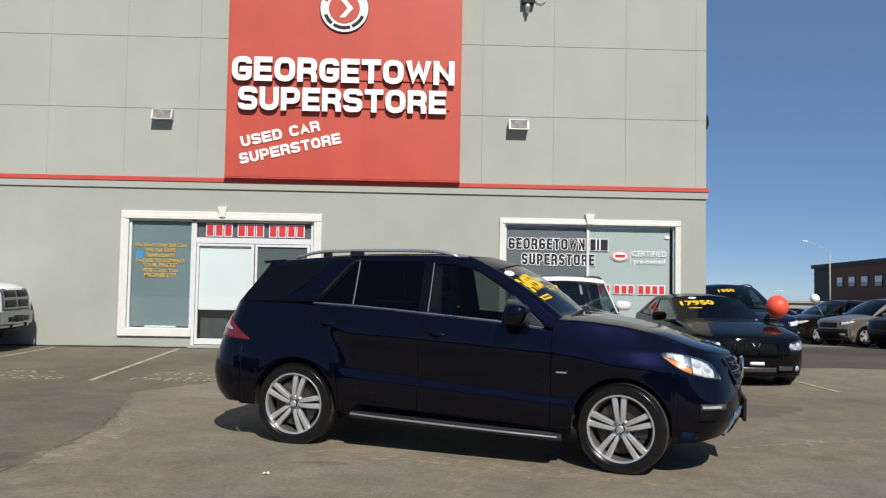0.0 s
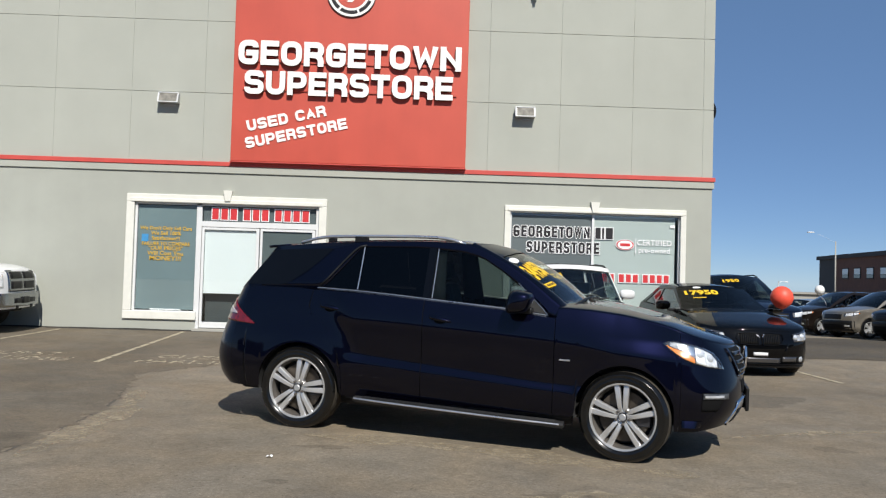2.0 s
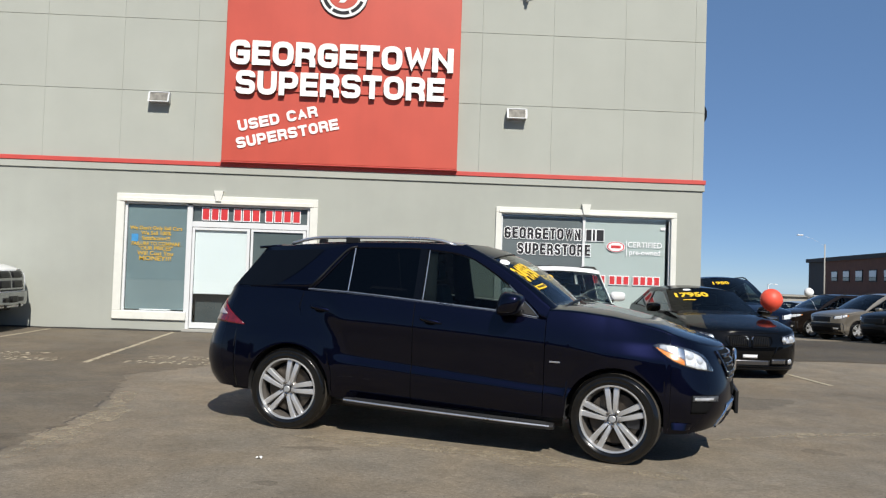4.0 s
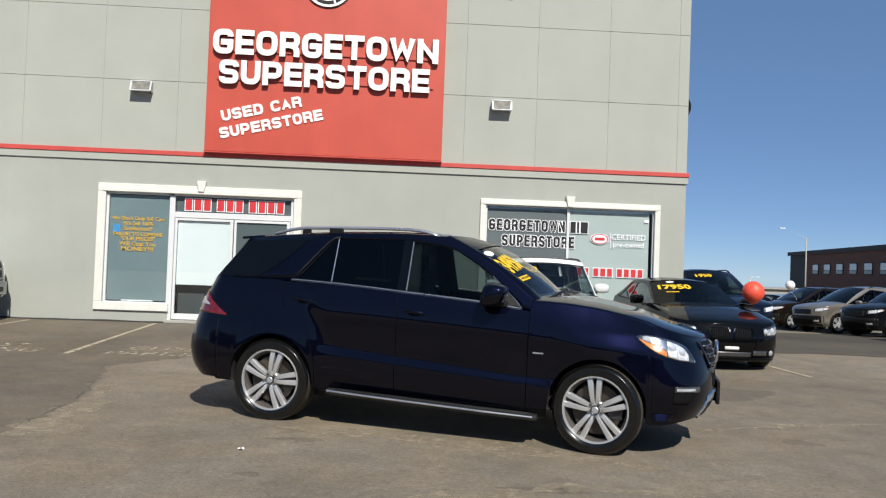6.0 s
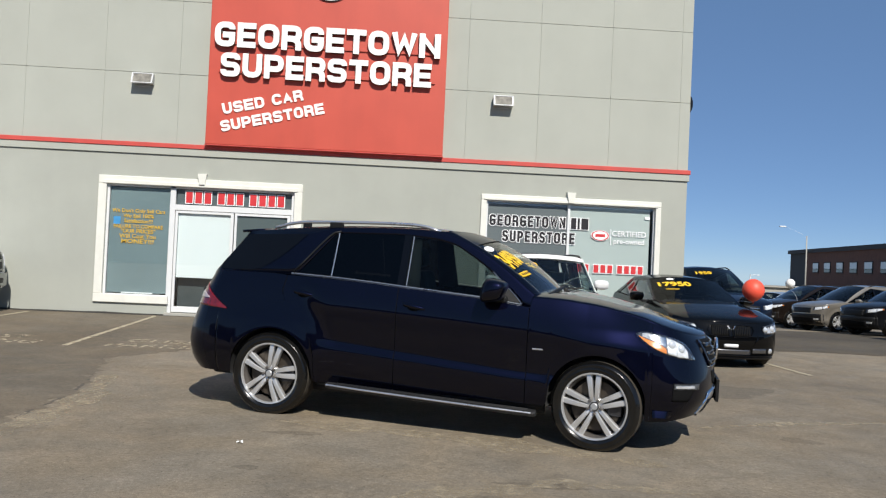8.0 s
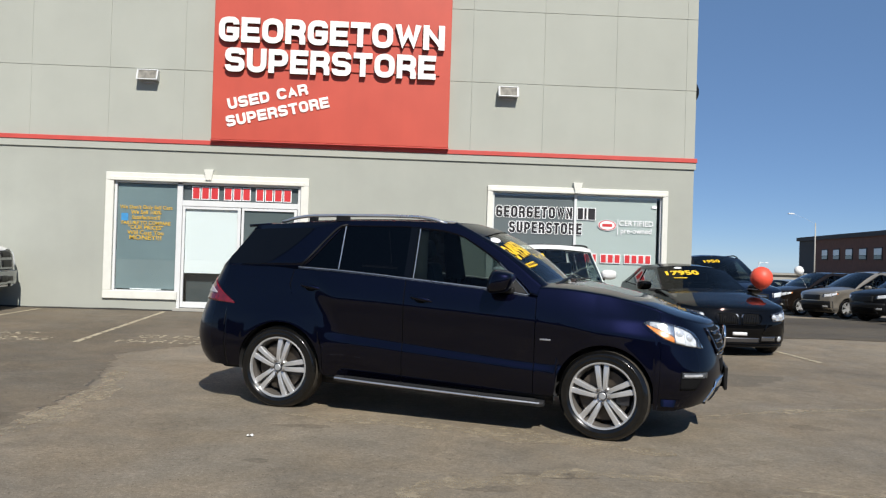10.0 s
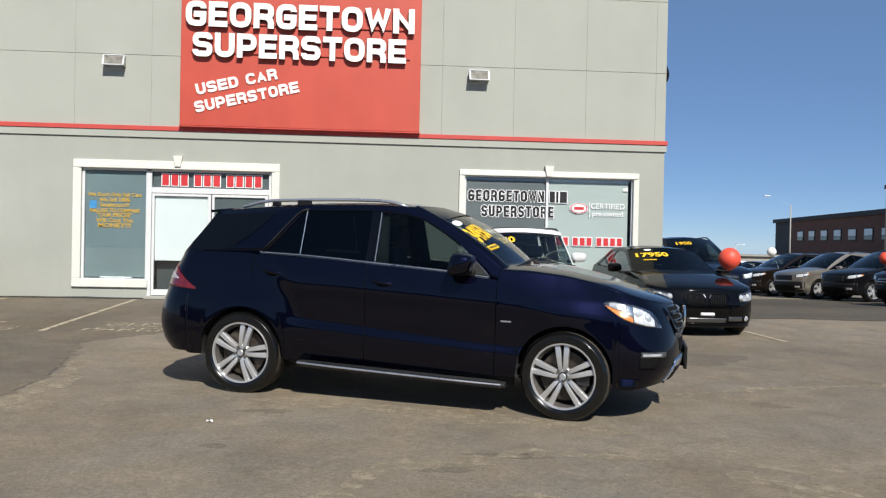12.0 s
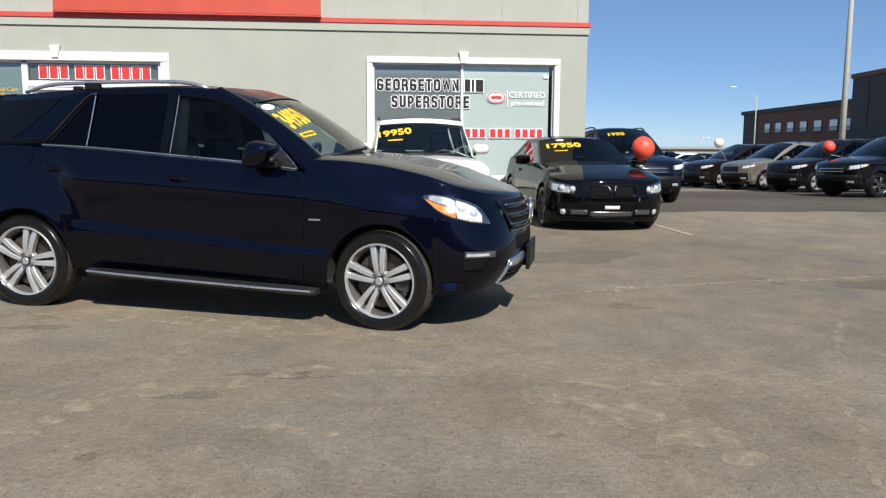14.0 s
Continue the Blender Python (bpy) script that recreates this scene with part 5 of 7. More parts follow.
win = empty("window_1", None, "wide shop window with film and lettering in a cream surround", "window", "", "structure")
surround(win, 2.09, 5.935, 0.62, 2.995, 0.12, (2.09, 5.935))
keystone(win, 3.99, 2.885)
bars_of("frame_bar", win, [(2.20, 2.245, 0.62, 2.88), (5.79, 5.83, 0.62, 2.88), (3.945, 4.0, 0.62, 2.88), (2.245, 3.945, 2.845, 2.88), (4.0, 5.79, 2.845, 2.88), (2.245, 3.945, 0.62, 0.69), (4.0, 5.79, 0.62, 0.69)])
pane("pane", 2.245, 3.945, 0.69, 2.845, win)
pane("pane", 4.0, 5.79, 0.69, 2.845, win)
part("film", box_bm((2.25, GY0 + 0.014, 1.78), (3.94, GY0 + 0.019, 2.84)), material("dark grey film", (0.16, 0.175, 0.18), 0.5, vary=0.06, scale=1, world_space=True), win)
part("film", box_bm((4.005, GY0 + 0.022, 0.70), (5.73, GY0 + 0.027, 2.84)), M_FILM, win, "pale frosted film behind the glass")
part("film", box_bm((2.25, GY0 + 0.014, 0.70), (3.94, GY0 + 0.019, 1.77)), material("pale grey film", (0.3, 0.33, 0.33), 0.5, vary=0.06, scale=1, world_space=True), win)


def outlined_word(parent, text, x0, x1, z0, z1):
    """Dark letters with a white edge, one object a letter."""
    weights = [{"W": 1.35, "E": 0.92, "T": 0.95, "O": 1.08, "G": 1.05}.get(c, 1.0) for c in text]
    gap = 0.034
    unit = (x1 - x0 - gap * (len(text) - 1)) / sum(weights)
    x = x0
    for c, k in zip(text, weights):
        w = unit * k
        if c == "W":
            fitted_text("letter_edge", c, x - 0.014, x + w + 0.014, z0 - 0.014, z1 + 0.014, GY0 - 0.004, M_WHITE, parent, 0.085)
            fitted_text("letter", c, x, x + w, z0, z1, GY0 - 0.006, M_GREYVINYL, parent, 0.05)
            x += w + gap
            continue
        for nm, mt, y, grow in (("letter_edge", M_WHITE, GY0 - 0.003, 0.014), ("letter", M_GREYVINYL, GY0 - 0.005, 0.0)):
            ob = part(nm, glyph_bm(c, w, z1 - z0, 0.048 if c != "W" else 0.042, 0.001, grow), mt, parent)
            ob.matrix_local = Matrix.Translation((x, y, z0)) @ Matrix.Rotation(radians(90), 4, 'X')
        x += w + gap


outlined_word(win, "GEORGETOWN", 2.29, 3.91, 2.345, 2.58)
outlined_word(win, "SUPERSTORE", 2.575, 4.12, 2.02, 2.255)
for x0, x1 in ((4.03, 4.14), (4.17, 4.215), (4.25, 4.40)):     # a maker's name as plain bars
    part("name_edge", box_bm((x0 - 0.016, GY0 - 0.005, 2.33), (x1 + 0.016, GY0 - 0.003, 2.595)), M_WHITE, win)
    part("name_bar", box_bm((x0, GY0 - 0.011, 2.345), (x1, GY0 - 0.008, 2.58)), M_GREYVINYL, win)
for sx, dy, mt, nm in ((1.0, 0.003, M_WHITE, "oval_edge"), (0.93, 0.006, M_REDVINYL, "oval"), (0.80, 0.009, M_WHITE, "oval_field")):
    m = plane_frame((4.665, GY0 - dy, 2.235), (1, 0, 0), (0, 0, 1))
    disc_on(win, m, 0.115 * sx, mt, nm, sx=1.75)
part("oval_bar", box_bm((4.56, GY0 - 0.014, 2.205), (4.77, GY0 - 0.011, 2.265)), M_REDVINYL, win)
part("divider", box_bm((4.885, GY0 - 0.006, 2.04), (4.9, GY0 - 0.003, 2.38)), M_WHITE, win)
shop_text(win, [("CERTIFIED", 2.285, 0.165, 0.98), ("pre-owned", 2.125, 0.16, 0.95)], 5.29, M_WHITE, GY0 - 0.004)
outlined_bars(win, 4.02, 5.63, 1.445, 1.61, (3, 3, 4), 0.45)
part("sticker", box_bm((5.62, GY0 - 0.006, 2.62), (5.72, GY0 - 0.003, 2.68)), M_WHITE, win)


# ---------- wall fittings ----------
M_LENS = material("dusty lamp glass", (0.20, 0.19, 0.165), 0.6, vary=0.45, scale=9, spec=0.15)


def wall_lamp(x, z):
    o = empty("wall_lamp", Matrix.Translation((x, YF, z)), "aluminium wall-mounted floodlight on the stucco", "lamp", "facade floodlights")
    v = [(-0.205, 0, 0.045), (0.205, 0, 0.045), (0.205, 0, 0.26), (-0.205, 0, 0.26), (-0.205, -0.19, 0.055), (0.205, -0.19, 0.055), (0.205, -0.12, 0.26), (-0.205, -0.12, 0.26)]
    mesh_ob("housing", v, [(0, 3, 2, 1), (4, 5, 6, 7), (0, 1, 5, 4), (3, 7, 6, 2), (1, 2, 6, 5), (0, 4, 7, 3)], M_STEEL, o)
    n = Vector((0, -0.205, -0.07)).normalized()
    def at(u, v_):
        a, b = Vector((-0.205 + 0.41 * u, -0.19, 0.055)), Vector((-0.205 + 0.41 * u, -0.12, 0.26))
        return a.lerp(b, v_) + n * 0.004
    surface("lens", lambda u, v_: at(0.06 + 0.88 * u, 0.08 + 0.84 * v_), 4, 4, M_LENS, o, smooth=False)
    f = bmesh.new()
    for (a, b) in (((0.0, 0.0), (1.0, 0.0)), ((0.0, 1.0), (1.0, 1.0)), ((0.0, 0.0), (0.0, 1.0)), ((1.0, 0.0), (1.0, 1.0))):
        tube_bm([at(*a) + n * 0.004, at(*b) + n * 0.004], 0.012, 6, f)
    part("rim", f, M_ALU, o)
    part("backplate", box_bm((-0.12, -0.03, 0.0), (0.12, 0.0, 0.045), 0.005), M_STEEL, o)


wall_lamp(-4.985, 4.845)
wall_lamp(2.455, 4.795)
cctv = empty("security_camera", Matrix.Translation((2.63, YF, 7.55)), "dark wall-mounted security camera with a cable", "camera")
part("mount", box_bm((-0.13, -0.16, 0.0), (0.13, 0, 0.26), 0.012), M_BLACK, cctv)
part("camera_body", lathe([(0.0, -0.21), (0.026, -0.21), (0.032, -0.19), (0.032, -0.12), (0.058, -0.10), (0.060, -0.03), (0.03, 0.0), (0.0, 0.0)], 20, 'z'), M_STEEL, cctv, smooth=True).location = (-0.02, -0.11, 0.0)
part("cable", tube_bm([(0.13, -0.02, 0.14), (0.2, -0.03, 0.06), (0.30, -0.03, 0.04), (0.38, -0.02, 0.10), (0.42, -0.01, 0.2)], 0.010, 6), M_STEEL, cctv)
side_lamp = empty("side_wall_lamp", Matrix.Translation((XC, YF + 0.35, 5.2)), "black wall lamp on the side wall", "lamp")
bm = bmesh.new()
bmesh.ops.create_uvsphere(bm, u_segments=20, v_segments=12, radius=1)
for v in bm.verts:
    v.co = (max(0.0, v.co.x) * 0.16 + 0.018, v.co.y * 0.16, v.co.z * 0.24)
part("housing", bm, M_BLACK, side_lamp, smooth=True)


# ---------- the cars' measures ----------
def suv_glass(x_r, x_q, x_b, x_f, rear_hi=0.06):
    def make(belt, wtop):
        lo = lambda x: belt(x) + 0.02
        hi = lambda x: max(wtop(x), belt(x) + 0.022)
        return [("quarter_window", x_r, x_q - 0.007, lo, hi, G_DARK), ("window_divider", x_q - 0.007, x_q + 0.003, lo, lambda x: hi(x) + 0.004, M_SATIN),
                ("rear_door_window", x_q + 0.003, x_b - 0.022, lo, hi, G_DARK), ("centre_pillar", x_b - 0.036, x_b + 0.034, lambda x: belt(x), lambda x: hi(x) + 0.004, M_GLOSSBLACK),
                ("front_door_window", x_b + 0.022, x_f, lo, hi, G_SIDE)]
    return make


def hero_glass(belt, wtop):
    out = suv_glass(0.146, 0.487, 1.155, 2.255)(belt, wtop)
    out.append(("pillar_trim", 1.203, 1.210, lambda x: belt(x) + 0.02, lambda x: wtop(x), M_SATIN))
    low = curve([(-0.70, 1.285), (-0.30, 1.295), (-0.213, 1.325), (-0.06, 1.43), (0.07, 1.55), (0.169, 1.655)])
    high = curve([(-0.70, 1.29), (-0.462, 1.625), (0.169, 1.66)])
    out.append(("cargo_window", -0.66, 0.165, low, lambda x: max(high(x), low(x) + 0.002), M_GLOSSBLACK))
    out.append(("sail_panel", 2.06, 2.25, lambda x: belt(x) + 0.02, lambda x: wtop(x), M_BLACK))
    return out


def hero_extra(root, body, s_of, smax, shield, paint, gy, roof_fn):
    # nose: grille with three slats, star-sized ring, lower intakes, chrome trim, plate holder
    front_sheet("grille", body, smax, -0.60, 0.60, 0.735, 0.955, M_GRILLE, root, 0.004, 24, 8, shape=lambda v: 0.86 + 0.14 * min(1, v * 1.3))
    for z in (0.762, 0.835, 0.905):
        front_sheet("grille_slat", body, smax, -0.54, 0.54, z - 0.012, z + 0.020, M_GLOSSBLACK, root, 0.018, 24, 3, label="black grille slat with a bright lip")
        front_sheet("slat_lip", body, smax, -0.535, 0.535, z + 0.017, z + 0.0235, M_DULLCHROME, root, 0.025, 24, 2)
    for sy in (-1, 1):
        front_sheet("grille_rim", body, smax, 0.565 * sy if sy > 0 else -0.60, 0.60 if sy > 0 else -0.565, 0.735, 0.955, paint, root, 0.016, 4, 8, shape=lambda v: 0.88 + 0.12 * min(1, v * 1.3))
    front_sheet("grille_lip", body, smax, -0.54, 0.54, 0.724, 0.738, M_DULLCHROME, root, 0.012, 20, 2)
    badge = lathe([(0.082, -0.012), (0.098, -0.012), (0.106, 0.0), (0.098, 0.012), (0.082, 0.012)], 32)
    for k in range(3):
        a = math.pi / 2 + 2 * math.pi * k / 3
        tube_bm([(0, 0, 0), (0.09 * math.cos(a), 0, 0.09 * math.sin(a))], 0.012, 6, badge, 0.004)
    o = part("grille_ring", badge, M_CHROME, root, smooth=True)
    o.matrix_local = Matrix.Translation((3.915, 0, 0.84)) @ Matrix.Rotation(radians(90), 4, 'Z')
    front_sheet("upper_intake", body, smax, -0.46, 0.46, 0.585, 0.690, M_GRILLE, root, 0.004, 20, 4, label="black mesh under the grille")
    front_sheet("lower_intake", body, smax, -0.62, 0.62, 0.385, 0.520, M_GRILLE, root, 0.004, 20, 6)
    front_sheet("skid_panel", body, smax, -0.55, 0.55, 0.462, 0.524, M_SATIN, root, 0.010, 20, 3, shape=lambda v: 1.06 - 0.06 * v, label="satin silver panel over the lower intake")
    for z in (0.405, 0.435):
        front_sheet("intake_bar", body, smax, -0.58, 0.58, z, z + 0.012, M_BLACK, root, 0.012, 20, 2)
    for sy in (-1, 1):
        trim = bmesh.new()
        rows = []
        for y, z in ((0.650, 0.338), (0.622, 0.425), (0.595, 0.505), (0.582, 0.517), (0.43, 0.534), (0.28, 0.545)):
            lo, hi = smax - 1.2, smax
            for _ in range(22):
                mid = (lo + hi) / 2
                lo, hi = (mid, hi) if body(mid, z, 1).y > y else (lo, mid)
            c = body(lo, z, sy)
            rows.append([trim.verts.new((c.x + dx, c.y - sy * dy, c.z + dz)) for dx, dy, dz in ((-0.004, -0.010, 0.008), (0.016, -0.008, 0.007), (0.020, 0.0, 0.0), (0.016, 0.014, -0.011), (-0.004, 0.017, -0.014))])
        for a, b in zip(rows, rows[1:]):
            for j in range(4):
                trim.faces.new((a[j], b[j], b[j + 1], a[j + 1]))
        bmesh.ops.recalc_face_normals(trim, faces=trim.faces)
        part("bumper_trim", trim, M_CHROME, root, "chrome trim round the lower intake", smooth=True)
        # upturned wing at the bumper's lower corner, with a shadow gap above
        surface("bumper_wing", lambda u, v, sy=sy: body(s_of(3.375 + 0.15 * u, 0.35), 0.325 + 0.055 * v, sy, 0.034 * (1 - v) * min(1, 6 * u + 0.5, 3 * (1 - u)) + 0.004), 12, 4, paint, root, flip=sy > 0)
        # dark pocket round the running lamp
        surface("lamp_pocket", lambda u, v, sy=sy: body(s_of(3.525 + (0.125 + 0.075 * v) * u, 0.5), 0.462 + 0.15 * v, sy, 0.004), 12, 6, M_GRILLE, root, flip=sy > 0, thick=0.004)
        for q, zc, r in ((3.50, 0.912, 0.036), (3.575, 0.88, 0.032)):
            c = body(s_of(q, zc), zc, sy, 0.010)
            ob = part("lamp_projector", lathe([(0.0, -0.012), (r * 0.6, -0.010), (r * 0.9, -0.003), (r, 0.0), (r * 1.12, 0.010)], 20), M_BULB, root, smooth=True)
            ob.matrix_local = Matrix.Translation(c) @ Matrix.Rotation(radians(90 + sy * 52), 4, 'Z')
    front_sheet("chin", body, smax, -0.60, 0.60, 0.345, 0.375, M_BLACK, root, 0.010, 16, 2, label="black lower lip of the bumper")
    part("plate_mount", box_bm((3.80, -0.21, 0.42), (3.925, 0.21, 0.57), 0.01), M_GRILLE, root)
    part("plate_holder", box_bm((3.912, -0.26, 0.398), (3.942, 0.26, 0.598), 0.008), M_BLACK, root, "empty black number plate holder")
    # steps, rails, badge, claddings
    for side in (1, -1):
        bm = bmesh.new()
        rows = []
        for x in (0.55, 0.60, 1.2, 1.9, 2.38, 2.43):
            drop = 0.032 * (x - 0.5)
            e = 0.03 if x in (0.55, 2.43) else 0.0
            rows.append([bm.verts.new((x, side * y, z - drop)) for y, z in ((0.84, 0.340), (0.975 - e, 0.334), (1.0 - e, 0.320), (0.985 - e, 0.298), (0.84, 0.29))])
        for a, b in zip(rows, rows[1:]):
            for k in range(4):
                bm.faces.new((a[k], b[k], b[k + 1], a[k + 1]))
        for ends in (rows[0], list(reversed(rows[-1]))):
            bm.faces.new(ends)
        bmesh.ops.recalc_face_normals(bm, faces=bm.faces)
        part("side_step", bm, M_STEP, root, "ribbed dark running board with a bright edge")
        part("step_edge", tube_bm([(0.57, side * 0.985, 0.326), (0.9, side * 1.0, 0.314), (1.4, side * 1.002, 0.297), (2.0, side * 1.0, 0.278), (2.40, side * 0.985, 0.266)], 0.009, 8), M_SATIN, root)
        for k in range(5):
            y = 0.875 + 0.022 * k
            part("step_rib", tube_bm([(0.64, side * y, 0.334), (2.36, side * y, 0.279)], 0.006, 6), M_BLACK, root)

        def sill_fn(u, v, side=side):
            x = 0.40 + 2.10 * u
            return Vector((x, side * (0.855 + 0.020 * v), 0.25 + 0.13 * v))
        surface("sill_cladding", sill_fn, 10, 3, M_BLACK, root, flip=side > 0, thick=0.01)
        line = []
        rail = curve([(-0.20, 1.700), (-0.06, 1.745), (0.09, 1.770), (0.5, 1.787), (0.9, 1.797), (1.18, 1.797), (1.32, 1.782), (1.44, 1.742)], 0.03)
        for k in range(27):
            x = -0.20 + 1.64 * k / 26
            line.append((x, side * (gy(x, 1.73) - 0.02), rail(x)))
        part("roof_rail", tube_bm(line, 0.015, 8), M_SATIN, root, "satin aluminium roof rail", smooth=True)
        part("rail_foot", box_bm((0.37, side * gy(0.45, 1.73) - 0.04 if side > 0 else -gy(0.45, 1.73) - 0.002, 1.715), (0.50, side * gy(0.45, 1.73) + 0.002 if side > 0 else -gy(0.45, 1.73) + 0.04, 1.782), 0.006), M_BLACK, root)
        b = body(2.42, 0.795, side, 0.003)
        part("fender_badge", box_bm((2.375, b.y - 0.004, 0.790), (2.465, b.y + 0.004, 0.803), 0.002), M_SATIN, root)
        # lining of the door pillar, inside the glass
        surface("pillar_lining", lambda u, v, side=side: Vector((1.10 + (0.17 + 0.05 * (1 - v)) * u, side * (gy(1.2, 1.2 + 0.48 * v) - 0.035), 1.20 + 0.48 * v)), 2, 4, M_CABIN, root, thick=0.02)
        # dark seal along the sloping edge of the rear window
        seal = [(x, side * (gy(x, z) + 0.012), z) for x, z in ((0.105, 1.298), (0.19, 1.40), (0.30, 1.54), (0.39, 1.645), (0.44, 1.685), (0.50, 1.698))]
        part("window_seal", tube_bm(seal, 0.011, 6), M_BLACK, root, smooth=True)
        sail = [(x, side * (gy(x, z) + 0.010), z) for x, z in ((1.97, 1.415), (2.10, 1.30), (2.20, 1.21), (2.25, 1.155))]
        part("sail_edge", tube_bm(sail, 0.006, 6), M_DULLCHROME, root)
    # front pillars and header over the edge of the windscreen
    (px0, pz0), (px1, pz1) = S_HERO["A"]
    for side in (1, -1):
        def pillar_fn(u, v, side=side):
            x, z = px0 + (px1 - px0) * v, pz0 + (pz1 - pz0) * v + 4 * S_HERO["bow"] * v * (1 - v)
            q = shield(0.078 if side < 0 else 0.922, v, S_HERO["A"], 0.18)
            r = Vector((x, side * (gy(x, z) + 0.004), z)).lerp(Vector((q.x, q.y, q.z + 0.004)), u)
            return r + Vector((0.4, side * 0.3, 0.86)) * (0.020 * math.sin(math.pi * u) * math.sin(math.pi * min(1.0, 4 * v + 0.1) / 2))
        surface("front_pillar", pillar_fn, 8, 24, paint, root, flip=side < 0)
    surface("roof_header", lambda u, v: shield(u, 0.755 + 0.245 * v, S_HERO["A"], 0.18) + Vector((0.003, 0, 0.007 - 0.004 * v)), 24, 6, paint, root)
    # spoiler and wipers
    surface("roof_spoiler", lambda u, v: Vector((-0.60 + 0.22 * v + 0.06 * (2 * u - 1) ** 2, -0.58 + 1.16 * u, 1.640 + 0.022 * v + 0.014 * (1 - (2 * u - 1) ** 2))), 16, 4, paint, root, thick=0.025)
    part("roof_aerial", box_bm((-0.17, -0.02, 1.72), (-0.08, 0.02, 1.785), 0.012), M_BLACK, root)
    for u0, u1 in ((0.10, 0.52), (0.5, 0.9)):
        p, q = shield(u0, 0.05, S_HERO["A"], 0.18), shield(u1, 0.10, S_HERO["A"], 0.18)
        up = Vector((0.02, 0, 0.02))
        part("wiper", tube_bm([p + up, p.lerp(q, 0.5) + up * 1.4, q + up], 0.013, 6), M_BLACK, root)
    windscreen_text(root, shield, S_HERO["A"], 0.18, "34950", 0.185, 0.485, 0.30, 5, bold=0.010, wide=0.36)
    surface("price_bar", lambda u, v: shield(0.088 + 0.105 * u, 0.285 + 0.048 * v, S_HERO["A"], 0.18) + Vector((0.006, 0, 0.008)), 8, 2, M_YELLOW, root)
    for k in range(4):
        surface("price_bar_mark", lambda u, v: shield(0.099 + 0.022 * k + 0.015 * u, 0.298 + 0.022 * v, S_HERO["A"], 0.18) + Vector((0.009, 0, 0.011)), 2, 1, M_GREYVINYL, root)
    p = shield(0.135, 0.67, S_HERO["A"], 0.18)
    m = plane_frame(p, shield(0.185, 0.67, S_HERO["A"], 0.18) - p, shield(0.135, 0.71, S_HERO["A"], 0.18) - p) @ Matrix.Translation((0, 0, 0.01))
    disc_on(root, m, 0.042, M_WHITE, "windscreen_sticker", 1.6)


def hero_ins(x, z):
    """How far the flank lies inside the greatest half width: shoulder, hollow doors, the lit band above the sill, and full fenders."""
    zc = float(np.interp(x, (0.38, 0.957, 1.652, 2.313, 2.818), (1.030, 1.012, 0.981, 0.944, 0.894)))
    zt, zb_ = float(np.interp(x, (0.5, 2.19, 2.6), (0.722, 0.592, 0.57))), float(np.interp(x, (0.5, 2.19, 2.6), (0.646, 0.546, 0.535)))
    if z > zc:
        door_in = 0.006 + 0.10 * (z - zc) + 0.55 * (z - zc) ** 2
    elif z > zt:
        door_in = 0.006 + 0.030 * ((zc - z) / (zc - zt)) ** 1.3
    elif z > zb_:
        door_in = 0.012 + 0.024 * smooth(zb_, zt, z)
    else:
        door_in = 0.012 + 0.6 * (zb_ - z) ** 2
    full = 0.004 + 0.03 * (z - 0.6) + 0.12 * (z - 0.6) ** 2 if z > 0.6 else 0.004 + 0.6 * (0.6 - z) ** 2
    xh = float(np.interp(z, (0.6, 0.75, 1.016, 1.2), (0.52, 0.50, 0.384, 0.30)))
    k = smooth(xh - 0.11, xh + 0.13, x) * (1 - smooth(2.95, 3.25, x))
    return full + (door_in - full) * k + 0.045 * smooth(2.5, 3.3, x) * smooth(zc - 0.04, zc + 0.12, z)


def pts(*p):
    return curve(list(p))


def lamp_edge(rows, x0, x1, lift=0.0):
    """An edge of the headlamp, given along the car's length, between x0 and x1."""
    c = curve(rows)
    return lambda t: c(x0 + (x1 - x0) * t) + lift


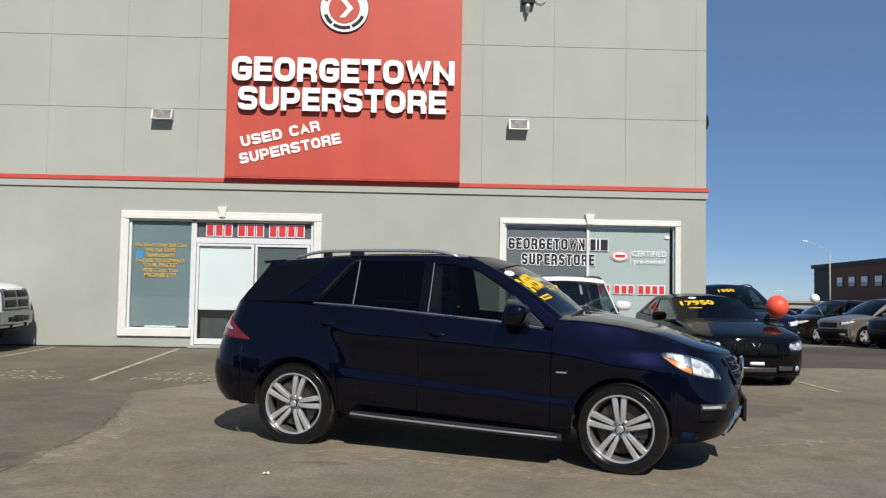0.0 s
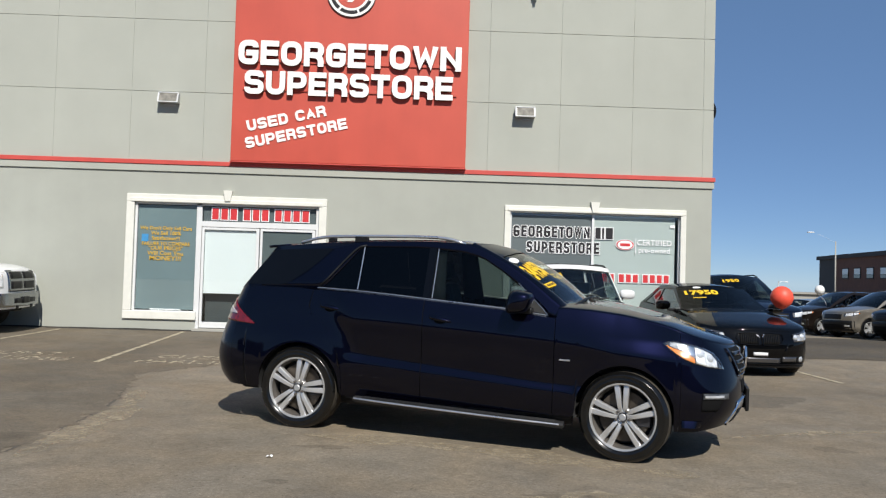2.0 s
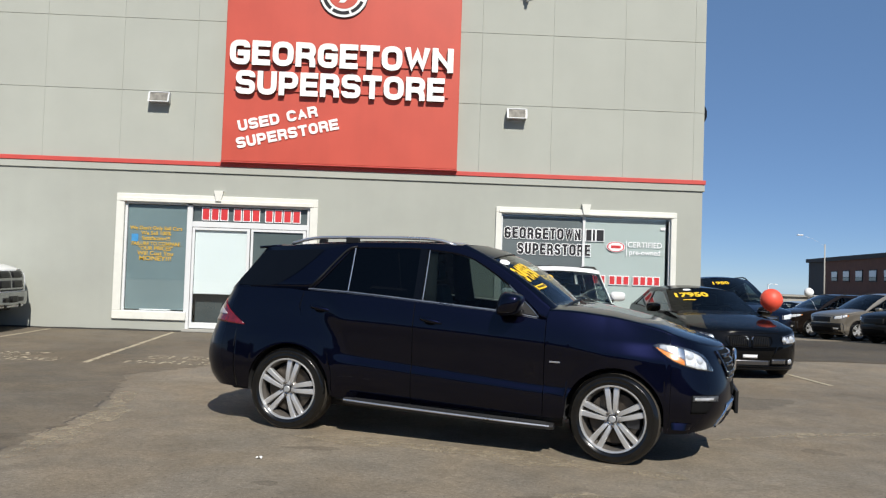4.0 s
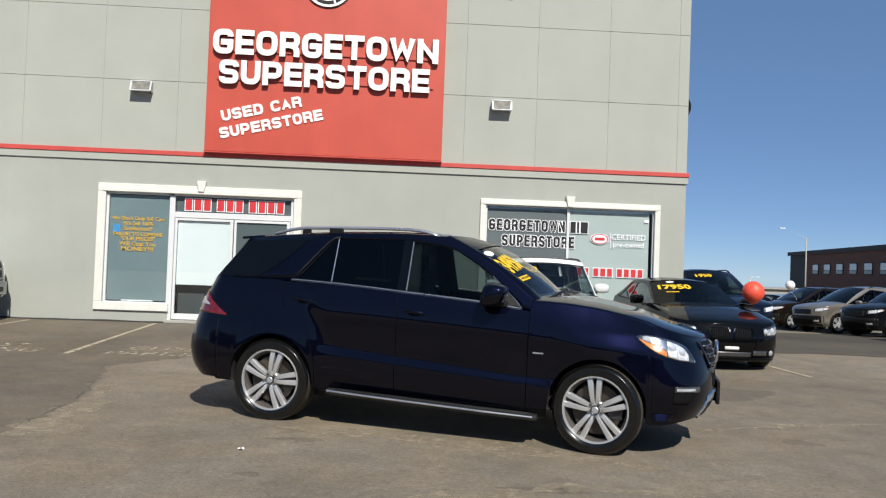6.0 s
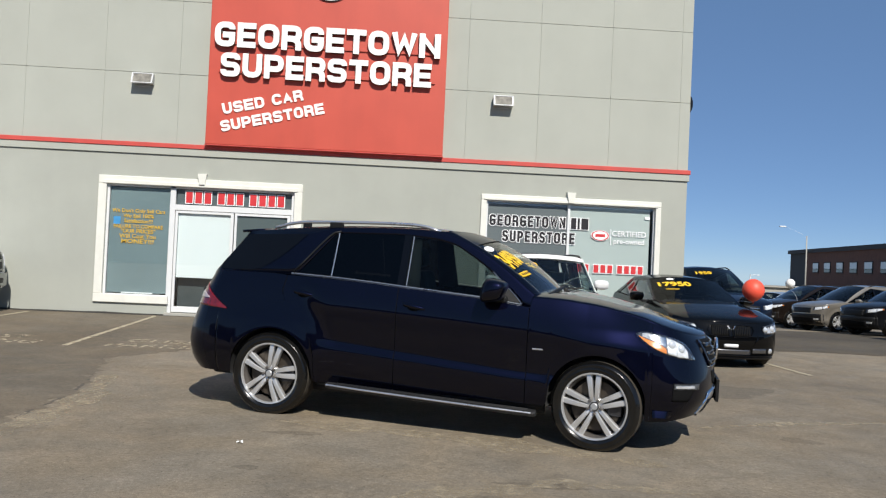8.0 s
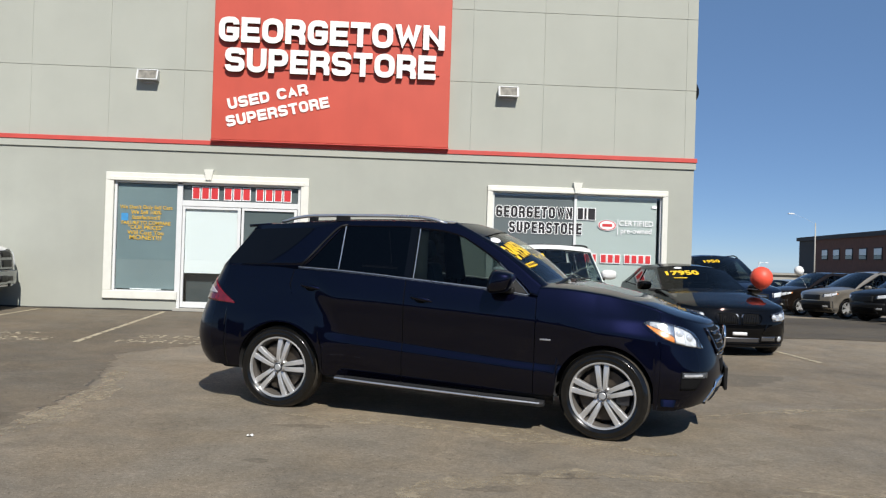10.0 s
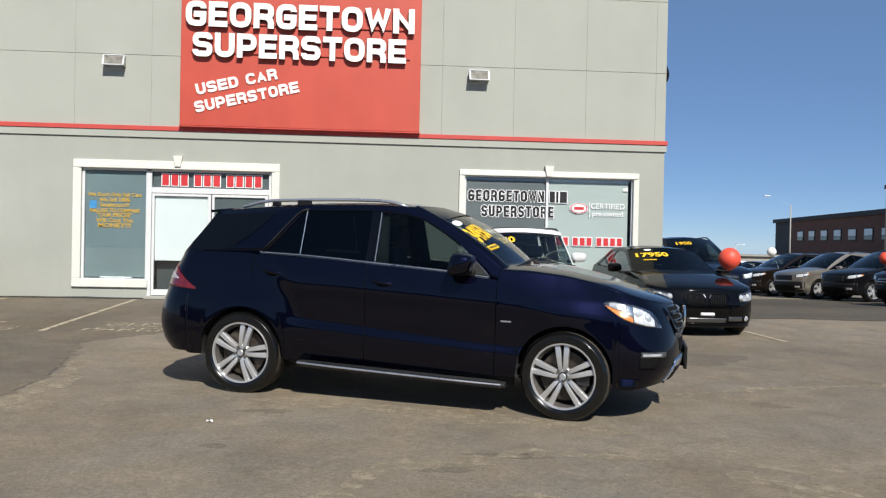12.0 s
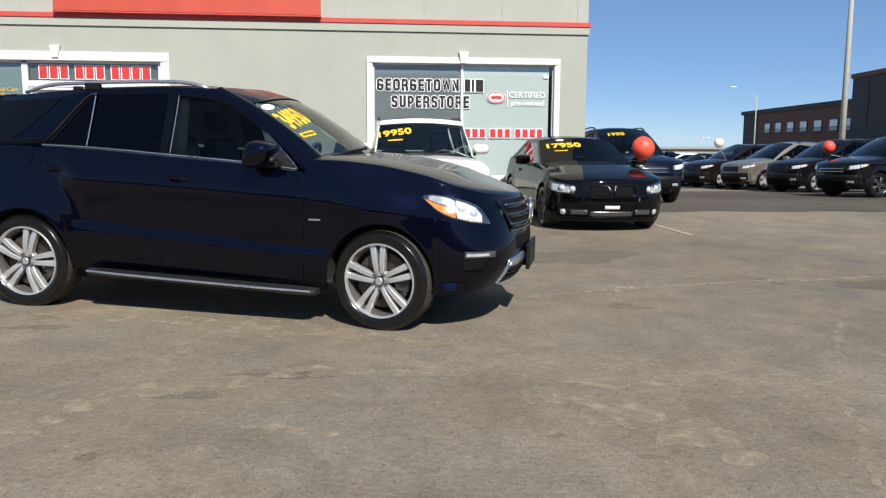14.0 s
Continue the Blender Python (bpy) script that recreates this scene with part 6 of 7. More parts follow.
HEAD_HI = [(3.210, 0.992), (3.25, 1.006), (3.30, 1.010), (3.40, 0.997), (3.47, 0.983), (3.54, 0.960), (3.59, 0.932), (3.622, 0.885), (3.648, 0.815)]
HEAD_LO = [(3.210, 0.988), (3.26, 0.945), (3.33, 0.897), (3.38, 0.868), (3.443, 0.842), (3.55, 0.813), (3.648, 0.800)]
AMBER_HI = [(3.23, 0.978), (3.30, 0.952), (3.38, 0.928), (3.45, 0.885), (3.46, 0.86)]
M_STEP = material("ribbed grey step", (0.022, 0.022, 0.023), 0.55, vary=0.25, scale=30, bump=0.2, bump_scale=90)
S_HERO = dict(
    wb=2.915, R=0.378, rim=0.2735, tyre_w=0.275, hw=0.955, arch=0.407, tuck=0.020, sag=0.014, round_r=3.2, flare=0.006, lip=0.06, spin=(0.20, -0.07), wheel_dx=(-0.012, -0.006), steer=-9.0, bolts=True,
    even=True, nose_pow=curve([(0.55, 2.55), (0.8, 2.15), (1.0, 2.05)]), ins_fn=hero_ins, ins=[(0.2, 0.0), (1.3, 0.0)], gap=curve([(0.25, 0.0), (0.42, -0.05), (0.62, -0.22), (0.75, -0.33), (0.85, -0.36), (1.0, -0.33)]), rows=40,
    xf=[(0.2, 3.62), (0.3, 3.80), (0.45, 3.89), (0.62, 3.905), (0.8, 3.89), (0.95, 3.84), (1.05, 3.72)],
    xr=[(0.3, -0.86), (0.42, -1.00), (0.6, -1.05), (0.75, -1.03), (0.95, -0.95), (1.1, -0.88), (1.3, -0.76)],
    belt=[(-1.0, 1.24), (-0.7, 1.272), (0.1, 1.278), (0.49, 1.268), (0.9, 1.247), (1.12, 1.232), (1.86, 1.187), (2.26, 1.145), (2.4, 1.13)],
    hood=[(2.3, 1.218), (2.6, 1.212), (2.9, 1.182), (3.2, 1.125), (3.45, 1.055), (3.7, 0.992), (3.85, 0.960)], crown=0.048, cowl=2.345,
    roof=[(-0.47, 1.655), (0.0, 1.703), (0.5, 1.738), (1.0, 1.755), (1.3, 1.755), (1.50, 1.743)],
    A=((2.42, 1.195), (1.50, 1.740)), D=((-0.72, 1.25), (-0.47, 1.64)), gh=(0.815, 0.635, 1.22, 1.70), gmid=1.0, taper_f=0.03, taper_r=0.14, taper_pow=4, bulge=0.18, bow=0.06, seat_up=0.08, seat_fwd=0.12,
    pf=3.30, pr=-0.45, sill=0.33, bump_f=0.28, bump_lo=[(3.3, 0.275), (3.6, 0.285), (3.95, 0.33), (4.3, 0.355), (4.6, 0.36)], bump_r=0.345, rb_top=0.72, rb_gap=0.002, bumper_cut=(3.36, -0.56), tailgate=0.52,
    doors=[0.42, 1.165, 2.33], wtop=[(-1, 1.23), (0.10, 1.26), (0.146, 1.295), (0.457, 1.685), (1.05, 1.70), (1.16, 1.695), (1.45, 1.67), (1.62, 1.628), (1.823, 1.508), (2.006, 1.38), (2.257, 1.150), (2.4, 1.12)], frame_x0=-0.70,
    side_glass=hero_glass, belt_chrome=(0.09, 2.24), mirror=(2.035, 1.00, 1.263), mirror_size=1.22, handles=[(0.273, 1.115), (1.325, 1.072)], handle_tilt=0.03, mirror_mat=P_NAVY,
    front_glass=G_CLEAR, seat_mat=M_LEATHER, sunroof=(0.25, 0.85),
    lamps=[("headlamp", (3.212, 3.648), lamp_edge(HEAD_LO, 3.212, 3.648), lamp_edge(HEAD_HI, 3.212, 3.648), M_LAMP_DARK, 0.004),
           ("indicator", (3.235, 3.455), lamp_edge(HEAD_LO, 3.235, 3.455, 0.007), lamp_edge(AMBER_HI, 3.235, 3.455), M_AMBER, 0.008),
           ("reflector", (3.26, 3.40), lamp_edge(AMBER_HI, 3.26, 3.40, 0.005), lamp_edge(HEAD_HI, 3.26, 3.40, -0.010), M_LAMP_GREY, 0.008),
           ("reflector", (3.409, 3.453), lamp_edge(AMBER_HI, 3.409, 3.453, 0.006), lamp_edge(HEAD_HI, 3.409, 3.453, -0.012), M_CHROME, 0.008),
           ("reflector", (3.466, 3.535), lamp_edge(HEAD_LO, 3.466, 3.535, 0.009), lamp_edge(HEAD_HI, 3.466, 3.535, -0.014), M_LAMP, 0.008),
           ("reflector", (3.542, 3.625), lamp_edge(HEAD_LO, 3.542, 3.625, 0.009), lamp_edge(HEAD_HI, 3.542, 3.625, -0.014), M_LAMP, 0.008),
           ("lamp_lens", (3.212, 3.648), lamp_edge(HEAD_LO, 3.212, 3.648), lamp_edge(HEAD_HI, 3.212, 3.648), G_LENS, 0.024),
           ("daytime_lamp", (3.535, 3.73), const(0.562), const(0.606), M_DRL, 0.012), ("daytime_light", (3.545, 3.69), const(0.574), const(0.594), M_LAMP_GREY, 0.018),
           ("tail_lamp", (-0.90, -0.475), pts((0, 0.945), (1, 0.925)), pts((0, 1.165), (0.3, 1.13), (0.7, 1.02), (1, 0.935)), M_TAIL, 0.008),
           ("tail_lamp_stripe", (-0.89, -0.665), pts((0, 1.015), (1, 1.012)), pts((0, 1.080), (0.6, 1.066), (1, 1.02)), M_CLEARLENS, 0.016)],
    haunch=0.012, crown_pow=5.0, roof_crown=0.022, screen_crown=0.102, glass_bow=0.0,
    extra=hero_extra)


def wheels_on(x, y, heading, wb, hw=0.8):
    """The pose of a car whose rear axle is at x, y, standing on the ground."""
    a = radians(heading)
    d, n = Vector((math.cos(a), math.sin(a))), Vector((-math.sin(a), math.cos(a)))
    z = {}
    for i in (0, 1):
        for j in (-1, 1):
            q = Vector((x, y)) + d * wb * i + n * hw * j
            z[i, j] = gz(q.x, q.y)
    zr, zf = (z[0, -1] + z[0, 1]) / 2, (z[1, -1] + z[1, 1]) / 2
    lat = ((z[0, 1] + z[1, 1]) - (z[0, -1] + z[1, -1])) / 4 / hw
    m = Matrix.Translation((x, y, zr)) @ Matrix.Rotation(a, 4, 'Z') @ Matrix.Rotation(-math.atan2(zf - zr, wb), 4, 'Y') @ Matrix.Rotation(math.atan(lat), 4, 'X')
    return m


car("suv", "dark navy blue luxury suv with silver twin-spoke alloy wheels", S_HERO, P_NAVY, wheels_on(-0.428, 8.166, -17.0, 2.915))


# black coupe
def coupe_glass(belt, wtop):
    lo = lambda x: belt(x) + 0.012
    hi = lambda x: max(wtop(x), belt(x) + 0.014)
    return [("rear_side_window", -0.25, 0.50, lo, hi, G_DARK), ("centre_pillar", 0.50, 0.56, lo, hi, M_GLOSSBLACK), ("door_window", 0.56, 1.93, lo, hi, G_CLEAR)]


def coupe_extra(root, body, s_of, smax, shield, paint, gy, roof_fn):
    for sy in (-1, 1):
        front_sheet("grille", body, smax, sy * 0.02 if sy > 0 else -0.31, 0.31 if sy > 0 else -0.02, 0.505, 0.67, M_GRILLE, root, 0.010, 10, 6)
        for k in range(9):
            y = 0.045 + 0.028 * k
            front_sheet("grille_bar", body, smax, sy * y if sy > 0 else -y - 0.007, y + 0.007 if sy > 0 else -y, 0.52, 0.66, M_GLOSSBLACK, root, 0.020, 1, 3)
        part("grille_rim", tube_bm([body(smax - q, z, sy, 0.014) for q, z in ((0.02, 0.50), (0.02, 0.60), (0.03, 0.67), (0.12, 0.68), (0.26, 0.665), (0.28, 0.60), (0.24, 0.52), (0.15, 0.50), (0.02, 0.50))], 0.007, 6), M_GLOSSBLACK, root)
        part("grille_mark", tube_bm([body(smax - q, z, sy, 0.024) for q, z in ((0.035, 0.665), (0.012, 0.615))], 0.006, 6), M_CHROME, root)
        front_sheet("fog_recess", body, smax, sy * 0.34 if sy > 0 else -0.77, 0.77 if sy > 0 else -0.34, 0.235, 0.335, M_GRILLE, root, 0.006, 10, 4)
        front_sheet("fog_mesh", body, smax, sy * 0.36 if sy > 0 else -0.60, 0.60 if sy > 0 else -0.36, 0.245, 0.320, M_LAMP_DARK, root, 0.012, 8, 3)
        c = Vector((3.33, sy * 0.68, 0.287))
        for r, mt, nm, d in ((0.062, M_LAMP_DARK, "fog_rim", 0.0), (0.050, M_LAMP_GREY, "fog_lamp", 0.02)):
            ob = part(nm, lathe([(0.0, -0.03 - d), (r * 0.7, -0.026 - d), (r, -0.006 - d), (r * 1.1, 0.03)], 20), mt, root, smooth=True)
            ob.matrix_local = Matrix.Translation(c) @ Matrix.Rotation(radians(90 + sy * 24), 4, 'Z')
        part("bumper_crease", tube_bm([body(smax - q, z, sy, 0.002) for q, z in ((0.36, 0.52), (0.33, 0.44), (0.29, 0.36))], 0.012, 8), paint, root, smooth=True)
        # swept headlamp: two round projectors in rings under a clear cover
        for q, z, r in ((0.50, 0.622, 0.044), (0.68, 0.635, 0.048)):
            c = body(smax - q, z, sy, 0.012)
            m = Matrix.Translation(c) @ Matrix.Rotation(radians(90 + sy * 28), 4, 'Z')
            part("lamp_projector", lathe([(0.0, -0.03), (r * 0.6, -0.026), (r, -0.006), (r * 1.12, 0.012)], 20), M_BULB, root, smooth=True).matrix_local = m
            part("lamp_ring", lathe([(r * 1.1, 0.0), (r * 1.22, -0.006), (r * 1.3, 0.006)], 20), M_LAMP_DARK, root).matrix_local = m
    front_sheet("lower_intake", body, smax, -0.32, 0.32, 0.215, 0.30, M_LAMP_DARK, root, 0.006, 12, 4)
    front_sheet("bumper_lip", body, smax, -0.78, 0.78, 0.196, 0.214, paint, root, 0.03, 20, 3)
    front_sheet("splitter", body, smax, -0.80, 0.80, 0.15, 0.185, M_BLACK, root, 0.02, 16, 2)
    front_sheet("number_plate", body, smax, -0.11, 0.11, 0.335, 0.385, M_WHITE, root, 0.02, 4, 2, label="white dealer plate with no writing")
    windscreen_text(root, shield, S_COUPE["A"], 0.17, "17950", 0.28, 0.71, 0.225, 3, bold=0.009)
    windscreen_text(root, shield, S_COUPE["A"], 0.17, "______", 0.24, 0.53, 0.06, 3, name="price_underline", bold=0.012)
    p = shield(0.26, 0.92, S_COUPE["A"], 0.17)
    m = plane_frame(p, shield(0.3, 0.92, S_COUPE["A"], 0.17) - p, shield(0.26, 0.95, S_COUPE["A"], 0.17) - p) @ Matrix.Translation((0, 0, 0.01))
    disc_on(root, m, 0.035, M_WHITE, "windscreen_sticker", 2.0)


S_COUPE = dict(
    wb=2.76, R=0.325, rim=0.235, tyre_w=0.24, hw=0.89, arch=0.365, tuck=0.02, flare=0.015, rim_mat=M_ALLOY_DARK,
    xf=[(0.12, 3.44), (0.2, 3.50), (0.4, 3.53), (0.55, 3.52), (0.68, 3.47), (0.8, 3.38)],
    xr=[(0.2, -0.86), (0.4, -0.93), (0.7, -0.95), (0.95, -0.90), (1.0, -0.88)],
    ins=[(0.12, 0.07), (0.25, 0.02), (0.4, 0.01), (0.6, 0.006), (0.72, 0.02), (0.85, 0.045), (0.98, 0.085)], round=2.3,
    belt=[(-1.0, 0.96), (-0.5, 0.985), (0.5, 0.955), (1.2, 0.935), (2.05, 0.93)],
    hood=[(2.0, 0.93), (2.6, 0.865), (3.1, 0.775), (3.35, 0.715), (3.5, 0.69)], crown=0.075, cowl=2.03,
    roof=[(0.12, 1.315), (0.6, 1.34), (1.22, 1.315)], A=((2.05, 0.945), (1.22, 1.31)), D=((-0.55, 1.0), (0.12, 1.31)), gh=(0.80, 0.615, 0.95, 1.32), gmid=0.8,
    pf=3.02, pr=-0.42, sill=0.20, bump_f=0.15, bump_r=0.22, rb_top=0.62, bumper_cut=(3.16, -0.42), deck=-0.5,
    doors=[0.55, 1.95], wtop=[(-0.7, 0.98), (-0.25, 1.0), (0.22, 1.265), (1.05, 1.275), (1.92, 0.955), (2.1, 0.93)], frame_x0=-0.54,
    side_glass=coupe_glass, mirror=(1.72, 1.0, 1.0), handles=[(0.75, 0.80)], bulge=0.17, front_glass=G_COUPE,
    lamps=[("headlamp", (3.13, 3.41), pts((0, 0.625), (0.5, 0.56), (1, 0.555)), pts((0, 0.735), (0.5, 0.715), (1, 0.675)), M_LAMP_DARK, 0.006),
           ("reflector", (3.20, 3.39), pts((0, 0.60), (0.5, 0.575), (1, 0.57)), pts((0, 0.70), (0.5, 0.685), (1, 0.655)), M_LAMP_GREY, 0.012)],
    extra=coupe_extra)
car("coupe", "black two-door coupe parked nose out by the shop", S_COUPE, P_BLACK, wheels_on(5.65, 15.66, -90.3, 2.76))


# small white hatchback behind the dark one
def soul_glass(belt, wtop):
    return suv_glass(-0.45, 0.02, 0.88, 1.95)(belt, wtop)


def soul_extra(root, body, s_of, smax, shield, paint, gy, roof_fn):
    windscreen_text(root, shield, S_SOUL["A"], 0.14, "19950", 0.18, 0.64, 0.205, 9)
    windscreen_text(root, shield, S_SOUL["A"], 0.14, "____", 0.2, 0.48, 0.09, 4, name="price_underline", bold=0.012)
    front_sheet("grille", body, smax, -0.35, 0.35, 0.72, 0.80, M_BLACK, root, 0.008)
    surface("roof_header", lambda u, v: shield(u, 0.90 + 0.12 * v, S_SOUL["A"], 0.14) + Vector((0.012, 0, 0.012)), 20, 4, paint, root, thick=0.01)
    front_sheet("lower_intake", body, smax, -0.5, 0.5, 0.25, 0.45, M_BLACK, root, 0.008)
    for side in (1, -1):
        line = [(x, side * (gy(x, 1.58) - 0.02), curve(S_SOUL["roof"])(x) + 0.012 + 0.04 * min(1, 5 * (x + 0.5), 5 * (1.3 - x))) for x in np.linspace(-0.5, 1.3, 14)]
        part("roof_rail", tube_bm(line, 0.018, 6), M_BLACK, root)
    for u0, u1 in ((0.15, 0.55), (0.5, 0.85)):
        p, q = shield(u0, 0.02, S_SOUL["A"], 0.14), shield(u1, 0.06, S_SOUL["A"], 0.14)
        part("wiper", tube_bm([p + Vector((0.02, 0, 0.02)), q + Vector((0.02, 0, 0.02))], 0.012, 6), M_BLACK, root)


S_SOUL = dict(
    wb=2.55, R=0.32, rim=0.22, tyre_w=0.22, hw=0.892, arch=0.36, tuck=0.02,
    xf=[(0.15, 3.22), (0.35, 3.32), (0.6, 3.35), (0.85, 3.29), (1.0, 3.15)], xr=[(0.2, -0.66), (0.5, -0.74), (0.9, -0.73), (1.2, -0.70)],
    ins=[(0.15, 0.07), (0.3, 0.02), (0.6, 0.01), (0.85, 0.01), (1.0, 0.04), (1.15, 0.08)], round=3.0,
    belt=[(-0.9, 1.09), (0.5, 1.05), (2.1, 1.02)], hood=[(2.0, 1.04), (2.6, 1.0), (2.95, 0.94), (3.2, 0.87)], crown=0.06, cowl=2.08,
    roof=[(-0.55, 1.57), (0.4, 1.615), (1.42, 1.59)], A=((2.1, 1.07), (1.42, 1.585)), D=((-0.68, 1.1), (-0.55, 1.56)), gh=(0.81, 0.675, 1.05, 1.59), gmid=0.8,
    pf=2.92, pr=-0.37, sill=0.22, bump_f=0.18, bump_r=0.25, rb_top=0.6, bumper_cut=(2.99, -0.37), doors=[0.30, 0.92, 1.98],
    wtop=[(-0.9, 1.49), (-0.45, 1.52), (1.2, 1.54), (1.95, 1.08), (2.2, 1.0)], frame_x0=-0.66, side_glass=soul_glass, mirror=(1.75, 0.92, 1.18), handles=[(0.42, 0.95), (1.05, 0.95)],
    bulge=0.14, sunroof=(0.1, 0.72), front_glass=G_CLEAR,
    lamps=[("headlamp", (2.98, 3.26), const(0.72), pts((0, 0.90), (1, 0.82)), M_LAMP, 0.006)], extra=soul_extra)
car("hatchback", "white boxy hatchback with a dark sunroof by the shop window", S_SOUL, P_WHITE, wheels_on(2.92, 15.05, -90.0, 2.55))


# sport utility cars of the lot
def plain_suv(price=None, grille=M_BLACK, bars=True, scale_roof=0.0, rim=M_ALLOY, paint_rails=True, glass_q=True):
    S = dict(
        wb=2.66, R=0.35, rim=0.235, tyre_w=0.225, hw=0.915, arch=0.39, tuck=0.025, rim_mat=rim, rim_style="single" if rim is M_ALLOY_DARK else "twin",
        xf=[(0.2, 3.36), (0.35, 3.50), (0.55, 3.55), (0.75, 3.54), (0.88, 3.50), (0.98, 3.42), (1.08, 3.28)], xr=[(0.3, -0.80), (0.5, -0.92), (0.9, -0.88), (1.2, -0.80)],
        ins=[(0.2, 0.09), (0.35, 0.03), (0.55, 0.035), (0.8, 0.012), (0.95, 0.01), (1.05, 0.03), (1.2, 0.075)], round=2.15,
        belt=[(-1.0, 1.22), (0.2, 1.16), (1.2, 1.11), (2.2, 1.07)], hood=[(2.1, 1.09), (2.6, 1.05), (3.0, 0.99), (3.25, 0.94), (3.45, 0.88)], crown=0.085, cowl=2.30,
        roof=[(-0.55, 1.56 + scale_roof), (0.3, 1.61 + scale_roof), (0.9, 1.61 + scale_roof), (1.30, 1.575 + scale_roof)],
        bow=0.05, A=((2.32, 1.06), (1.30, 1.57 + scale_roof)), D=((-0.78, 1.2), (-0.55, 1.55 + scale_roof)), gh=(0.825, 0.655, 1.12, 1.58), gmid=0.85,
        pf=3.08, pr=-0.42, sill=0.27, bump_f=0.22, bump_r=0.33, rb_top=0.66, bumper_cut=(3.15, -0.42), doors=[0.34, 1.02, 2.08],
        wtop=[(-0.9, 1.22), (-0.5, 1.25), (-0.3, 1.50), (1.1, 1.54 + scale_roof), (1.6, 1.37), (2.15, 1.10), (2.35, 1.0)], frame_x0=-0.76,
        front_glass=G_SIDE, side_glass=suv_glass(-0.48, 0.18, 0.98, 2.12), mirror=(1.92, 1.02, 1.13), handles=[(0.45, 1.02), (1.15, 0.99)],
        lamps=[("headlamp", (3.06, 3.43), pts((0, 0.885), (0.4, 0.80), (1, 0.755)), pts((0, 0.925), (0.5, 0.915), (1, 0.865)), M_LAMP_DARK, 0.006), ("reflector", (3.14, 3.27), pts((0, 0.855), (1, 0.81)), pts((0, 0.905), (1, 0.90)), M_LAMP, 0.012), ("reflector", (3.29, 3.42), pts((0, 0.79), (1, 0.765)), pts((0, 0.90), (1, 0.86)), M_LAMP, 0.012),
               ("indicator", (3.085, 3.13), pts((0, 0.875), (1, 0.86)), const(0.905), M_AMBER, 0.012), ("fog_lamp", (3.36, 3.47), const(0.40), const(0.46), M_LAMP_GREY, 0.008)])

    def extra(root, body, s_of, smax, shield, paint, gy, roof_fn):
        front_sheet("grille", body, smax, -0.46, 0.46, 0.66, 0.845, grille, root, 0.006)
        front_sheet("bumper_cladding", body, smax, -0.84, 0.84, 0.23, 0.62, M_BLACK, root, 0.006, 20, 5)
        if bars:
            for z in (0.70, 0.78):
                front_sheet("grille_slat", body, smax, -0.43, 0.43, z, z + 0.022, M_CHROME, root, 0.018, 12, 2)
        front_sheet("lower_intake", body, smax, -0.55, 0.55, 0.30, 0.48, M_GRILLE, root, 0.014)
        if paint_rails:
            for side in (1, -1):
                line = [(x, side * (gy(x, 1.58) - 0.03), curve(S["roof"])(x) + 0.01 + 0.045 * min(1, 5 * (x + 0.35), 5 * (1.15 - x))) for x in np.linspace(-0.35, 1.15, 12)]
                part("roof_rail", tube_bm(line, 0.017, 6), M_BLACK, root)
        if price:
            windscreen_text(root, shield, S["A"], 0.16, price, 0.30, 0.74, 0.20, 3)
    S["extra"] = extra
    return S


car("suv", "dark blue suv with chrome grille bars beside the shop corner", plain_suv("1950", rim=M_ALLOY_DARK, scale_roof=0.15), P_DARKBLUE, wheels_on(8.47, 21.7, -91, 2.66))
car("suv", "dark suv with roof rails behind the shop corner", plain_suv(None), P_BLACK, wheels_on(6.98, 25.2, -91, 2.66))
ROW = "cars parked in the lot row"
row_paint = [(P_ROW, "black suv with bright headlamps in the lot row", 0.03, M_ALLOY_DARK), (P_CHARCOAL, "charcoal suv with silver wheels in the lot row", 0.04, M_ALLOY),
             (P_CHAMPAGNE, "champagne metallic suv in the lot row", 0.02, M_ALLOY), (P_BROWN, "dark brown suv in the lot row", 0.0, M_ALLOY)]
for i, (pt, lab, up, rm) in enumerate(row_paint):
    car("suv", lab, plain_suv(None, scale_roof=up + 0.07, rim=rm, bars=i == 0), pt, wheels_on(19.4 - 0.34 * i - (1.0 if i == 0 else 0), 24.0 + 2.73 * i - (1.4 if i == 0 else 0), 191, 2.66), ROW)


def sedan_spec():
    S = dict(S_COUPE)
    S["extra"] = lambda root, body, s_of, smax, shield, paint, gy, roof_fn: front_sheet("grille", body, smax, -0.4, 0.4, 0.5, 0.62, M_BLACK, root, 0.006)
    S["rim_mat"] = M_ALLOY
    return S


for i, (pt, lab) in enumerate(((P_SILVER, "silver blue sedan in the lot row"), (P_WHITE, "white sedan in the lot row"), (P_CHARCOAL, "dark grey sedan in the lot row"))):
    car("sedan", lab, sedan_spec(), pt, wheels_on(18.0 - 0.34 * i, 34.9 + 2.73 * i, 195, 2.76), ROW)


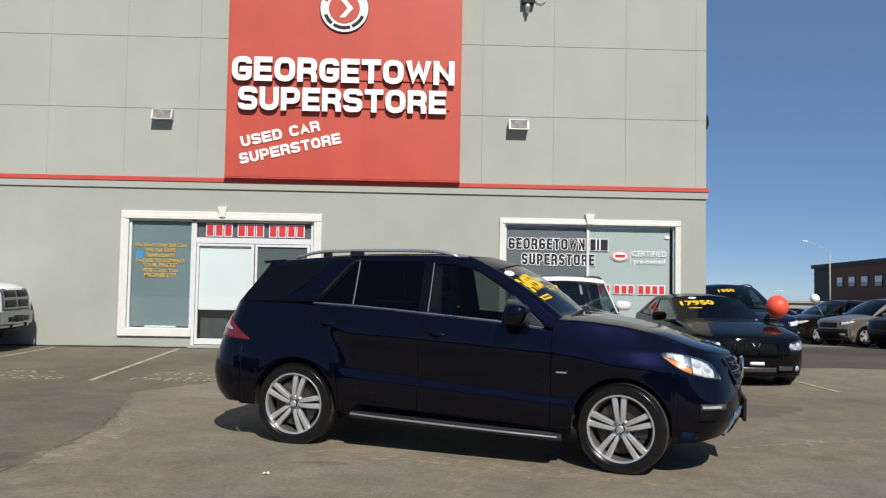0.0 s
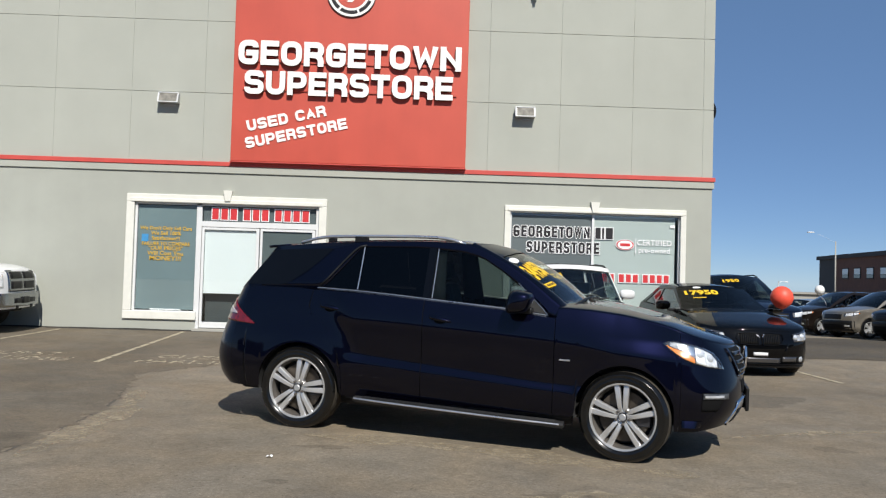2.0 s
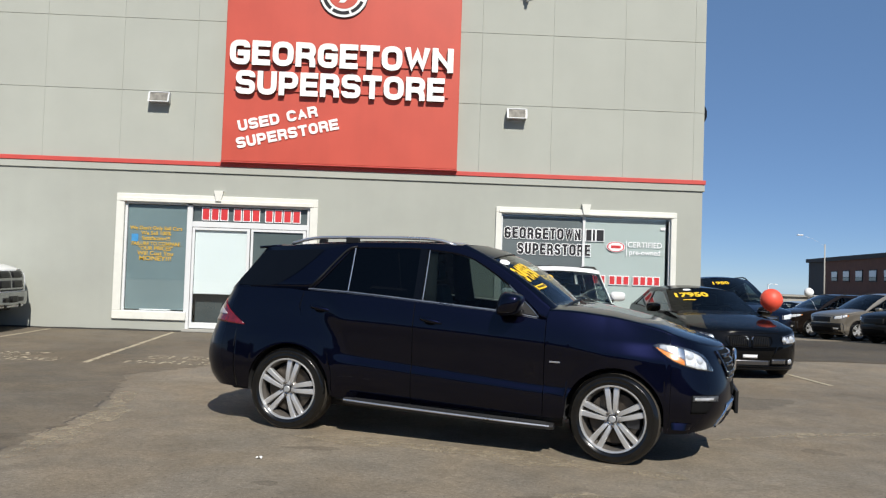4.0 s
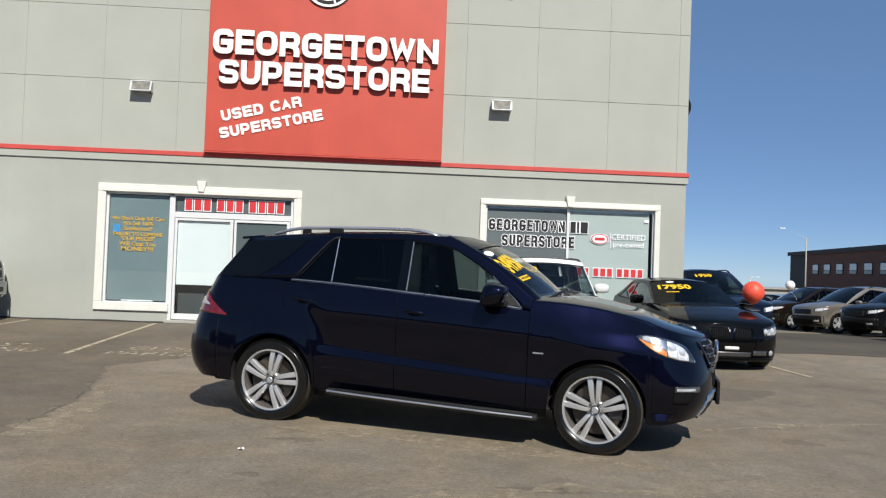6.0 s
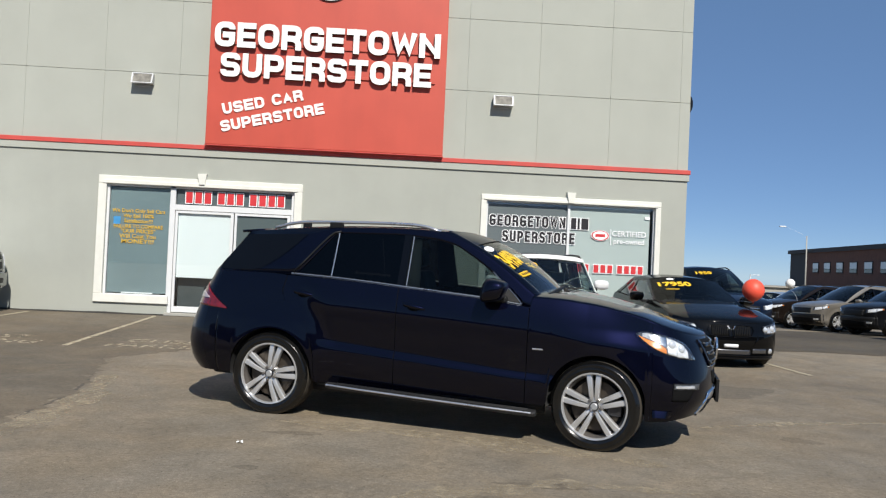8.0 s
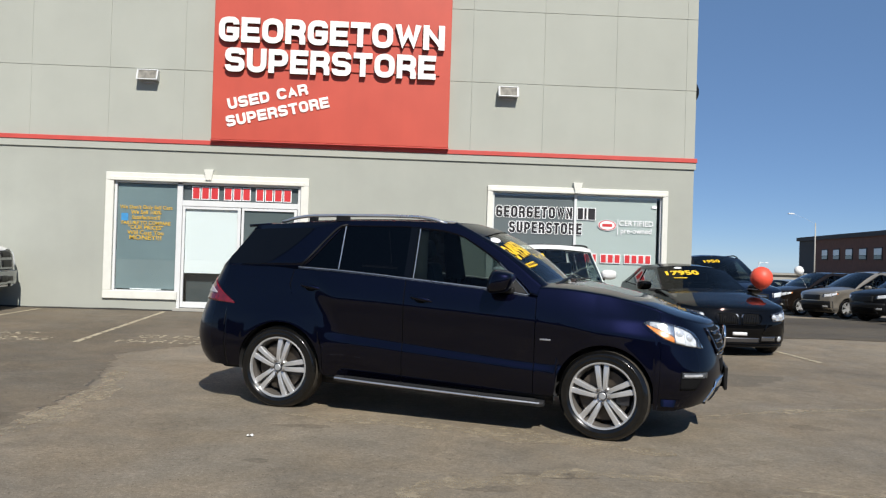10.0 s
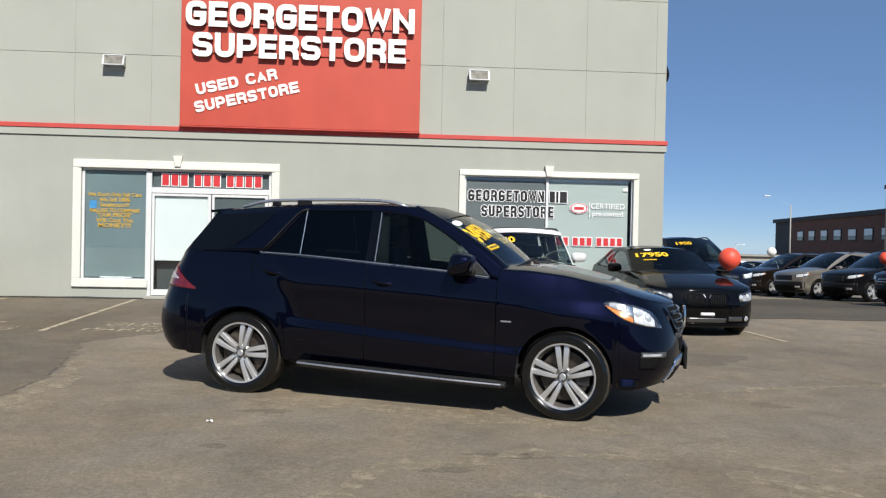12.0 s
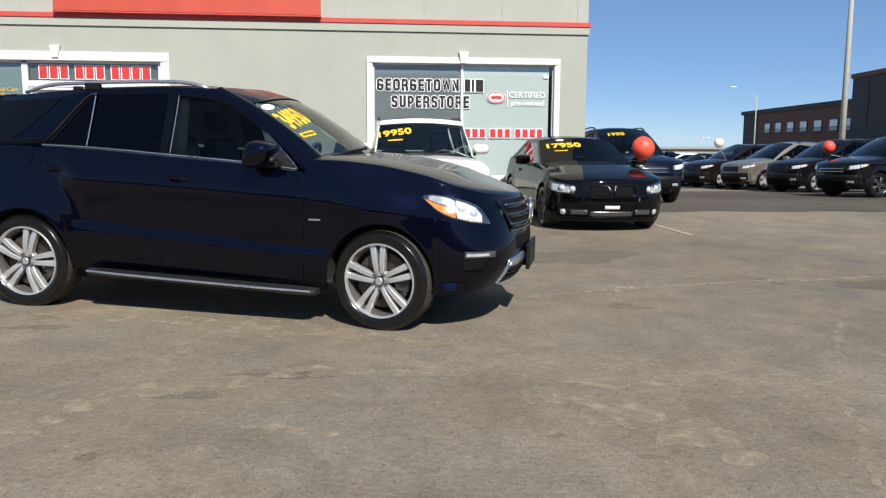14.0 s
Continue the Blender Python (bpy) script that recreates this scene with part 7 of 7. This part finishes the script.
# white pickup along the wall
def pickup_extra(root, body, s_of, smax, shield, paint, gy, roof_fn):
    front_sheet("grille_surround", body, smax, -0.60, 0.60, 0.78, 1.19, M_DULLCHROME, root, 0.012, 12, 6)
    for sy in (-1, 1):
        for z0, z1 in ((0.84, 0.98), (1.03, 1.16)):
            front_sheet("grille_opening", body, smax, 0.05 * sy if sy > 0 else -0.50, 0.50 if sy > 0 else -0.05, z0, z1, M_BLACK, root, 0.022, 6, 3)
        front_sheet("tow_hook", body, smax, 0.28 * sy if sy > 0 else -0.36, 0.36 if sy > 0 else -0.28, 0.46, 0.52, M_BLACK, root, 0.06, 3, 3)
    front_sheet("bumper_bar", body, smax, -0.96, 0.96, 0.50, 0.76, M_DULLCHROME, root, 0.05, 16, 6, label="chrome pickup bumper")
    front_sheet("bumper_slot", body, smax, -0.45, 0.45, 0.57, 0.66, M_BLACK, root, 0.06, 8, 3)
    front_sheet("number_plate", body, smax, -0.16, 0.16, 0.56, 0.68, M_BLACK, root, 0.075, 4, 2)


S_PICKUP = dict(
    wb=3.57, R=0.40, rim=0.25, tyre_w=0.27, hw=1.0, arch=0.47, tuck=0.03, round=4.0,
    xf=[(0.3, 4.50), (0.5, 4.58), (0.8, 4.58), (1.1, 4.55), (1.25, 4.45)], xr=[(0.4, -1.1), (0.8, -1.2), (1.4, -1.2)],
    ins=[(0.3, 0.08), (0.45, 0.03), (0.8, 0.01), (1.0, 0.01), (1.2, 0.04), (1.4, 0.08)],
    belt=[(-1.3, 1.38), (0.6, 1.38), (3.2, 1.3)], hood=[(3.1, 1.28), (3.8, 1.24), (4.3, 1.20), (4.55, 1.14)], crown=0.09, cowl=3.15,
    roof=[(0.75, 1.80), (1.6, 1.85), (2.4, 1.82)], A=((3.2, 1.3), (2.4, 1.82)), D=((0.62, 1.38), (0.75, 1.80)), gh=(0.88, 0.72, 1.3, 1.82), gmid=1.8,
    pf=4.10, pr=-0.55, sill=0.42, bump_f=0.46, bump_r=0.5, rb_top=0.75, bumper_cut=(4.16, -0.56), deck=0.6, doors=[0.8, 1.9, 3.05],
    wtop=[(0.6, 1.7), (0.75, 1.74), (2.2, 1.76), (3.0, 1.36), (3.3, 1.3)], frame_x0=0.64, side_glass=suv_glass(0.85, 1.2, 1.9, 2.95), mirror=(2.85, 1.15, 1.42), handles=[(1.05, 1.15), (2.1, 1.15)],
    lamps=[("headlamp", (4.2, 4.52), const(0.86), const(1.12), M_LAMP, 0.008)], extra=pickup_extra)
car("pickup_truck", "white pickup truck with a chrome grille by the wall", S_PICKUP, P_WHITE, wheels_on(-11.87, 15.30, 4, 3.57, 0.85))


# ---------- balloons, paper ----------
def balloon(p, r, mat_, knot, label, group="balloons tied to the cars"):
    o = empty("balloon", Matrix.Translation(p), label, "balloon", group)
    bm = bmesh.new()
    bmesh.ops.create_uvsphere(bm, u_segments=28, v_segments=18, radius=r)
    for v in bm.verts:
        k = max(0.0, -v.co.z / r)
        v.co.x *= 1 - 0.22 * k * k
        v.co.y *= 1 - 0.22 * k * k
        v.co.z *= 1.06
    part("skin", bm, mat_, o, smooth=True)
    part("knot", lathe([(0.0, -r * 1.05), (0.012, -r * 1.07), (0.018, -r * 1.13), (0.0, -r * 1.13)], 10, 'z'), mat_, o)
    d = Vector(knot) - Vector(p)
    part("string", tube_bm([Vector((0, 0, -r * 1.12)), d * 0.5 + Vector((0.03, 0, -0.05)), d], 0.003, 5), M_WHITE, o)


balloon((6.52, 13.4, 1.27), 0.185, M_BALLOON, (6.25, 13.9, 0.98), "orange red balloon on a string at the black coupe")
balloon((14.85, 28.9, 1.33), 0.17, M_BALLOON_W, (15.1, 28.8, 0.72), "white balloon on a string in the lot row")
balloon((15.8, 23.5, 1.24), 0.18, M_BALLOON, (16.7, 23.4, 0.72), "orange red balloon on a string in the lot row")
random.seed(4)
v, f = grid_data(lambda u, w: (-0.722 + 0.05 * (u - 0.5), 6.115 + 0.035 * (w - 0.5), gz(-0.72, 6.11) + 0.006 + 0.018 * random.random()), 5, 4)
tagged(mesh_ob("paper_scrap", v, f, M_PAPER), "crumpled scrap of white paper on the asphalt", "litter")


# ---------- distance ----------
def far_window(x, y, z, h, w, parent):
    """A window in a wall that faces -x."""
    o = empty("window")
    o.parent = parent
    part("frame", box_bm((x - 0.08, y - w / 2 - 0.15, z - h / 2 - 0.15), (x, y + w / 2 + 0.15, z + h / 2 + 0.15)), M_DARKPANEL, o)
    part("pane", box_bm((x - 0.12, y - w / 2, z - h * 0.12), (x - 0.081, y + w / 2, z + h / 2)), M_BLINDS, o)
    part("pane", box_bm((x - 0.12, y - w / 2, z - h / 2), (x - 0.081, y + w / 2, z - h * 0.12 - 0.05)), M_GLOSSBLACK, o)


M_BLINDS = material("grey window blind", (0.62, 0.65, 0.65), 0.5, vary=0.05, coat=0.6)
# the long brick block runs away from the viewer along direction AX
bx0, by0, bx1, by1 = 62.7, 95.0, 71.8, 144.4
blen = math.hypot(bx1 - bx0, by1 - by0)
blk = empty("brick_building", Matrix.Translation((bx0, by0, 0)) @ Matrix.Rotation(math.atan2(bx0 - bx1, by1 - by0), 4, 'Z'), "long dark red brick building with a row of windows", "building")
part("wall", box_bm((0, -8, -3), (16, blen - 10, 6.1)), M_BRICK, blk)
part("glazed_end", box_bm((0.2, blen - 10, -3), (16, blen, 6.1)), M_DARKPANEL, blk)
part("parapet", box_bm((-0.25, -8, 6.1), (16.2, blen + 0.3, 6.75)), M_DARKPANEL, blk)
for k in range(8):
    far_window(0.0, 35.3 - 5.53 * k, 3.6, 1.45, 2.6, blk)
tower = empty("glazed_block", Matrix.Translation((60.6, 93.5, 0)) @ Matrix.Rotation(math.atan2(bx0 - bx1, by1 - by0), 4, 'Z'), "taller dark glazed block of the brick building", "building")
part("wall", box_bm((0, -26, -3), (14, 0.0, 8.9)), M_DARKPANEL, tower)
part("parapet", box_bm((-0.2, -26, 8.9), (14, 0.2, 9.4)), M_BRICK, tower)
for k in range(5):
    part("pane", box_bm((-0.06, -4.6 - 5 * k, 3.2), (0.01, -1.2 - 5 * k, 8.2)), M_DARKPANEL, tower)


def light_pole(name, x, y, h, r, mat_, arm, label, head=0.5, arm_r=None):
    o = empty(name, Matrix.Translation((x, y, gz(x, y))), label, "lamp post")
    part("post", tube_bm([(0, 0, -0.1), (0, 0, h * 0.5), (0, 0, h)], r, 12, taper=r * 0.62), mat_, o, smooth=True)
    a = Vector(arm)
    top_ = Vector((0, 0, h - 0.15))
    part("arm", tube_bm([top_, top_ + a * 0.5 + Vector((0, 0, 0.1)), top_ + a], arm_r or r * 0.3, 8), M_ALU, o)
    d = Vector((a.x, a.y, 0)).normalized()
    e = top_ + a
    bm = box_bm((-head / 2, -head / 5, -0.06), (head / 2, head / 5, 0.07), 0.04)
    ob = part("lamp_head", bm, M_ALU, o)
    ob.matrix_local = Matrix.Translation(e + d * head * 0.4) @ Matrix.Rotation(math.atan2(d.y, d.x), 4, 'Z')
    part("service_box", box_bm((-0.12 - r, -0.12, 1.2), (-r * 0.8, 0.12, 1.7), 0.01), M_STEEL, o)


light_pole("street_lamp", 25.45, 38.4, 10.6, 0.16, M_CONCRETE, (2.2, -0.6, 0.5), "concrete street lamp post with a steel arm", 0.8)
light_pole("street_lamp", 46.9, 90.0, 7.5, 0.10, M_CONCRETE, (-2.6, 0.0, 1.1), "slim far street lamp post", 0.7, 0.006)
for x, y, h in ((44.0, 98, 2.9), (36.0, 110, 2.6)):
    light_pole("street_lamp", x, y, h, 0.09, M_STEEL, (0.8, 0, 0.1), "small far street lamp", 0.4)
low = empty("low_building", Matrix.Translation((40, 92, gz(40, 92))), "low pale building far behind the lot", "building")
part("wall", box_bm((-16, 0, -0.5), (18, 8, 1.45)), M_FARGREY, low)
part("roof", box_bm((-16.3, -0.3, 1.45), (18.3, 8.3, 1.62)), M_FARGREY, low)
trailer = empty("trailer", Matrix.Translation((30.5, 84, gz(30.5, 84))), "white box trailer far behind the lot", "trailer")
part("box", box_bm((-1.2, -1, 0.7), (1.4, 1, 2.1), 0.05), P_WHITE, trailer)
part("chassis", box_bm((-1.1, -0.9, 0.35), (1.3, 0.9, 0.7)), M_BLACK, trailer)
for x in (-0.6, 0.8):
    part("wheel", lathe([(0.0, -1.0), (0.35, -1.0), (0.35, 1.0), (0.0, 1.0)], 16), M_RUBBER, trailer).location = (x, 0, 0.35)

# unseen slab added behind the viewer, for the panes and paint to mirror
tagged(box("backdrop", (-160, -76, -1), (200, -70, 9.5), M_FARGREY), "unseen plain pale slab added for reflections", "", "", "structure")
